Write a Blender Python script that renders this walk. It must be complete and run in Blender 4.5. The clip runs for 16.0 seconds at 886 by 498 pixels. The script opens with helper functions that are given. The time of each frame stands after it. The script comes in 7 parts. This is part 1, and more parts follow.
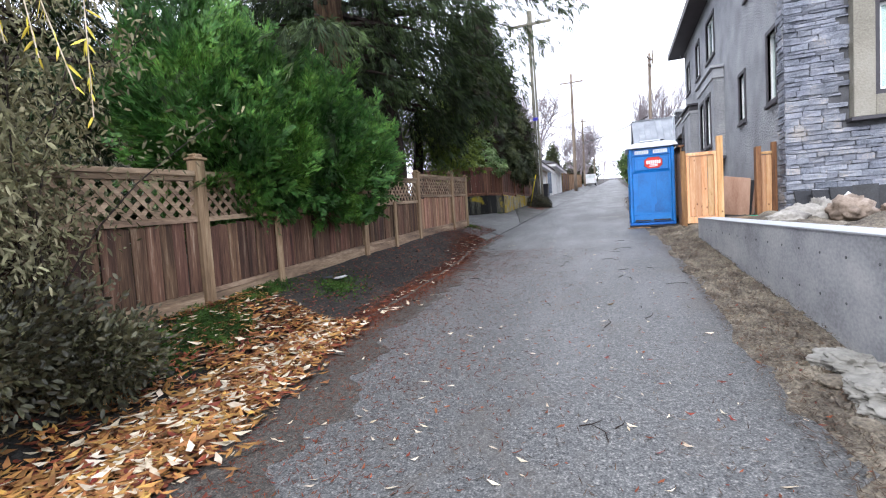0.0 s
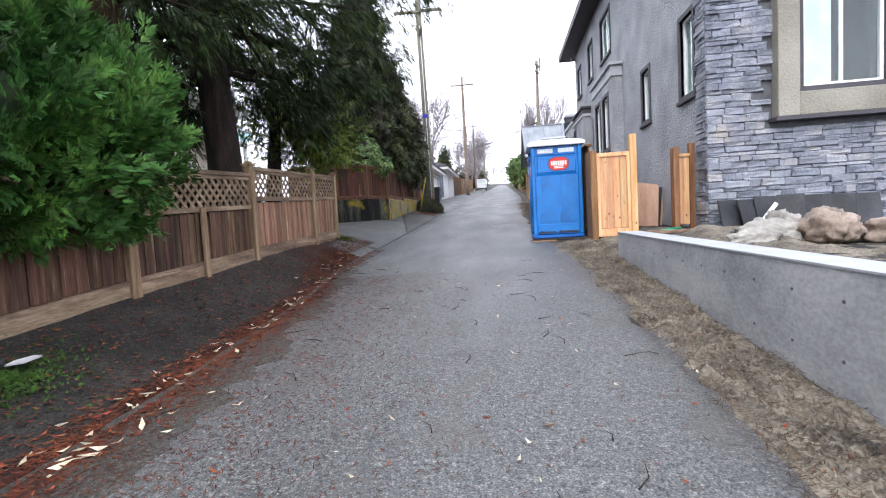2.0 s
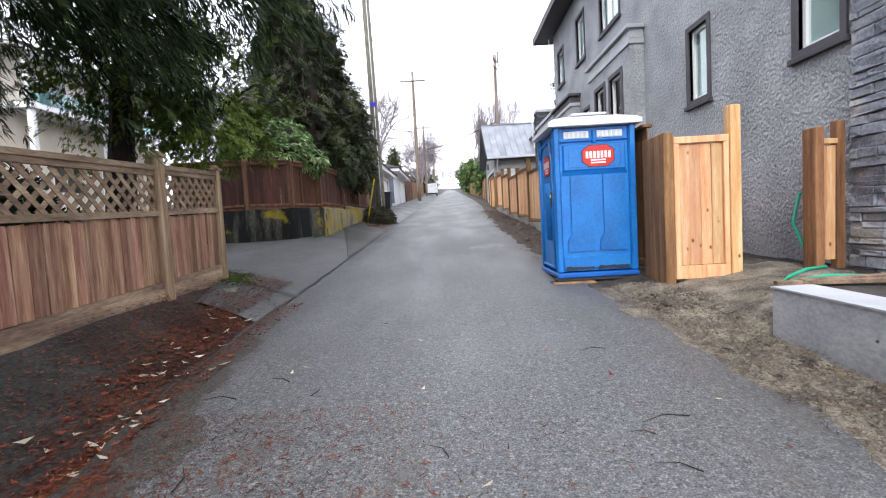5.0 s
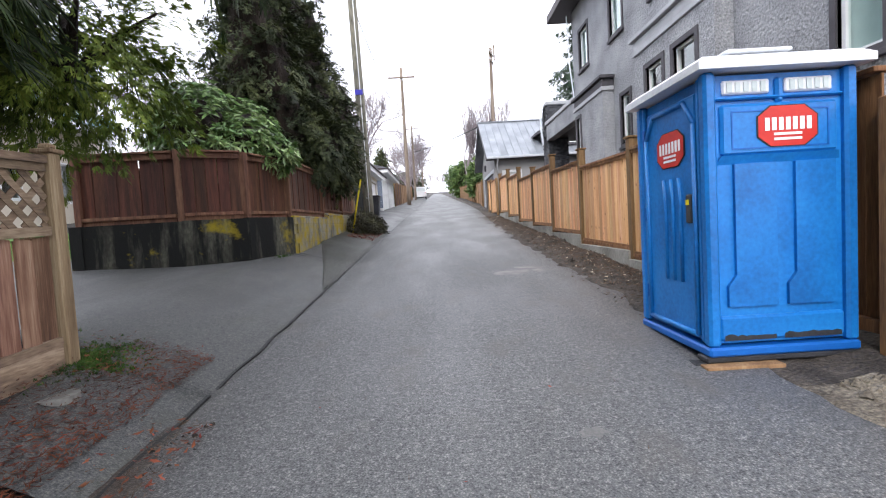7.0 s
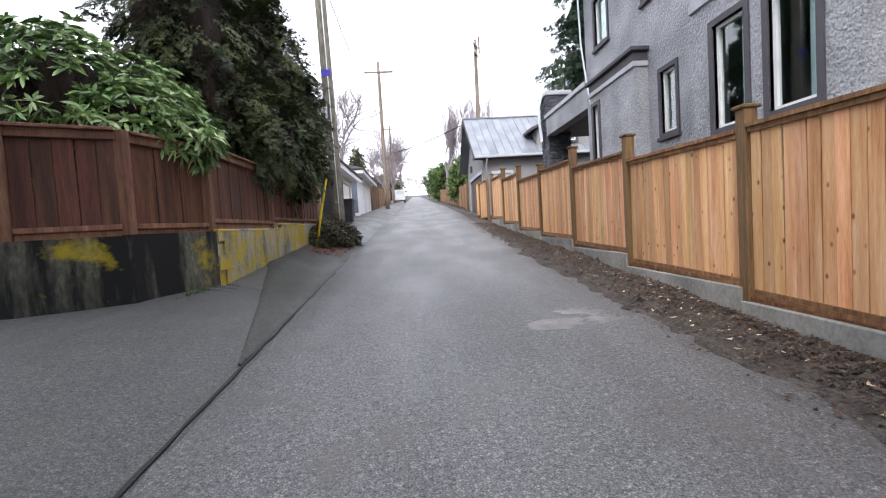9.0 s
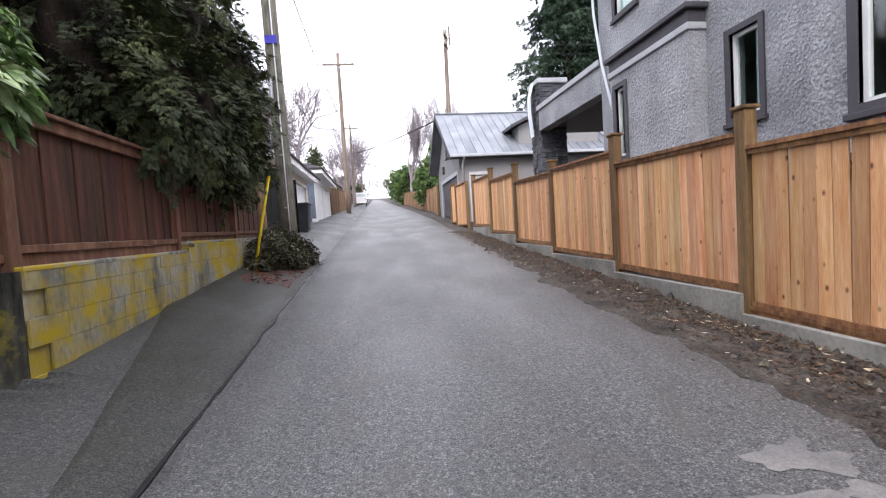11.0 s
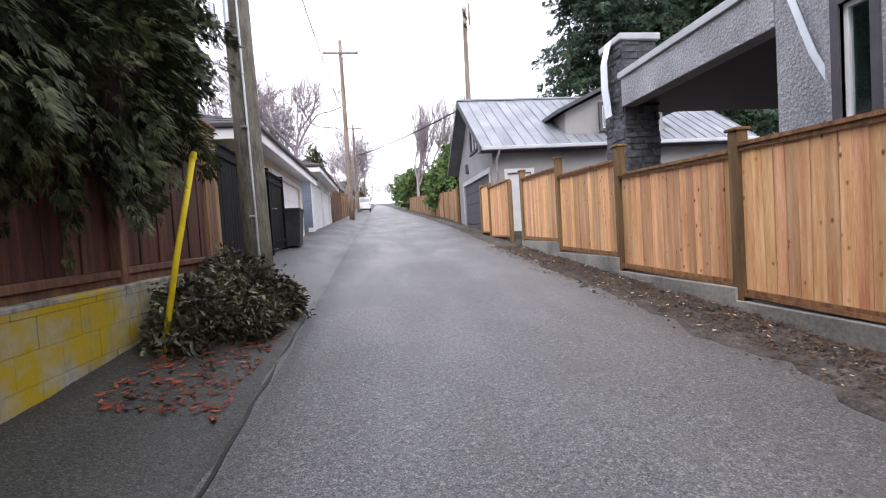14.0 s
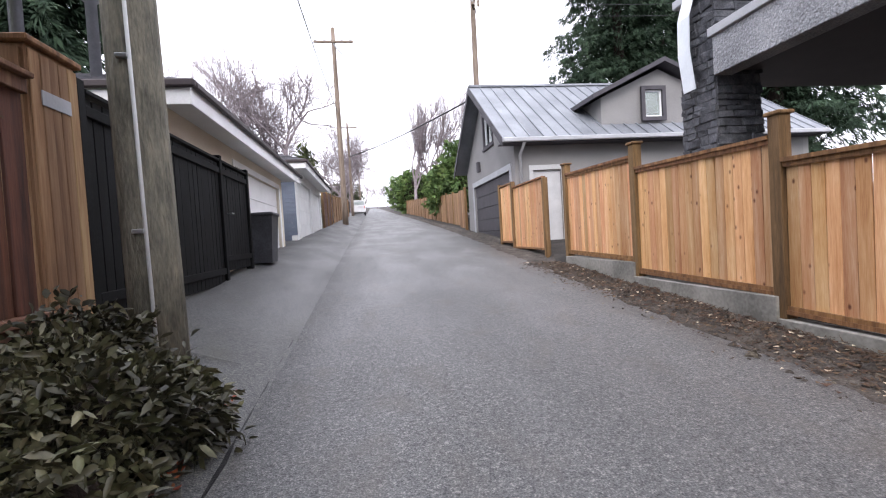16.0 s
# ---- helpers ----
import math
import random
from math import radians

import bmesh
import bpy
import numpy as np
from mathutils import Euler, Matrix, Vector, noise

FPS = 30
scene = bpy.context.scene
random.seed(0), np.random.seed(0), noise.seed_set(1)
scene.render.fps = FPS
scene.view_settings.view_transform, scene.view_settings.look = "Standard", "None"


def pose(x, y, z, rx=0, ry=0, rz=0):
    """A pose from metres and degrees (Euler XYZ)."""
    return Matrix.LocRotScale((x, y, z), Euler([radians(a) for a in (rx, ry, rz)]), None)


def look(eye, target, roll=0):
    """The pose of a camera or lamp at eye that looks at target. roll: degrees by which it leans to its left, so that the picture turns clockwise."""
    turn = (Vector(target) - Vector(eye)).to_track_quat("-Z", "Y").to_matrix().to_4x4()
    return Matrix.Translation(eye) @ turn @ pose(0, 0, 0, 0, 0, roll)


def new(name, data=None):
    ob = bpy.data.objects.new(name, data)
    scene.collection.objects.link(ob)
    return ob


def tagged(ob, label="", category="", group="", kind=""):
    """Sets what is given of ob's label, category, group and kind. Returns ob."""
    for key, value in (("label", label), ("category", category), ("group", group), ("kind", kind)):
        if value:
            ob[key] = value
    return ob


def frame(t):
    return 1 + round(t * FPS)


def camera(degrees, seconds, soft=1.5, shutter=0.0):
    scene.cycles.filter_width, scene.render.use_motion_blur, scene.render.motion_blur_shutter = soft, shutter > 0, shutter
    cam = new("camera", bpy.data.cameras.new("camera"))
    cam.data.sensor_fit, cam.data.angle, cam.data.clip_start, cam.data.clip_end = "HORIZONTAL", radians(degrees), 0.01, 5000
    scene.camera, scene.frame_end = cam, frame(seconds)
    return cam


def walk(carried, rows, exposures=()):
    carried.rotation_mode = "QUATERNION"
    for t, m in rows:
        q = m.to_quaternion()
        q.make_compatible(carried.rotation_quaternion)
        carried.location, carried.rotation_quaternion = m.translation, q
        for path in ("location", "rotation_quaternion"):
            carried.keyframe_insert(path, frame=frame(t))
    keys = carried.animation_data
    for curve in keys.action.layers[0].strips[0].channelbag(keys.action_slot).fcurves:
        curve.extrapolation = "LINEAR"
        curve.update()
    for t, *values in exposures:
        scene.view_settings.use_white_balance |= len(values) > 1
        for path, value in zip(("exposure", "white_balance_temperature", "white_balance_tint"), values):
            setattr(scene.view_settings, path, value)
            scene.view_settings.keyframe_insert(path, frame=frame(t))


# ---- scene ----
cam = camera(87.9, 16.0, soft=1.15)
METRES, EYE, TILT, LEAN, TURN = 23.7, 1.352, 0.0, 0.0, 20.8
ROWS = [
    (0.0, 0.0, 0.0, 0.0, -0.21, -3.3, 3.57),
    (0.5, 0.0046, 0.0294, 0.001, -4.84, -3.48, 3.55),
    (1.0, 0.0129, 0.0587, 0.0033, -8.43, -3.61, 3.47),
    (1.5, 0.0223, 0.087, 0.0043, -10.98, -3.67, 3.38),
    (2.0, 0.0314, 0.117, 0.0063, -13.29, -3.73, 3.28),
    (2.5, 0.0373, 0.1456, 0.0081, -15.38, -3.76, 3.21),
    (3.0, 0.043, 0.1758, 0.0106, -17.24, -3.78, 3.19),
    (3.5, 0.0481, 0.2046, 0.012, -18.37, -3.73, 3.19),
    (4.0, 0.054, 0.2359, 0.0149, -19.15, -3.73, 3.17),
    (4.5, 0.0594, 0.2656, 0.0174, -19.47, -3.64, 3.19),
    (7.0, 0.0904, 0.4224, 0.0286, -21.48, -3.17, 3.4),
    (7.5, 0.0981, 0.4517, 0.0299, -21.73, -3.07, 3.42),
    (8.0, 0.1075, 0.4814, 0.0327, -22.35, -3.03, 3.48),
    (8.5, 0.1165, 0.5088, 0.0344, -22.98, -2.98, 3.48),
    (9.0, 0.1263, 0.5401, 0.0371, -24.2, -2.94, 3.5),
    (9.5, 0.1346, 0.5698, 0.0395, -25.61, -2.94, 3.51),
    (12.0, 0.1763, 0.7203, 0.0505, -29.95, -2.69, 3.56),
    (12.5, 0.1858, 0.7502, 0.0515, -29.58, -2.56, 3.57),
    (13.0, 0.1952, 0.7805, 0.0542, -29.2, -2.42, 3.57),
    (13.5, 0.2039, 0.8097, 0.0562, -28.91, -2.31, 3.59),
    (14.0, 0.212, 0.8407, 0.059, -28.86, -2.18, 3.64),
    (14.5, 0.2218, 0.8712, 0.0604, -28.95, -2.08, 3.61),
    (15.0, 0.2328, 0.9022, 0.064, -29.03, -1.97, 3.42),
    (15.5, 0.2446, 0.9315, 0.0654, -29.11, -1.85, 3.49),
    (16.0, 0.2552, 0.9623, 0.068, -29.5, -1.8, 3.51),
]
walk(cam, [(t, pose(0, 0, EYE, TILT, LEAN, TURN) @ pose(METRES * x, METRES * y, METRES * z, 90 + pitch, roll, yaw)) for t, x, y, z, yaw, pitch, roll in ROWS],
     [(0.0, 1.36, 6250, 10), (3.0, 1.4, 6350, 10), (7.0, 1.42, 6500, 10), (9.0, 1.44, 6500, 11), (12.0, 1.44, 6550, 14), (16.0, 1.34, 6550, 14)])

# world: bright overcast sky, a wide weak sun behind the cloud
world = bpy.data.worlds.new("overcast_sky")
scene.world = world
world.use_nodes = True
wn, wl = world.node_tree.nodes, world.node_tree.links
wn.clear()
sky = wn.new("ShaderNodeTexSky")
sky.sky_type = "NISHITA"
sky.sun_disc = False
sky.sun_elevation, sky.sun_rotation = radians(38), radians(200)
sky.dust_density = 4.0
cloud = wn.new("ShaderNodeMixRGB")
cloud.inputs[0].default_value = 0.93
cloud.inputs[2].default_value = (10.9, 11.25, 12.6, 1)
back = wn.new("ShaderNodeBackground")
back.inputs["Strength"].default_value = 0.1
wout = wn.new("ShaderNodeOutputWorld")
wl.new(sky.outputs[0], cloud.inputs[1])
wl.new(cloud.outputs[0], back.inputs["Color"])
wl.new(back.outputs[0], wout.inputs["Surface"])

sun_data = bpy.data.lights.new("sun", "SUN")
sun_data.energy, sun_data.angle, sun_data.color = 0.8, radians(25), (1.0, 0.97, 0.93)
sun = new("sun", sun_data)
sun.matrix_world = look((-10, -27, 30), (0, 10, 0))

# ---------------------------------------------------------------- materials
def srgb(h):
    c = [int(h[i:i + 2], 16) / 255 for i in (0, 2, 4)]
    return tuple((v / 12.92 if v <= 0.04045 else ((v + 0.055) / 1.055) ** 2.4) for v in c) + (1.0,)


def mat(name, cols, rough=0.8, scale=3.0, fine=40.0, stretch=(1, 1, 1), bump=0.3, bump_scale=60.0, metal=0.0,
        vary=0.0, island=0.0, spec=0.4, dist=0.01, trans=0.0, contrast=(0.35, 0.65), fine_amt=0.35, shift=True, knots=None):
    """Procedural surface: a broad and a fine noise between the given colours, fine relief, and shifts from piece to piece."""
    m = bpy.data.materials.new(name)
    m.use_nodes = True
    n, l = m.node_tree.nodes, m.node_tree.links
    p = n["Principled BSDF"]
    tc = n.new("ShaderNodeTexCoord")
    mp = n.new("ShaderNodeMapping")
    mp.inputs["Scale"].default_value = stretch
    off = n.new("ShaderNodeObjectInfo")
    comb = n.new("ShaderNodeVectorMath")
    comb.operation = "SCALE"
    comb.inputs[0].default_value = (13.0, 7.0, 5.0) if shift else (0, 0, 0)
    l.new(off.outputs["Random"], comb.inputs["Scale"])
    add = n.new("ShaderNodeVectorMath")
    l.new(tc.outputs["Object"], add.inputs[0])
    l.new(comb.outputs[0], add.inputs[1])
    l.new(add.outputs[0], mp.inputs["Vector"])
    n1 = n.new("ShaderNodeTexNoise")
    n1.inputs["Scale"].default_value, n1.inputs["Detail"].default_value = scale, 5
    n2 = n.new("ShaderNodeTexNoise")
    n2.inputs["Scale"].default_value, n2.inputs["Detail"].default_value = fine, 6
    l.new(mp.outputs[0], n1.inputs["Vector"])
    l.new(mp.outputs[0], n2.inputs["Vector"])
    mixv = n.new("ShaderNodeMixRGB")
    mixv.inputs[0].default_value = fine_amt
    l.new(n1.outputs["Fac"], mixv.inputs[1])
    l.new(n2.outputs["Fac"], mixv.inputs[2])
    ramp = n.new("ShaderNodeValToRGB")
    e = ramp.color_ramp.elements
    while len(e) < len(cols):
        e.new(0.5)
    for i, c in enumerate(cols):
        e[i].position = contrast[0] + (contrast[1] - contrast[0]) * i / max(1, len(cols) - 1)
        e[i].color = srgb(c) if isinstance(c, str) else c
    l.new(mixv.outputs[0], ramp.inputs[0])
    out = ramp.outputs[0]
    if knots:
        vm = n.new("ShaderNodeMapping")
        vm.inputs["Scale"].default_value = (3.2, 3.2, 2.0)
        vo = n.new("ShaderNodeTexVoronoi")
        vo.inputs["Scale"].default_value = 2.2
        kr = n.new("ShaderNodeValToRGB")
        kr.color_ramp.elements[0].position, kr.color_ramp.elements[0].color = 0.05, (1, 1, 1, 1)
        kr.color_ramp.elements[1].position, kr.color_ramp.elements[1].color = 0.15, (0, 0, 0, 1)
        km = n.new("ShaderNodeMixRGB")
        km.inputs[2].default_value = srgb(knots)
        l.new(add.outputs[0], vm.inputs["Vector"])
        l.new(vm.outputs[0], vo.inputs["Vector"])
        l.new(vo.outputs["Distance"], kr.inputs[0])
        l.new(kr.outputs[0], km.inputs[0])
        l.new(out, km.inputs[1])
        out = km.outputs[0]
    for amount, kind in ((vary, "obj"), (island, "isl")):
        if amount:
            hsv = n.new("ShaderNodeHueSaturation")
            if kind == "obj":
                src = off.outputs["Random"]
            else:
                src = n.new("ShaderNodeNewGeometry").outputs["Random Per Island"]
            mr = n.new("ShaderNodeMapRange")
            mr.inputs["To Min"].default_value, mr.inputs["To Max"].default_value = 1 - amount, 1 + amount
            l.new(src, mr.inputs["Value"])
            l.new(mr.outputs[0], hsv.inputs["Value"])
            wn_ = n.new("ShaderNodeTexWhiteNoise")
            wn_.noise_dimensions = "1D"
            l.new(src, wn_.inputs["W"])
            mh = n.new("ShaderNodeMapRange")
            mh.inputs["To Min"].default_value, mh.inputs["To Max"].default_value = 0.5 - amount * 0.04, 0.5 + amount * 0.04
            l.new(wn_.outputs["Value"], mh.inputs["Value"])
            l.new(mh.outputs[0], hsv.inputs["Hue"])
            l.new(out, hsv.inputs["Color"])
            out = hsv.outputs[0]
    l.new(out, p.inputs["Base Color"])
    p.inputs["Roughness"].default_value = rough
    p.inputs["Metallic"].default_value = metal
    p.inputs["Specular IOR Level"].default_value = spec
    if trans:
        p.inputs["Transmission Weight"].default_value = trans
    if bump:
        nb = n.new("ShaderNodeTexNoise")
        nb.inputs["Scale"].default_value, nb.inputs["Detail"].default_value = bump_scale, 4
        l.new(mp.outputs[0], nb.inputs["Vector"])
        b = n.new("ShaderNodeBump")
        b.inputs["Strength"].default_value, b.inputs["Distance"].default_value = bump, dist
        l.new(nb.outputs["Fac"], b.inputs["Height"])
        l.new(b.outputs[0], p.inputs["Normal"])
    return m


def road_mat(name, cols, stain, rough, damp, spec=0.5):
    """Asphalt: fine stone grains, long uneven stains along the lane, and damp patches that shine more."""
    m = bpy.data.materials.new(name)
    m.use_nodes = True
    n, l = m.node_tree.nodes, m.node_tree.links
    p = n["Principled BSDF"]
    tc = n.new("ShaderNodeTexCoord")

    def noise_at(scale, detail, stretch=(1, 1, 1), offset=0.0):
        mp = n.new("ShaderNodeMapping")
        mp.inputs["Scale"].default_value = stretch
        mp.inputs["Location"].default_value = (offset, offset, 0)
        t = n.new("ShaderNodeTexNoise")
        t.inputs["Scale"].default_value, t.inputs["Detail"].default_value = scale, detail
        l.new(tc.outputs["Object"], mp.inputs["Vector"])
        l.new(mp.outputs[0], t.inputs["Vector"])
        return t.outputs["Fac"]

    def ramp(src, stops):
        r = n.new("ShaderNodeValToRGB")
        while len(r.color_ramp.elements) < len(stops):
            r.color_ramp.elements.new(0.5)
        for e, (pos, c) in zip(r.color_ramp.elements, stops):
            e.position, e.color = pos, (srgb(c) if isinstance(c, str) else (c, c, c, 1))
        l.new(src, r.inputs[0])
        return r.outputs[0]

    def mix(kind, fac, a, b):
        x = n.new("ShaderNodeMixRGB")
        x.blend_type = kind
        x.inputs[0].default_value = fac if not hasattr(fac, "links") else 1
        if hasattr(fac, "links"):
            l.new(fac, x.inputs[0])
        l.new(a, x.inputs[1])
        l.new(b, x.inputs[2])
        return x.outputs[0]
    grain = noise_at(95, 5)
    coarse = noise_at(36, 4, offset=3.0)
    both = mix("MIX", 0.35, grain, coarse)
    k = len(cols) - 1
    col = ramp(both, [(0.37 + 0.28 * i / k, c) for i, c in enumerate(cols)])
    broad = noise_at(0.9, 6, (1.0, 0.22, 1.0), 11.0)
    col = mix("MULTIPLY", 1.0, col, ramp(broad, [(0.3, 0.84), (0.5, 0.99), (0.7, 1.1)]))
    blotch = noise_at(2.6, 5, (1.0, 0.6, 1.0), 27.0)
    sm = ramp(blotch, [(0.56, 0.0), (0.72, 0.55)])
    st = n.new("ShaderNodeRGB")
    st.outputs[0].default_value = srgb(stain)
    col = mix("MIX", sm, col, st.outputs[0])
    l.new(col, p.inputs["Base Color"])
    l.new(ramp(noise_at(1.3, 5, (1.0, 0.35, 1.0), 41.0), [(0.35, damp), (0.62, rough)]), p.inputs["Roughness"])
    p.inputs["Specular IOR Level"].default_value = spec
    bp = n.new("ShaderNodeBump")
    bp.inputs["Strength"].default_value, bp.inputs["Distance"].default_value = 0.8, 0.01
    l.new(both, bp.inputs["Height"])
    l.new(bp.outputs[0], p.inputs["Normal"])
    return m


def stained_mat(name, base, stain, growth, stain_at, growth_at, scale=1.1):
    """Old concrete: running black stains and patches of yellow growth with edges of their own."""
    m = mat(name, base, 0.9, 1.6, 24, stretch=(1, 1, 0.6), bump=0.6, bump_scale=38, fine_amt=0.4, shift=False)
    n, l = m.node_tree.nodes, m.node_tree.links
    p = n["Principled BSDF"]
    src = p.inputs["Base Color"].links[0].from_socket
    tc = n.new("ShaderNodeTexCoord")
    for col, at, stretch, off, sc in ((stain, stain_at, (2.6, 2.6, 0.45), 5.0, scale), (growth, growth_at, (1, 1, 1.3), 9.0, scale * 1.3)):
        mp = n.new("ShaderNodeMapping")
        mp.inputs["Scale"].default_value = stretch
        mp.inputs["Location"].default_value = (off, off, off)
        t = n.new("ShaderNodeTexNoise")
        t.inputs["Scale"].default_value, t.inputs["Detail"].default_value, t.inputs["Roughness"].default_value = sc, 7, 0.62
        r = n.new("ShaderNodeValToRGB")
        r.color_ramp.elements[0].position, r.color_ramp.elements[1].position = at
        x = n.new("ShaderNodeMixRGB")
        x.inputs[2].default_value = srgb(col)
        l.new(tc.outputs["Object"], mp.inputs["Vector"])
        l.new(mp.outputs[0], t.inputs["Vector"])
        l.new(t.outputs["Fac"], r.inputs[0])
        l.new(r.outputs[0], x.inputs[0])
        l.new(src, x.inputs[1])
        src = x.outputs[0]
    l.new(src, p.inputs["Base Color"])
    return m


asphalt = road_mat("asphalt", ["28292a", "4d4e4e", "636363", "918f8a"], "54504b", 0.66, 0.5, 0.5)
asphalt_dark = road_mat("asphalt_dark", ["1d1e1f", "393a3a", "4c4c4a", "6b6861"], "3b3b30", 0.64, 0.48, 0.5)
# moss and grit, with the shade by the block wall added to the colour
asphalt_mossy_shaded = road_mat("shaded_mossy_asphalt", ["1a1b19", "2f302d", "3f3f39", "59564d"], "2c2e1e", 0.75, 0.6, 0.4)
asphalt_dirty = road_mat("dirt_washed_asphalt", ["1f1e1c", "3b3834", "4c4843", "6c655b"], "3a2c22", 0.75, 0.6, 0.4)
dirt = mat("trodden_dirt", ["1e1b18", "3a3531", "534d47", "736d65"], 0.95, 3.0, 50, bump=1.0, bump_scale=26, dist=0.04, fine_amt=0.45, contrast=(0.3, 0.7))
soil = mat("soil", ["1b1a18", "2f2c29", "48433d"], 0.95, 1.6, 45, bump=0.9, bump_scale=28, dist=0.03, fine_amt=0.5)
sand = mat("sand", ["37322c", "5a534a", "787063", "948b7c"], 0.95, 3.5, 45, bump=1.0, bump_scale=26, dist=0.04, fine_amt=0.45, contrast=(0.34, 0.66))
concrete = mat("concrete", ["7d7e82", "9a9b9e", "b2b2b2"], 0.8, 1.2, 25, stretch=(1, 1, 1.6), bump=0.35, bump_scale=35, dist=0.006)
concrete_old = stained_mat("concrete_old", ["33332b", "4c4b40", "6a695d"], "0b0c0a", "8a7a16", (0.34, 0.5), (0.6, 0.7))
concrete_moss = mat("concrete_moss", ["6f6e66", "96948a", "a8943a", "b89c12"], 0.9, 0.9, 14, stretch=(1, 1, 0.45), bump=0.5, bump_scale=40, contrast=(0.4, 0.6), fine_amt=0.3)
concrete_kerb = mat("kerb_concrete", ["66645f", "84827c", "9d9a93"], 0.85, 1.6, 25, bump=0.4, bump_scale=35, dist=0.006)
block_mat = stained_mat("lichen_block", ["6a6960", "8c8a80", "a3a096"], "4a4940", "a08a10", (0.46, 0.66), (0.45, 0.62), 1.1)
stucco = mat("stucco", ["6d6f73", "94969a", "b2b3b6"], 0.92, 1.3, 34, bump=1.0, bump_scale=20, dist=0.05, fine_amt=0.6, spec=0.2, contrast=(0.3, 0.68))
stucco_tan = mat("stucco_tan", ["77736a", "8a867b", "98948a"], 0.92, 1.0, 30, bump=1.0, bump_scale=26, dist=0.015, spec=0.2)
stucco_smooth = mat("stucco_smooth", ["7c7b7b", "868585", "8f8e8d"], 0.9, 0.7, 60, bump=0.4, bump_scale=80, dist=0.004, spec=0.2)
cream = mat("cream_stucco", ["bdb3a2", "c9c0b0", "d4ccbd"], 0.9, 0.8, 50, bump=0.3, bump_scale=90, dist=0.004)
stone_mat = mat("ledge_stone", ["595d66", "757984", "878a92", "a39d98"], 0.88, 1.3, 30, bump=1.0, bump_scale=20, dist=0.02, vary=0.17)
stone_isl = mat("ledge_stone_rest", ["595d66", "757984", "878a92", "a39d98"], 0.88, 2.2, 30, bump=1.0, bump_scale=20, dist=0.02, island=0.17)
stone_dark = mat("dark_stone", ["34353a", "4b4d52", "66676b"], 0.88, 5, 40, bump=0.8, bump_scale=24, dist=0.015, vary=0.25)
mortar = mat("mortar", ["4c4d50", "626367"], 0.95, 6, 40)
cedar = mat("new_cedar", ["96613c", "c08a5c", "d2a478", "e2c19c"], 0.65, 1.6, 14, stretch=(9, 9, 0.55), bump=0.3, bump_scale=30, dist=0.004, vary=0.26, contrast=(0.26, 0.7), knots="6e4024")
cedar_dark = mat("stained_cedar_trim", ["553a24", "7a5637", "97704a"], 0.75, 1.6, 16, stretch=(9, 9, 0.6), bump=0.3, bump_scale=30, dist=0.004, vary=0.15)
post_wood = mat("treated_post", ["4f3b26", "6d5436", "87694a"], 0.8, 1.6, 16, stretch=(9, 9, 0.6), bump=0.4, bump_scale=30, dist=0.005, vary=0.15)
old_board = mat("weathered_board", ["1c1310", "3e2a20", "614737", "9a8a76"], 0.85, 1.8, 12, stretch=(8, 8, 0.45), bump=0.5, bump_scale=30, dist=0.006, vary=0.36, contrast=(0.28, 0.72))
old_board_pale = mat("paler_board", ["452f25", "6f4e3c", "94725b", "b2987f"], 0.85, 1.8, 12, stretch=(8, 8, 0.45), bump=0.5, bump_scale=30, dist=0.006, vary=0.28, contrast=(0.28, 0.7))
old_post = mat("weathered_post", ["68543f", "8c755a", "ab9679"], 0.88, 1.8, 12, stretch=(8, 8, 0.5), bump=0.5, bump_scale=30, dist=0.006, vary=0.12)
old_rail = mat("weathered_rail", ["54463a", "7c6854", "a08c75"], 0.88, 1.5, 14, stretch=(5, 0.8, 5), bump=0.5, bump_scale=30, dist=0.006, vary=0.15)
brown_board = mat("brown_stained_board", ["2f1b13", "4a2b1e", "60392a"], 0.75, 1.6, 12, stretch=(8, 8, 0.5), bump=0.35, bump_scale=30, dist=0.004, vary=0.3)
brown_trim = mat("brown_stained_trim", ["4c3226", "674635", "7f5f48"], 0.8, 1.6, 12, stretch=(6, 6, 0.7), bump=0.35, bump_scale=30, dist=0.004, vary=0.15)
black_paint = mat("black_fence_paint", ["050506", "0a0b0c", "131416"], 0.75, 2, 30, bump=0.15, vary=0.1, spec=0.15)
blue_plastic = mat("blue_plastic", ["075a9e", "0f6fbc", "1d7fca"], 0.4, 1.4, 30, bump=0.25, bump_scale=3, dist=0.03, spec=0.5)
blue_dark = mat("blue_plastic_recess", ["0d55a6", "1264b8"], 0.45, 1.5, 30, bump=0.1, bump_scale=6)
white_plastic = mat("white_plastic", ["c9ccd2", "dadde2", "e6e8ea"], 0.45, 2, 30, bump=0.15, bump_scale=8, dist=0.01)
white_paint = mat("white_paint", ["d4d4d4", "dedede", "e8e8e8"], 0.5, 1.5, 40, bump=0.08)
door_white = mat("dull_white_door", ["a9aaab", "bcbdbe"], 0.6, 3, 40, bump=0.1)
vinyl = mat("white_vinyl", ["dcdedf", "e8eaea"], 0.4, 3, 40, bump=0.05)
trim_dark = mat("dark_trim", ["3d3b40", "4b494e"], 0.7, 3, 40, bump=0.2)
trim_grey = mat("grey_trim", ["9c9ea2", "b0b2b6"], 0.7, 3, 40, bump=0.15)
eave_dark = mat("eave_brown", ["2f2729", "3c3335"], 0.6, 2, 30, bump=0.1)
sign_red = mat("sign_red", ["c02a22", "cc352b"], 0.45, 3, 30, bump=0.05)
sign_white = mat("sign_white", ["e6e6e6", "f0f0f0"], 0.5, 3, 30, bump=0.0)
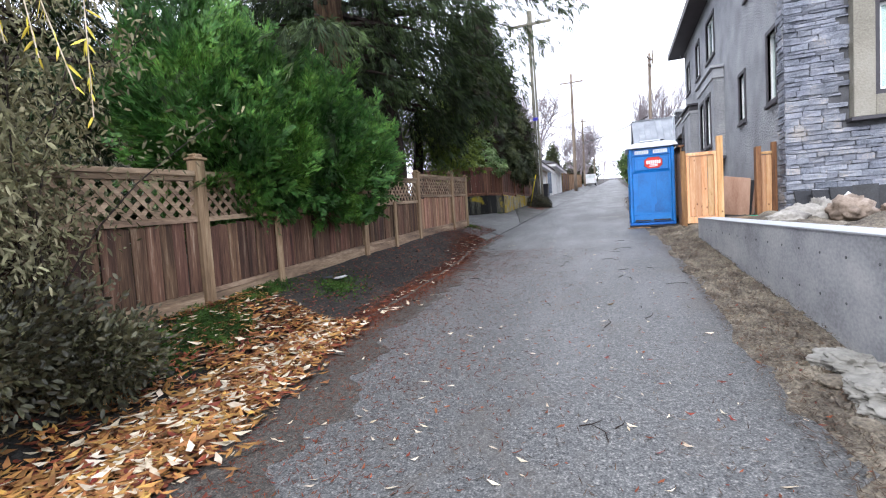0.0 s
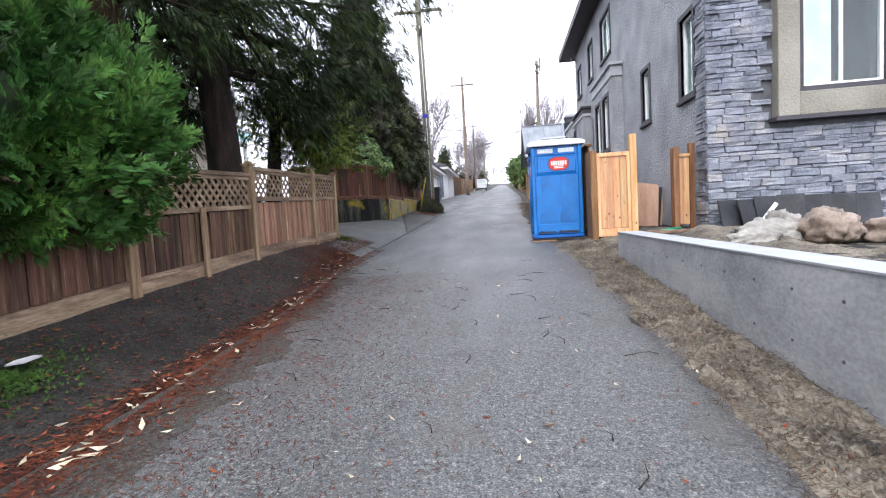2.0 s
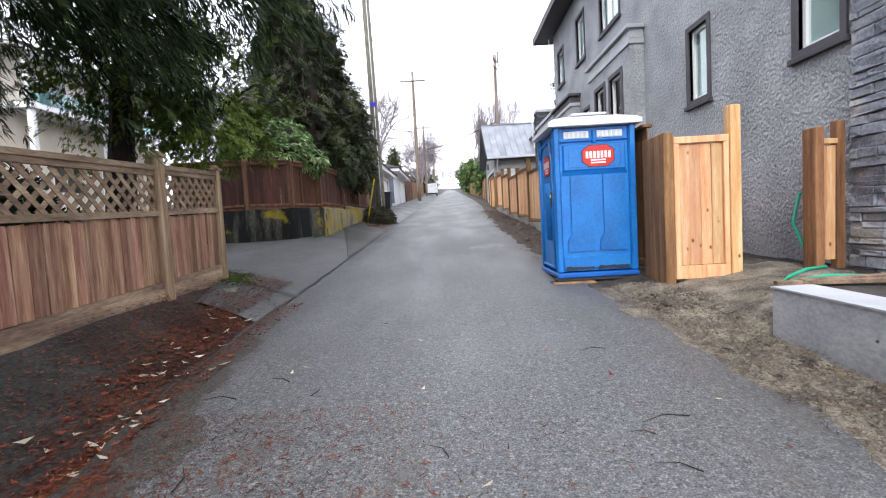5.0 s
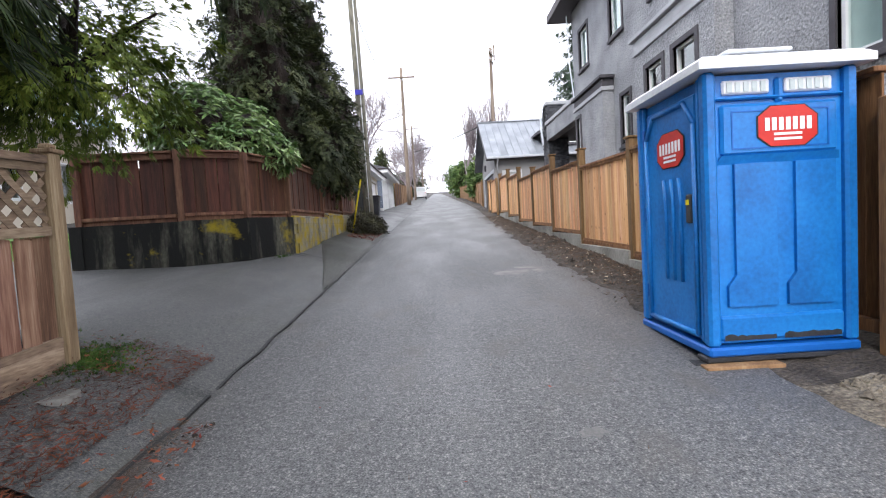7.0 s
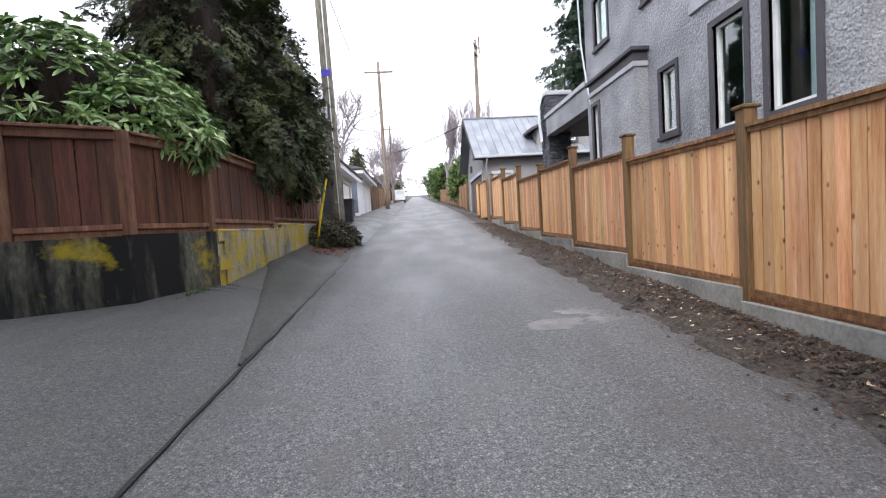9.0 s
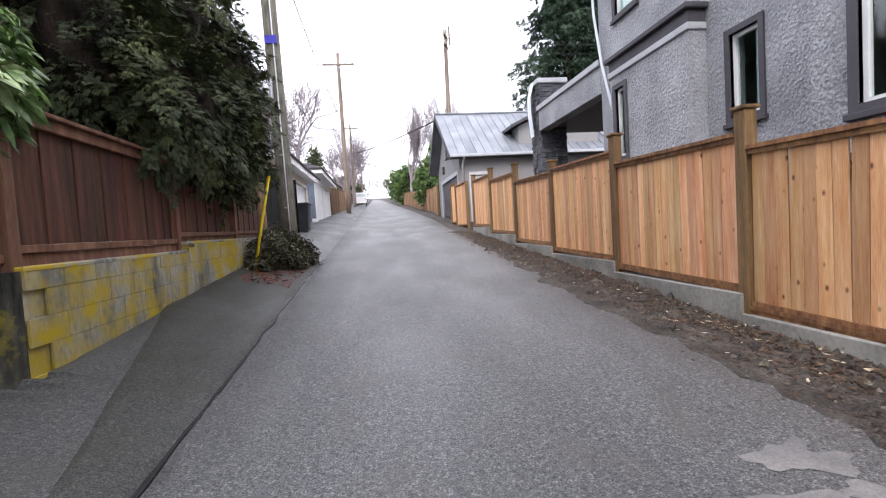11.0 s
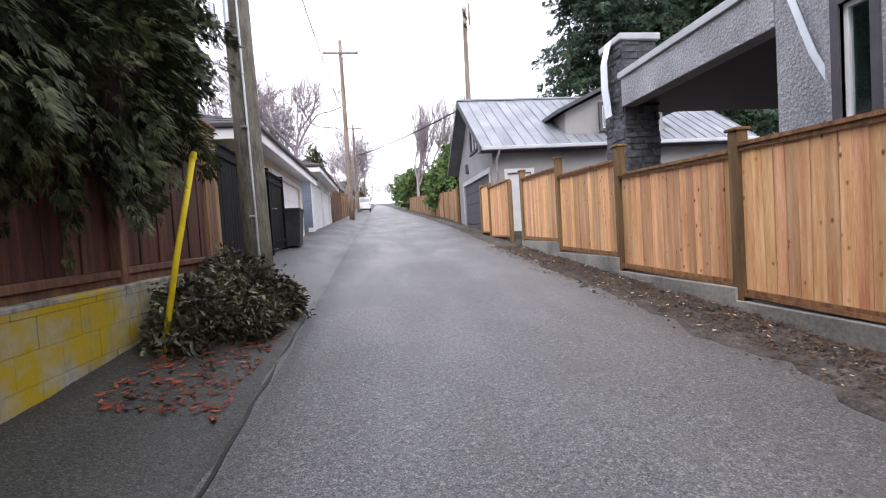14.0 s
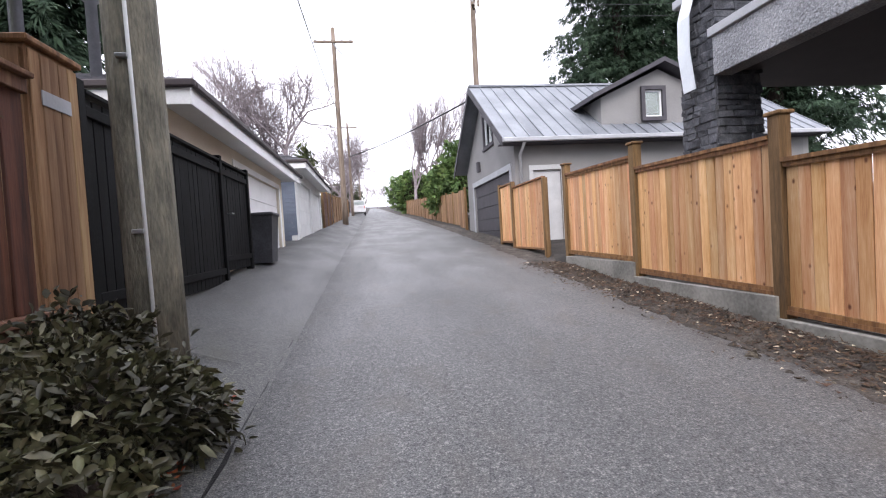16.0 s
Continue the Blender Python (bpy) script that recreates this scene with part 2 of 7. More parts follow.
metal_roof = mat("galvalume_roof", ["6a6e74", "7d8187", "8f9398"], 0.5, 0.8, 20, bump=0.05, bump_scale=5, metal=0.25, vary=0.06)
shingle = mat("asphalt_shingle", ["2f2f33", "434348", "55555a"], 0.9, 2, 40, bump=0.8, bump_scale=25, dist=0.02, vary=0.2)
galv = mat("galvanised", ["a6a8aa", "c0c2c4"], 0.35, 4, 40, metal=0.9, bump=0.05)
pole_wood = mat("pole_wood", ["45443b", "6d6a5e", "8c8675"], 0.85, 3.5, 18, stretch=(4, 4, 1.0), bump=1.0, bump_scale=8, dist=0.03, contrast=(0.3, 0.68))
pole_far = mat("pole_wood_brown", ["5a4e45", "74675b", "8a7d70"], 0.85, 2.0, 12, stretch=(5, 5, 0.4), bump=0.3)
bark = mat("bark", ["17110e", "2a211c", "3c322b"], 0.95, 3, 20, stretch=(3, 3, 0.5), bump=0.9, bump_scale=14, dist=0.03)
cedar_bark = mat("ropy_cedar_bark", ["2b1d15", "4a3626", "6b5a41"], 0.95, 2.5, 14, stretch=(5, 5, 0.3), bump=1.0, bump_scale=16, dist=0.05)
bare_bark = mat("bare_twig_bark", ["6b6262", "80777a", "958c8f"], 0.9, 3, 20, bump=0.2)
yellow_paint = mat("yellow_paint", ["c9b012", "dcc41c", "e6d02a"], 0.55, 4, 40, bump=0.15)
tar_black = mat("tar", ["080808", "0f0f10", "191919"], 0.6, 6, 60, bump=0.4)
rubber_black = mat("black_rubber", ["1b1c1f", "2a2b2f", "393a3f"], 0.6, 3, 30, bump=0.3, vary=0.15)
bag_white = mat("white_sack", ["76726d", "949089", "aaa69f"], 0.8, 4, 30, bump=0.5, bump_scale=18, dist=0.02)
bag_tan = mat("tan_sack", ["6a5e54", "8a7b6e", "a0948a"], 0.85, 4, 30, bump=0.5, bump_scale=18, dist=0.02)
ply = mat("plywood", ["9a7460", "b08b76", "bf9d88"], 0.75, 1.5, 25, stretch=(3, 3, 0.6), bump=0.2)
hose_green = mat("green_hose", ["1f8f70", "2aa884"], 0.45, 4, 30, bump=0.05)
wrap_white = mat("house_wrap", ["cfd6dc", "dfe5ea"], 0.5, 3, 30, bump=0.3, bump_scale=9, dist=0.02)
moss = mat("moss", ["1f3210", "35501a", "567430"], 0.95, 4, 50, bump=0.9, bump_scale=45, dist=0.02)
siding_blue = mat("blue_grey_siding", ["545c6b", "626b7b"], 0.7, 2, 30, bump=0.1, vary=0.05)
needle_red = mat("needle_litter", ["3a1d12", "5c2d1a", "7a4326"], 0.95, 2.5, 40, island=0.3, bump=0.3)
leaf_yellow = mat("fallen_leaf", ["4c2e1c", "80552e", "a87a44", "cda650"], 0.7, 6, 20, island=0.42, bump=0.1, contrast=(0.3, 0.7))
leaf_pale = mat("pale_fallen_leaf", ["9b8a72", "c2b49c", "d8cdb8"], 0.75, 6, 20, island=0.3, bump=0.1)
leaf_brown = mat("dull_brown_leaf", ["2e221a", "4c3a2c", "6e5a46"], 0.85, 6, 20, island=0.4, bump=0.1)
leaf_redbrown = mat("red_brown_leaf", ["4d2417", "753722", "8d5233"], 0.8, 6, 20, island=0.35, bump=0.1)
thuja_green = mat("thuja_spray", ["203c19", "3b6128", "6a9440"], 0.6, 1.6, 20, island=0.45, bump=0, spec=0.3)
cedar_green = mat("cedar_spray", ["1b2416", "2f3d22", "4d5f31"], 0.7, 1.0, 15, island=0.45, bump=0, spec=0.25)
cypress_green = mat("cypress_spray", ["20261a", "3a422a", "646a44"], 0.7, 1.6, 12, island=0.5, bump=0, spec=0.25)
olive_green = mat("yellow_green_spray", ["3a4618", "596a26", "82923a"], 0.7, 1.2, 15, island=0.4, bump=0, spec=0.25)
rhodo_green = mat("rhododendron_leaf", ["3e5a2c", "627f44", "9cae78"], 0.35, 1.6, 20, island=0.45, bump=0, spec=0.5)
shrub_grey = mat("grey_shrub_leaf", ["45442f", "676447", "8d886a"], 0.75, 1.6, 20, island=0.45, bump=0, spec=0.3)
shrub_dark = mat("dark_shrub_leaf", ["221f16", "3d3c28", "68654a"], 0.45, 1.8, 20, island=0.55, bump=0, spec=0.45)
fir_green = mat("fir_needles", ["1d2a20", "2f4030", "445542"], 0.8, 0.6, 8, island=0.4, bump=0, spec=0.2)
hedge_green = mat("hedge_leaf", ["34492a", "52693a", "75874f"], 0.7, 0.8, 8, island=0.4, bump=0, spec=0.3)
grass_mat = mat("grass_blade", ["3c5a1c", "557c28", "7b9a3c"], 0.7, 2, 20, island=0.35, bump=0)
far_wood = mat("far_board", ["6b5039", "8a6a4c", "a08362"], 0.85, 1.2, 10, stretch=(6, 6, 0.4), bump=0.2, vary=0.2)
# pale grey for vent slots and for sky reflection and curtains in windows
pale_fill = mat("pale_fill_grey", ["b4bfc0", "cfd8d8"], 0.85, 3, 30, bump=0.1)


def glass_mat(name, tint):
    m = bpy.data.materials.new(name)
    m.use_nodes = True
    p = m.node_tree.nodes["Principled BSDF"]
    p.inputs["Base Color"].default_value = tint
    p.inputs["Transmission Weight"].default_value = 1.0
    p.inputs["Roughness"].default_value = 0.01
    p.inputs["IOR"].default_value = 1.5
    return m


glass = glass_mat("window_glass", (0.8, 0.9, 0.88, 1))


# ---------------------------------------------------------------- mesh helpers
class Mesh:
    """Collects vertices and faces of one part."""

    def __init__(self):
        self.v, self.f = [], []

    def quad(self, a, b, c, d):
        n = len(self.v)
        self.v += [tuple(a), tuple(b), tuple(c), tuple(d)]
        self.f.append((n, n + 1, n + 2, n + 3))

    def poly(self, pts):
        n = len(self.v)
        self.v += [tuple(p) for p in pts]
        self.f.append(tuple(range(n, n + len(pts))))

    def hexa(self, p):
        """Eight corners: bottom ring then top ring, both counter-clockwise from above."""
        n = len(self.v)
        self.v += [tuple(q) for q in p]
        for f in ((3, 2, 1, 0), (4, 5, 6, 7), (0, 1, 5, 4), (1, 2, 6, 5), (2, 3, 7, 6), (3, 0, 4, 7)):
            self.f.append(tuple(n + i for i in f))
        return self

    def box(self, x0, y0, z0, x1, y1, z1, c=0.0):
        if x1 < x0: x0, x1 = x1, x0
        if y1 < y0: y0, y1 = y1, y0
        if z1 < z0: z0, z1 = z1, z0
        if c <= 0:
            return self.hexa([(x0, y0, z0), (x1, y0, z0), (x1, y1, z0), (x0, y1, z0), (x0, y0, z1), (x1, y0, z1), (x1, y1, z1), (x0, y1, z1)])
        c = min(c, (x1 - x0) / 2.1, (y1 - y0) / 2.1, (z1 - z0) / 2.1)
        n = len(self.v)
        idx = {}
        for i, (sx, X) in enumerate(((-1, x0), (1, x1))):
            for j, (sy, Y) in enumerate(((-1, y0), (1, y1))):
                for k, (sz, Z) in enumerate(((-1, z0), (1, z1))):
                    for ax in range(3):
                        p = [X - sx * c, Y - sy * c, Z - sz * c]
                        p[ax] = (X, Y, Z)[ax]
                        idx[i, j, k, ax] = len(self.v)
                        self.v.append(tuple(p))
        g = lambda i, j, k, ax: idx[i, j, k, ax]
        F = self.f.append
        F((g(0,0,0,0), g(0,0,1,0), g(0,1,1,0), g(0,1,0,0))); F((g(1,0,0,0), g(1,1,0,0), g(1,1,1,0), g(1,0,1,0)))
        F((g(0,0,0,1), g(1,0,0,1), g(1,0,1,1), g(0,0,1,1))); F((g(0,1,0,1), g(0,1,1,1), g(1,1,1,1), g(1,1,0,1)))
        F((g(0,0,0,2), g(0,1,0,2), g(1,1,0,2), g(1,0,0,2))); F((g(0,0,1,2), g(1,0,1,2), g(1,1,1,2), g(0,1,1,2)))
        for i in (0, 1):
            for j in (0, 1):
                F((g(i,j,0,0), g(i,j,1,0), g(i,j,1,1), g(i,j,0,1)))
                F((g(i,0,j,0), g(i,1,j,0), g(i,1,j,2), g(i,0,j,2)))
                F((g(0,i,j,1), g(1,i,j,1), g(1,i,j,2), g(0,i,j,2)))
        for i in (0, 1):
            for j in (0, 1):
                for k in (0, 1):
                    F((g(i,j,k,0), g(i,j,k,1), g(i,j,k,2)))
        return self

    def tube(self, pts, radii, seg=8, cap=True):
        """A round bar through the points."""
        pts = [Vector(p) for p in pts]
        if not hasattr(radii, "__len__"):
            radii = [radii] * len(pts)
        n = len(self.v)
        prev = None
        for i, p in enumerate(pts):
            d = (pts[min(i + 1, len(pts) - 1)] - pts[max(i - 1, 0)]).normalized()
            if prev is None:
                a = d.orthogonal().normalized()
            else:
                a = (prev - d * prev.dot(d)).normalized()
            prev = a
            b = d.cross(a)
            for s in range(seg):
                t = 2 * math.pi * s / seg
                self.v.append(tuple(p + (a * math.cos(t) + b * math.sin(t)) * radii[i]))
        for i in range(len(pts) - 1):
            for s in range(seg):
                q = (s + 1) % seg
                self.f.append((n + i * seg + s, n + i * seg + q, n + (i + 1) * seg + q, n + (i + 1) * seg + s))
        if cap:
            self.f.append(tuple(n + s for s in reversed(range(seg))))
            self.f.append(tuple(n + (len(pts) - 1) * seg + s for s in range(seg)))
        return self

    def prism(self, ring, d):
        """A flat ring of points pushed along d."""
        d = Vector(d)
        a = [Vector(p) for p in ring]
        b = [p + d for p in a]
        k = len(a)
        n = len(self.v)
        self.v += [tuple(p) for p in a + b]
        self.f.append(tuple(n + i for i in reversed(range(k))))
        self.f.append(tuple(n + k + i for i in range(k)))
        for i in range(k):
            j = (i + 1) % k
            self.f.append((n + i, n + j, n + k + j, n + k + i))
        return self

    def data(self, name, material, smooth=False):
        me = bpy.data.meshes.new(name)
        me.from_pydata(self.v, [], self.f)
        bm = bmesh.new()
        bm.from_mesh(me)
        if len(bm.faces) < 20000:
            bmesh.ops.recalc_face_normals(bm, faces=bm.faces)
        bm.to_mesh(me)
        bm.free()
        me.materials.append(material)
        if smooth:
            me.polygons.foreach_set("use_smooth", [True] * len(me.polygons))
        me.update()
        return me


def part(name, mesh, material, parent=None, label="", smooth=False):
    ob = new(name, mesh.data(name, material, smooth))
    if parent is not None:
        ob.parent = parent
    if label:
        ob["label"] = label
    return ob


def thing(name, x, y, z, label, category, group="", kind=""):
    ob = new(name)
    ob.empty_display_size = 0.2
    ob.location = (x, y, z)
    tagged(ob, label, category, group, kind)
    return ob


def under(name, mesh, material, parent, label="", smooth=False):
    """A part whose mesh is given in world coordinates."""
    ob = part(name, mesh, material, parent, label, smooth)
    top = parent
    inv = Matrix.Translation(-Vector(top.location)) if top.parent is None else Matrix.Identity(4)
    ob.matrix_parent_inverse = inv
    return ob


def piece(name, data, m, parent):
    """One of many alike pieces on shared mesh data, at the world pose m."""
    ob = new(name, data)
    ob.parent = parent
    ob.matrix_parent_inverse = Matrix.Translation(-Vector(parent.location)) if parent.parent is None else Matrix.Identity(4)
    ob.matrix_basis = m
    return ob


def structure(name, mesh, material, label, category="", smooth=False):
    ob = part(name, mesh, material, None, "", smooth)
    return tagged(ob, label, category or name.split("_")[0], "", "structure")


def from_np(name, verts, faces, material, smooth=False):
    me = bpy.data.meshes.new(name)
    faces = np.ascontiguousarray(faces, dtype=np.int32)
    me.vertices.add(len(verts))
    me.vertices.foreach_set("co", np.ascontiguousarray(verts, dtype=np.float32).ravel())
    me.loops.add(faces.size)
    me.loops.foreach_set("vertex_index", faces.ravel())
    me.polygons.add(len(faces))
    me.polygons.foreach_set("loop_start", np.arange(len(faces), dtype=np.int32) * faces.shape[1])
    me.update(calc_edges=True)
    me.materials.append(material)
    if smooth:
        me.polygons.foreach_set("use_smooth", [True] * len(me.polygons))
    me.update()
    return me


def fans(pos, direction, length, fingers, spread, width, rng, droop=0.0, normal=None):
    """Lacy sprays: each is a fan of thin pointed blades that start at pos."""
    n = len(pos)
    d = direction / (np.linalg.norm(direction, axis=1, keepdims=True) + 1e-9)
    r = rng.normal(size=(n, 3)) if normal is None else normal + rng.normal(0, 0.25, (n, 3))
    s = np.cross(d, r)
    s /= np.linalg.norm(s, axis=1, keepdims=True) + 1e-9
    L = length * rng.uniform(0.6, 1.3, (n, 1))
    vs, fs = [], []
    base = 0
    for k in range(fingers):
        a = (k - (fingers - 1) / 2) * spread + rng.normal(0, 0.12, (n, 1))
        dk = d * np.cos(a) + s * np.sin(a)
        lk = L * (1 - 0.22 * abs(k - (fingers - 1) / 2)) * rng.uniform(0.8, 1.1, (n, 1))
        w = np.cross(dk, np.cross(d, s)) * width * L
        st = pos + d * L * 0.12 * k / max(1, fingers)
        mid = st + dk * lk * 0.55
        tip = st + dk * lk
        tip[:, 2:3] -= droop * lk
        mid[:, 2:3] -= droop * lk * 0.3
        vs.append(np.concatenate([st, mid + w, tip, mid - w], 1).reshape(-1, 3))
        fs.append((np.arange(n)[:, None] * 4 + np.arange(4)[None, :]) + base)
        base += 4 * n
    return np.concatenate(vs), np.concatenate(fs)


def leaves(pos, direction, length, width, rng, droop=0.15):
    """Oval leaves, folded a little on the midrib."""
    n = len(pos)
    d = direction / (np.linalg.norm(direction, axis=1, keepdims=True) + 1e-9)
    r = rng.normal(size=(n, 3))
    s = np.cross(d, r)
    s /= np.linalg.norm(s, axis=1, keepdims=True) + 1e-9
    u = np.cross(s, d)
    L = length * rng.uniform(0.6, 1.25, (n, 1))
    W = L * width
    a = pos
    tip = pos + d * L
    tip[:, 2:3] -= droop * L
    m = pos + d * L * 0.5
    l1, r1 = pos + d * L * 0.3 + s * W * 0.45 + u * W * 0.2, pos + d * L * 0.3 - s * W * 0.45 + u * W * 0.2
    l2, r2 = pos + d * L * 0.68 + s * W * 0.42 + u * W * 0.15, pos + d * L * 0.68 - s * W * 0.42 + u * W * 0.15
    l2[:, 2:3] -= droop * L * 0.5
    r2[:, 2:3] -= droop * L * 0.5
    v = np.concatenate([a, l1, l2, tip, r2, r1], 1).reshape(-1, 3)
    o = np.arange(n)[:, None] * 6
    f = np.concatenate([o + np.array([[0, 1, 2, 3]]), o + np.array([[0, 3, 4, 5]])])
    return v, f


def interp(x, xs, ys):
    return float(np.interp(x, xs, ys))

# ---------------------------------------------------------------- ground
def base_z(y):
    return 0.0696 * y - 0.063


def ground_z(x, y):
    z = base_z(y)
    if x < -3.3:
        d = -3.3 - x
        steep = interp(y, [11, 14.5], [0.47, 0.26])
        z += steep * min(d, 1.3) + 0.03 * max(0, min(d, 30) - 1.3)
    lo, wid = interp(y, [11.05, 11.7, 15.5, 16.4], [1.75, 1.0, 1.0, 1.6]), interp(y, [11.05, 11.7, 15.5, 16.4], [0.08, 1.7, 1.7, 0.08])
    if x > lo:
        yard = interp(y, [-30, 11.2, 16.5, 17.5, 33], [1.0, 1.02, 1.12, base_z(17.5) + 0.25, base_z(33) + 0.1]) if y < 33 else base_z(y) + 0.1
        z += (max(yard, z - 0.5) - z) * min(1, (x - lo) / wid)
    n = noise.noise(Vector((x * 0.9, y * 0.9, 0)))
    rough = 0.02
    if 0.8 < x < 1.75:
        rough = 0.035
    fade = min(1.0, max(0.0, (-3.45 - x) / 0.8, (x - 0.9) / 0.3))
    if fade > 0:
        z += fade * (rough * n + 0.012 * noise.noise(Vector((x * 4, y * 4, 3))) + 0.006 * noise.noise(Vector((x * 11, y * 11, 6))))
    return z


def axis(fine0, fine1, step, far0, far1):
    a = list(np.arange(fine0, fine1 + step / 2, step))
    s, v = step, fine1
    while v < far1:
        s *= 1.35
        v += s
        a.append(min(v, far1))
    s, v = step, fine0
    while v > far0:
        s *= 1.35
        v -= s
        a.insert(0, max(v, far0))
    return a


def sheet(xs, ys, zf):
    m = Mesh()
    for y in ys:
        for x in xs:
            m.v.append((x, y, zf(x, y)))
    w = len(xs)
    for j in range(len(ys) - 1):
        for i in range(w - 1):
            m.f.append((j * w + i, j * w + i + 1, (j + 1) * w + i + 1, (j + 1) * w + i))
    return m


GX = axis(-9, 7, 0.16, -500, 500)
GY = axis(-3, 44, 0.2, -300, 900)
structure("ground", sheet(GX, GY, lambda x, y: ground_z(x, y) - 0.02), soil, "bare damp dirt with needles and gravel", "ground", True)


def road_right(y):
    return interp(y, [-10, 3, 7, 10.4, 13, 16, 21.9, 25.8, 33, 43, 60, 300], [0.95, 0.95, 0.97, 0.9, 0.75, 0.6, 0.5, 0.66, 0.9, 1.3, 1.5, 1.7])


def road_left(y):
    return interp(y, [-10, 1.8, 4.2, 5.7, 8.9, 10.5, 12.6, 15, 27, 36, 60, 300], [-2.3, -2.45, -2.8, -2.75, -2.95, -3.2, -3.26, -3.26, -3.34, -3.4, -3.3, -3.0])


def strip(left, right, ys, cols, zf, ragged_l=0.0, ragged_r=0.0, power=1.0):
    m = Mesh()
    for y in ys:
        a = left(y) + ragged_l * noise.noise(Vector((0, y * 1.7, 1))) + ragged_l * 0.6 * noise.noise(Vector((0, y * 6, 1)))
        b = right(y) + ragged_r * noise.noise(Vector((5, y * 1.3, 2))) + ragged_r * 0.6 * noise.noise(Vector((5, y * 5, 2)))
        for k in range(cols + 1):
            x = b - (b - a) * (1 - k / cols) ** power
            if power == 1.0 and b - a > 0.5 and k in (1, cols - 1):
                x = a + 0.04 if k == 1 else b - 0.04
            edge = -0.03 if k in (0, cols) else 0.0
            m.v.append((x, y, zf(x, y) + edge))
    w = cols + 1
    for j in range(len(ys) - 1):
        for k in range(cols):
            m.f.append((j * w + k, j * w + k + 1, (j + 1) * w + k + 1, (j + 1) * w + k))
    return m


RY = list(np.arange(-14, 46, 0.15)) + list(np.geomspace(46, 320, 60))
structure("road", strip(road_left, road_right, RY, 16, lambda x, y: base_z(y) + 0.012, 0.05, 0.22), asphalt,
          "worn grey asphalt lane with cracks and grit", "road", True)
# side driveway apron with a joint against the lane, sloping up to the walls
DY = list(np.arange(12.2, 46, 0.2)) + list(np.geomspace(46, 110, 30))
structure("driveway", strip(lambda y: interp(y, [12.2, 13.4, 13.6, 19, 19.5, 24.5, 24.6, 27.6, 27.8, 110], [-4.0, -4.3, -12, -12, -4.44, -4.44, -4.0, -4.0, -6.0, -6.2]),
                            lambda y: road_left(y) + 0.14, DY, 26, lambda x, y: ground_z(x, y) + 0.003 + 0.024 * min(1.0, max(0.0, (road_left(y) - x) / 0.35)), 0.0, 0.0, 2.2), asphalt_dark,
          "dark damp asphalt apron beside the lane", "driveway", True)
asphalt_light = mat("scuffed_asphalt", ["626160", "757371", "8a8782"], 0.8, 3, 60, bump=0.4, bump_scale=90)
patch = Mesh()
for cx, cy, rr in ((-0.35, 17.55, 0.2), (-0.02, 17.95, 0.17), (0.12, 17.6, 0.12), (-0.75, 12.6, 0.05)):
    ring = []
    for a in np.linspace(0, 2 * math.pi, 26)[:-1]:
        r = rr * (1 + 0.9 * noise.noise(Vector((math.cos(a) * 1.7 + cx * 9, math.sin(a) * 1.7 + cy, 5))))
        px, py = cx + 1.5 * r * math.cos(a), cy + r * math.sin(a)
        ring.append((px, py, base_z(py) + 0.0155))
    patch.poly(ring)
structure("asphalt_patch", patch, asphalt_light, "small pale worn patch in the asphalt", "road patch")
seam = Mesh()
pts = [(road_left(y) - 0.02 + 0.025 * noise.noise(Vector((0, y * 2.2, 7))), y, base_z(y) - 0.001) for y in np.arange(10.2, 70, 0.12)]
for p, q in zip(pts[:-1], pts[1:]):
    wp, wq = (0.013 + 0.012 * noise.noise(Vector((3, r[1] * 2.3, 1))) for r in (p, q))
    seam.hexa([(p[0] - wp, p[1], p[2] - 0.02), (p[0] + wp, p[1], p[2] - 0.02), (q[0] + wq, q[1], q[2] - 0.02), (q[0] - wq, q[1], q[2] - 0.02),
               (p[0] - wp, p[1], p[2] + 0.021), (p[0] + wp, p[1], p[2] + 0.019), (q[0] + wq, q[1], q[2] + 0.019), (q[0] - wq, q[1], q[2] + 0.021)])
structure("joint", seam, tar_black, "black tar joint between lane and apron", "road joint")
structure("dirt_film", strip(lambda y: road_left(y) - 0.1, lambda y: road_left(y) + interp(y, [-6, 2, 6, 11, 13], [0.9, 0.8, 0.5, 0.35, 0.05]), list(np.arange(-6, 13, 0.06)), 10,
                             lambda x, y: base_z(y) + 0.017, 0.05, 0.3), asphalt_dirty, "thin brown film of dirt washed over the asphalt edge", "road", True)
# mossy gritty strip between the joint and the block wall, its shade painted in as darker asphalt
structure("apron_strip", strip(lambda y: interp(y, [17.0, 21.5], [road_left(17.0) - 0.06, -4.46]), lambda y: road_left(y) - 0.035 - 0.3 * max(0.0, y - 25.6), list(np.arange(17.0, 27.05, 0.1)), 10,
                               lambda x, y: ground_z(x, y) + 0.038 + 0.004 * noise.noise(Vector((x * 7, y * 7, 4))), 0.0, 0.03), asphalt_mossy_shaded,
          "mossy gritty strip along the block wall, shade darkened into its colour", "pavement", True)
# trodden shoulder on the building side: sandy by the low wall, darker dirt along the new fence


def lumpy(x, y):
    """Ground of the shoulder, with ruts and clods fading out at the asphalt."""
    f = min(1.0, max(0.0, (x - road_right(y) - 0.02) / 0.18))
    d = 0.03 * noise.noise(Vector((x * 4, y * 2.2, 9))) + 0.022 * noise.noise(Vector((x * 11, y * 8, 9))) + 0.012 * noise.noise(Vector((x * 26, y * 22, 9)))
    return ground_z(x, y) + 0.004 + f * d


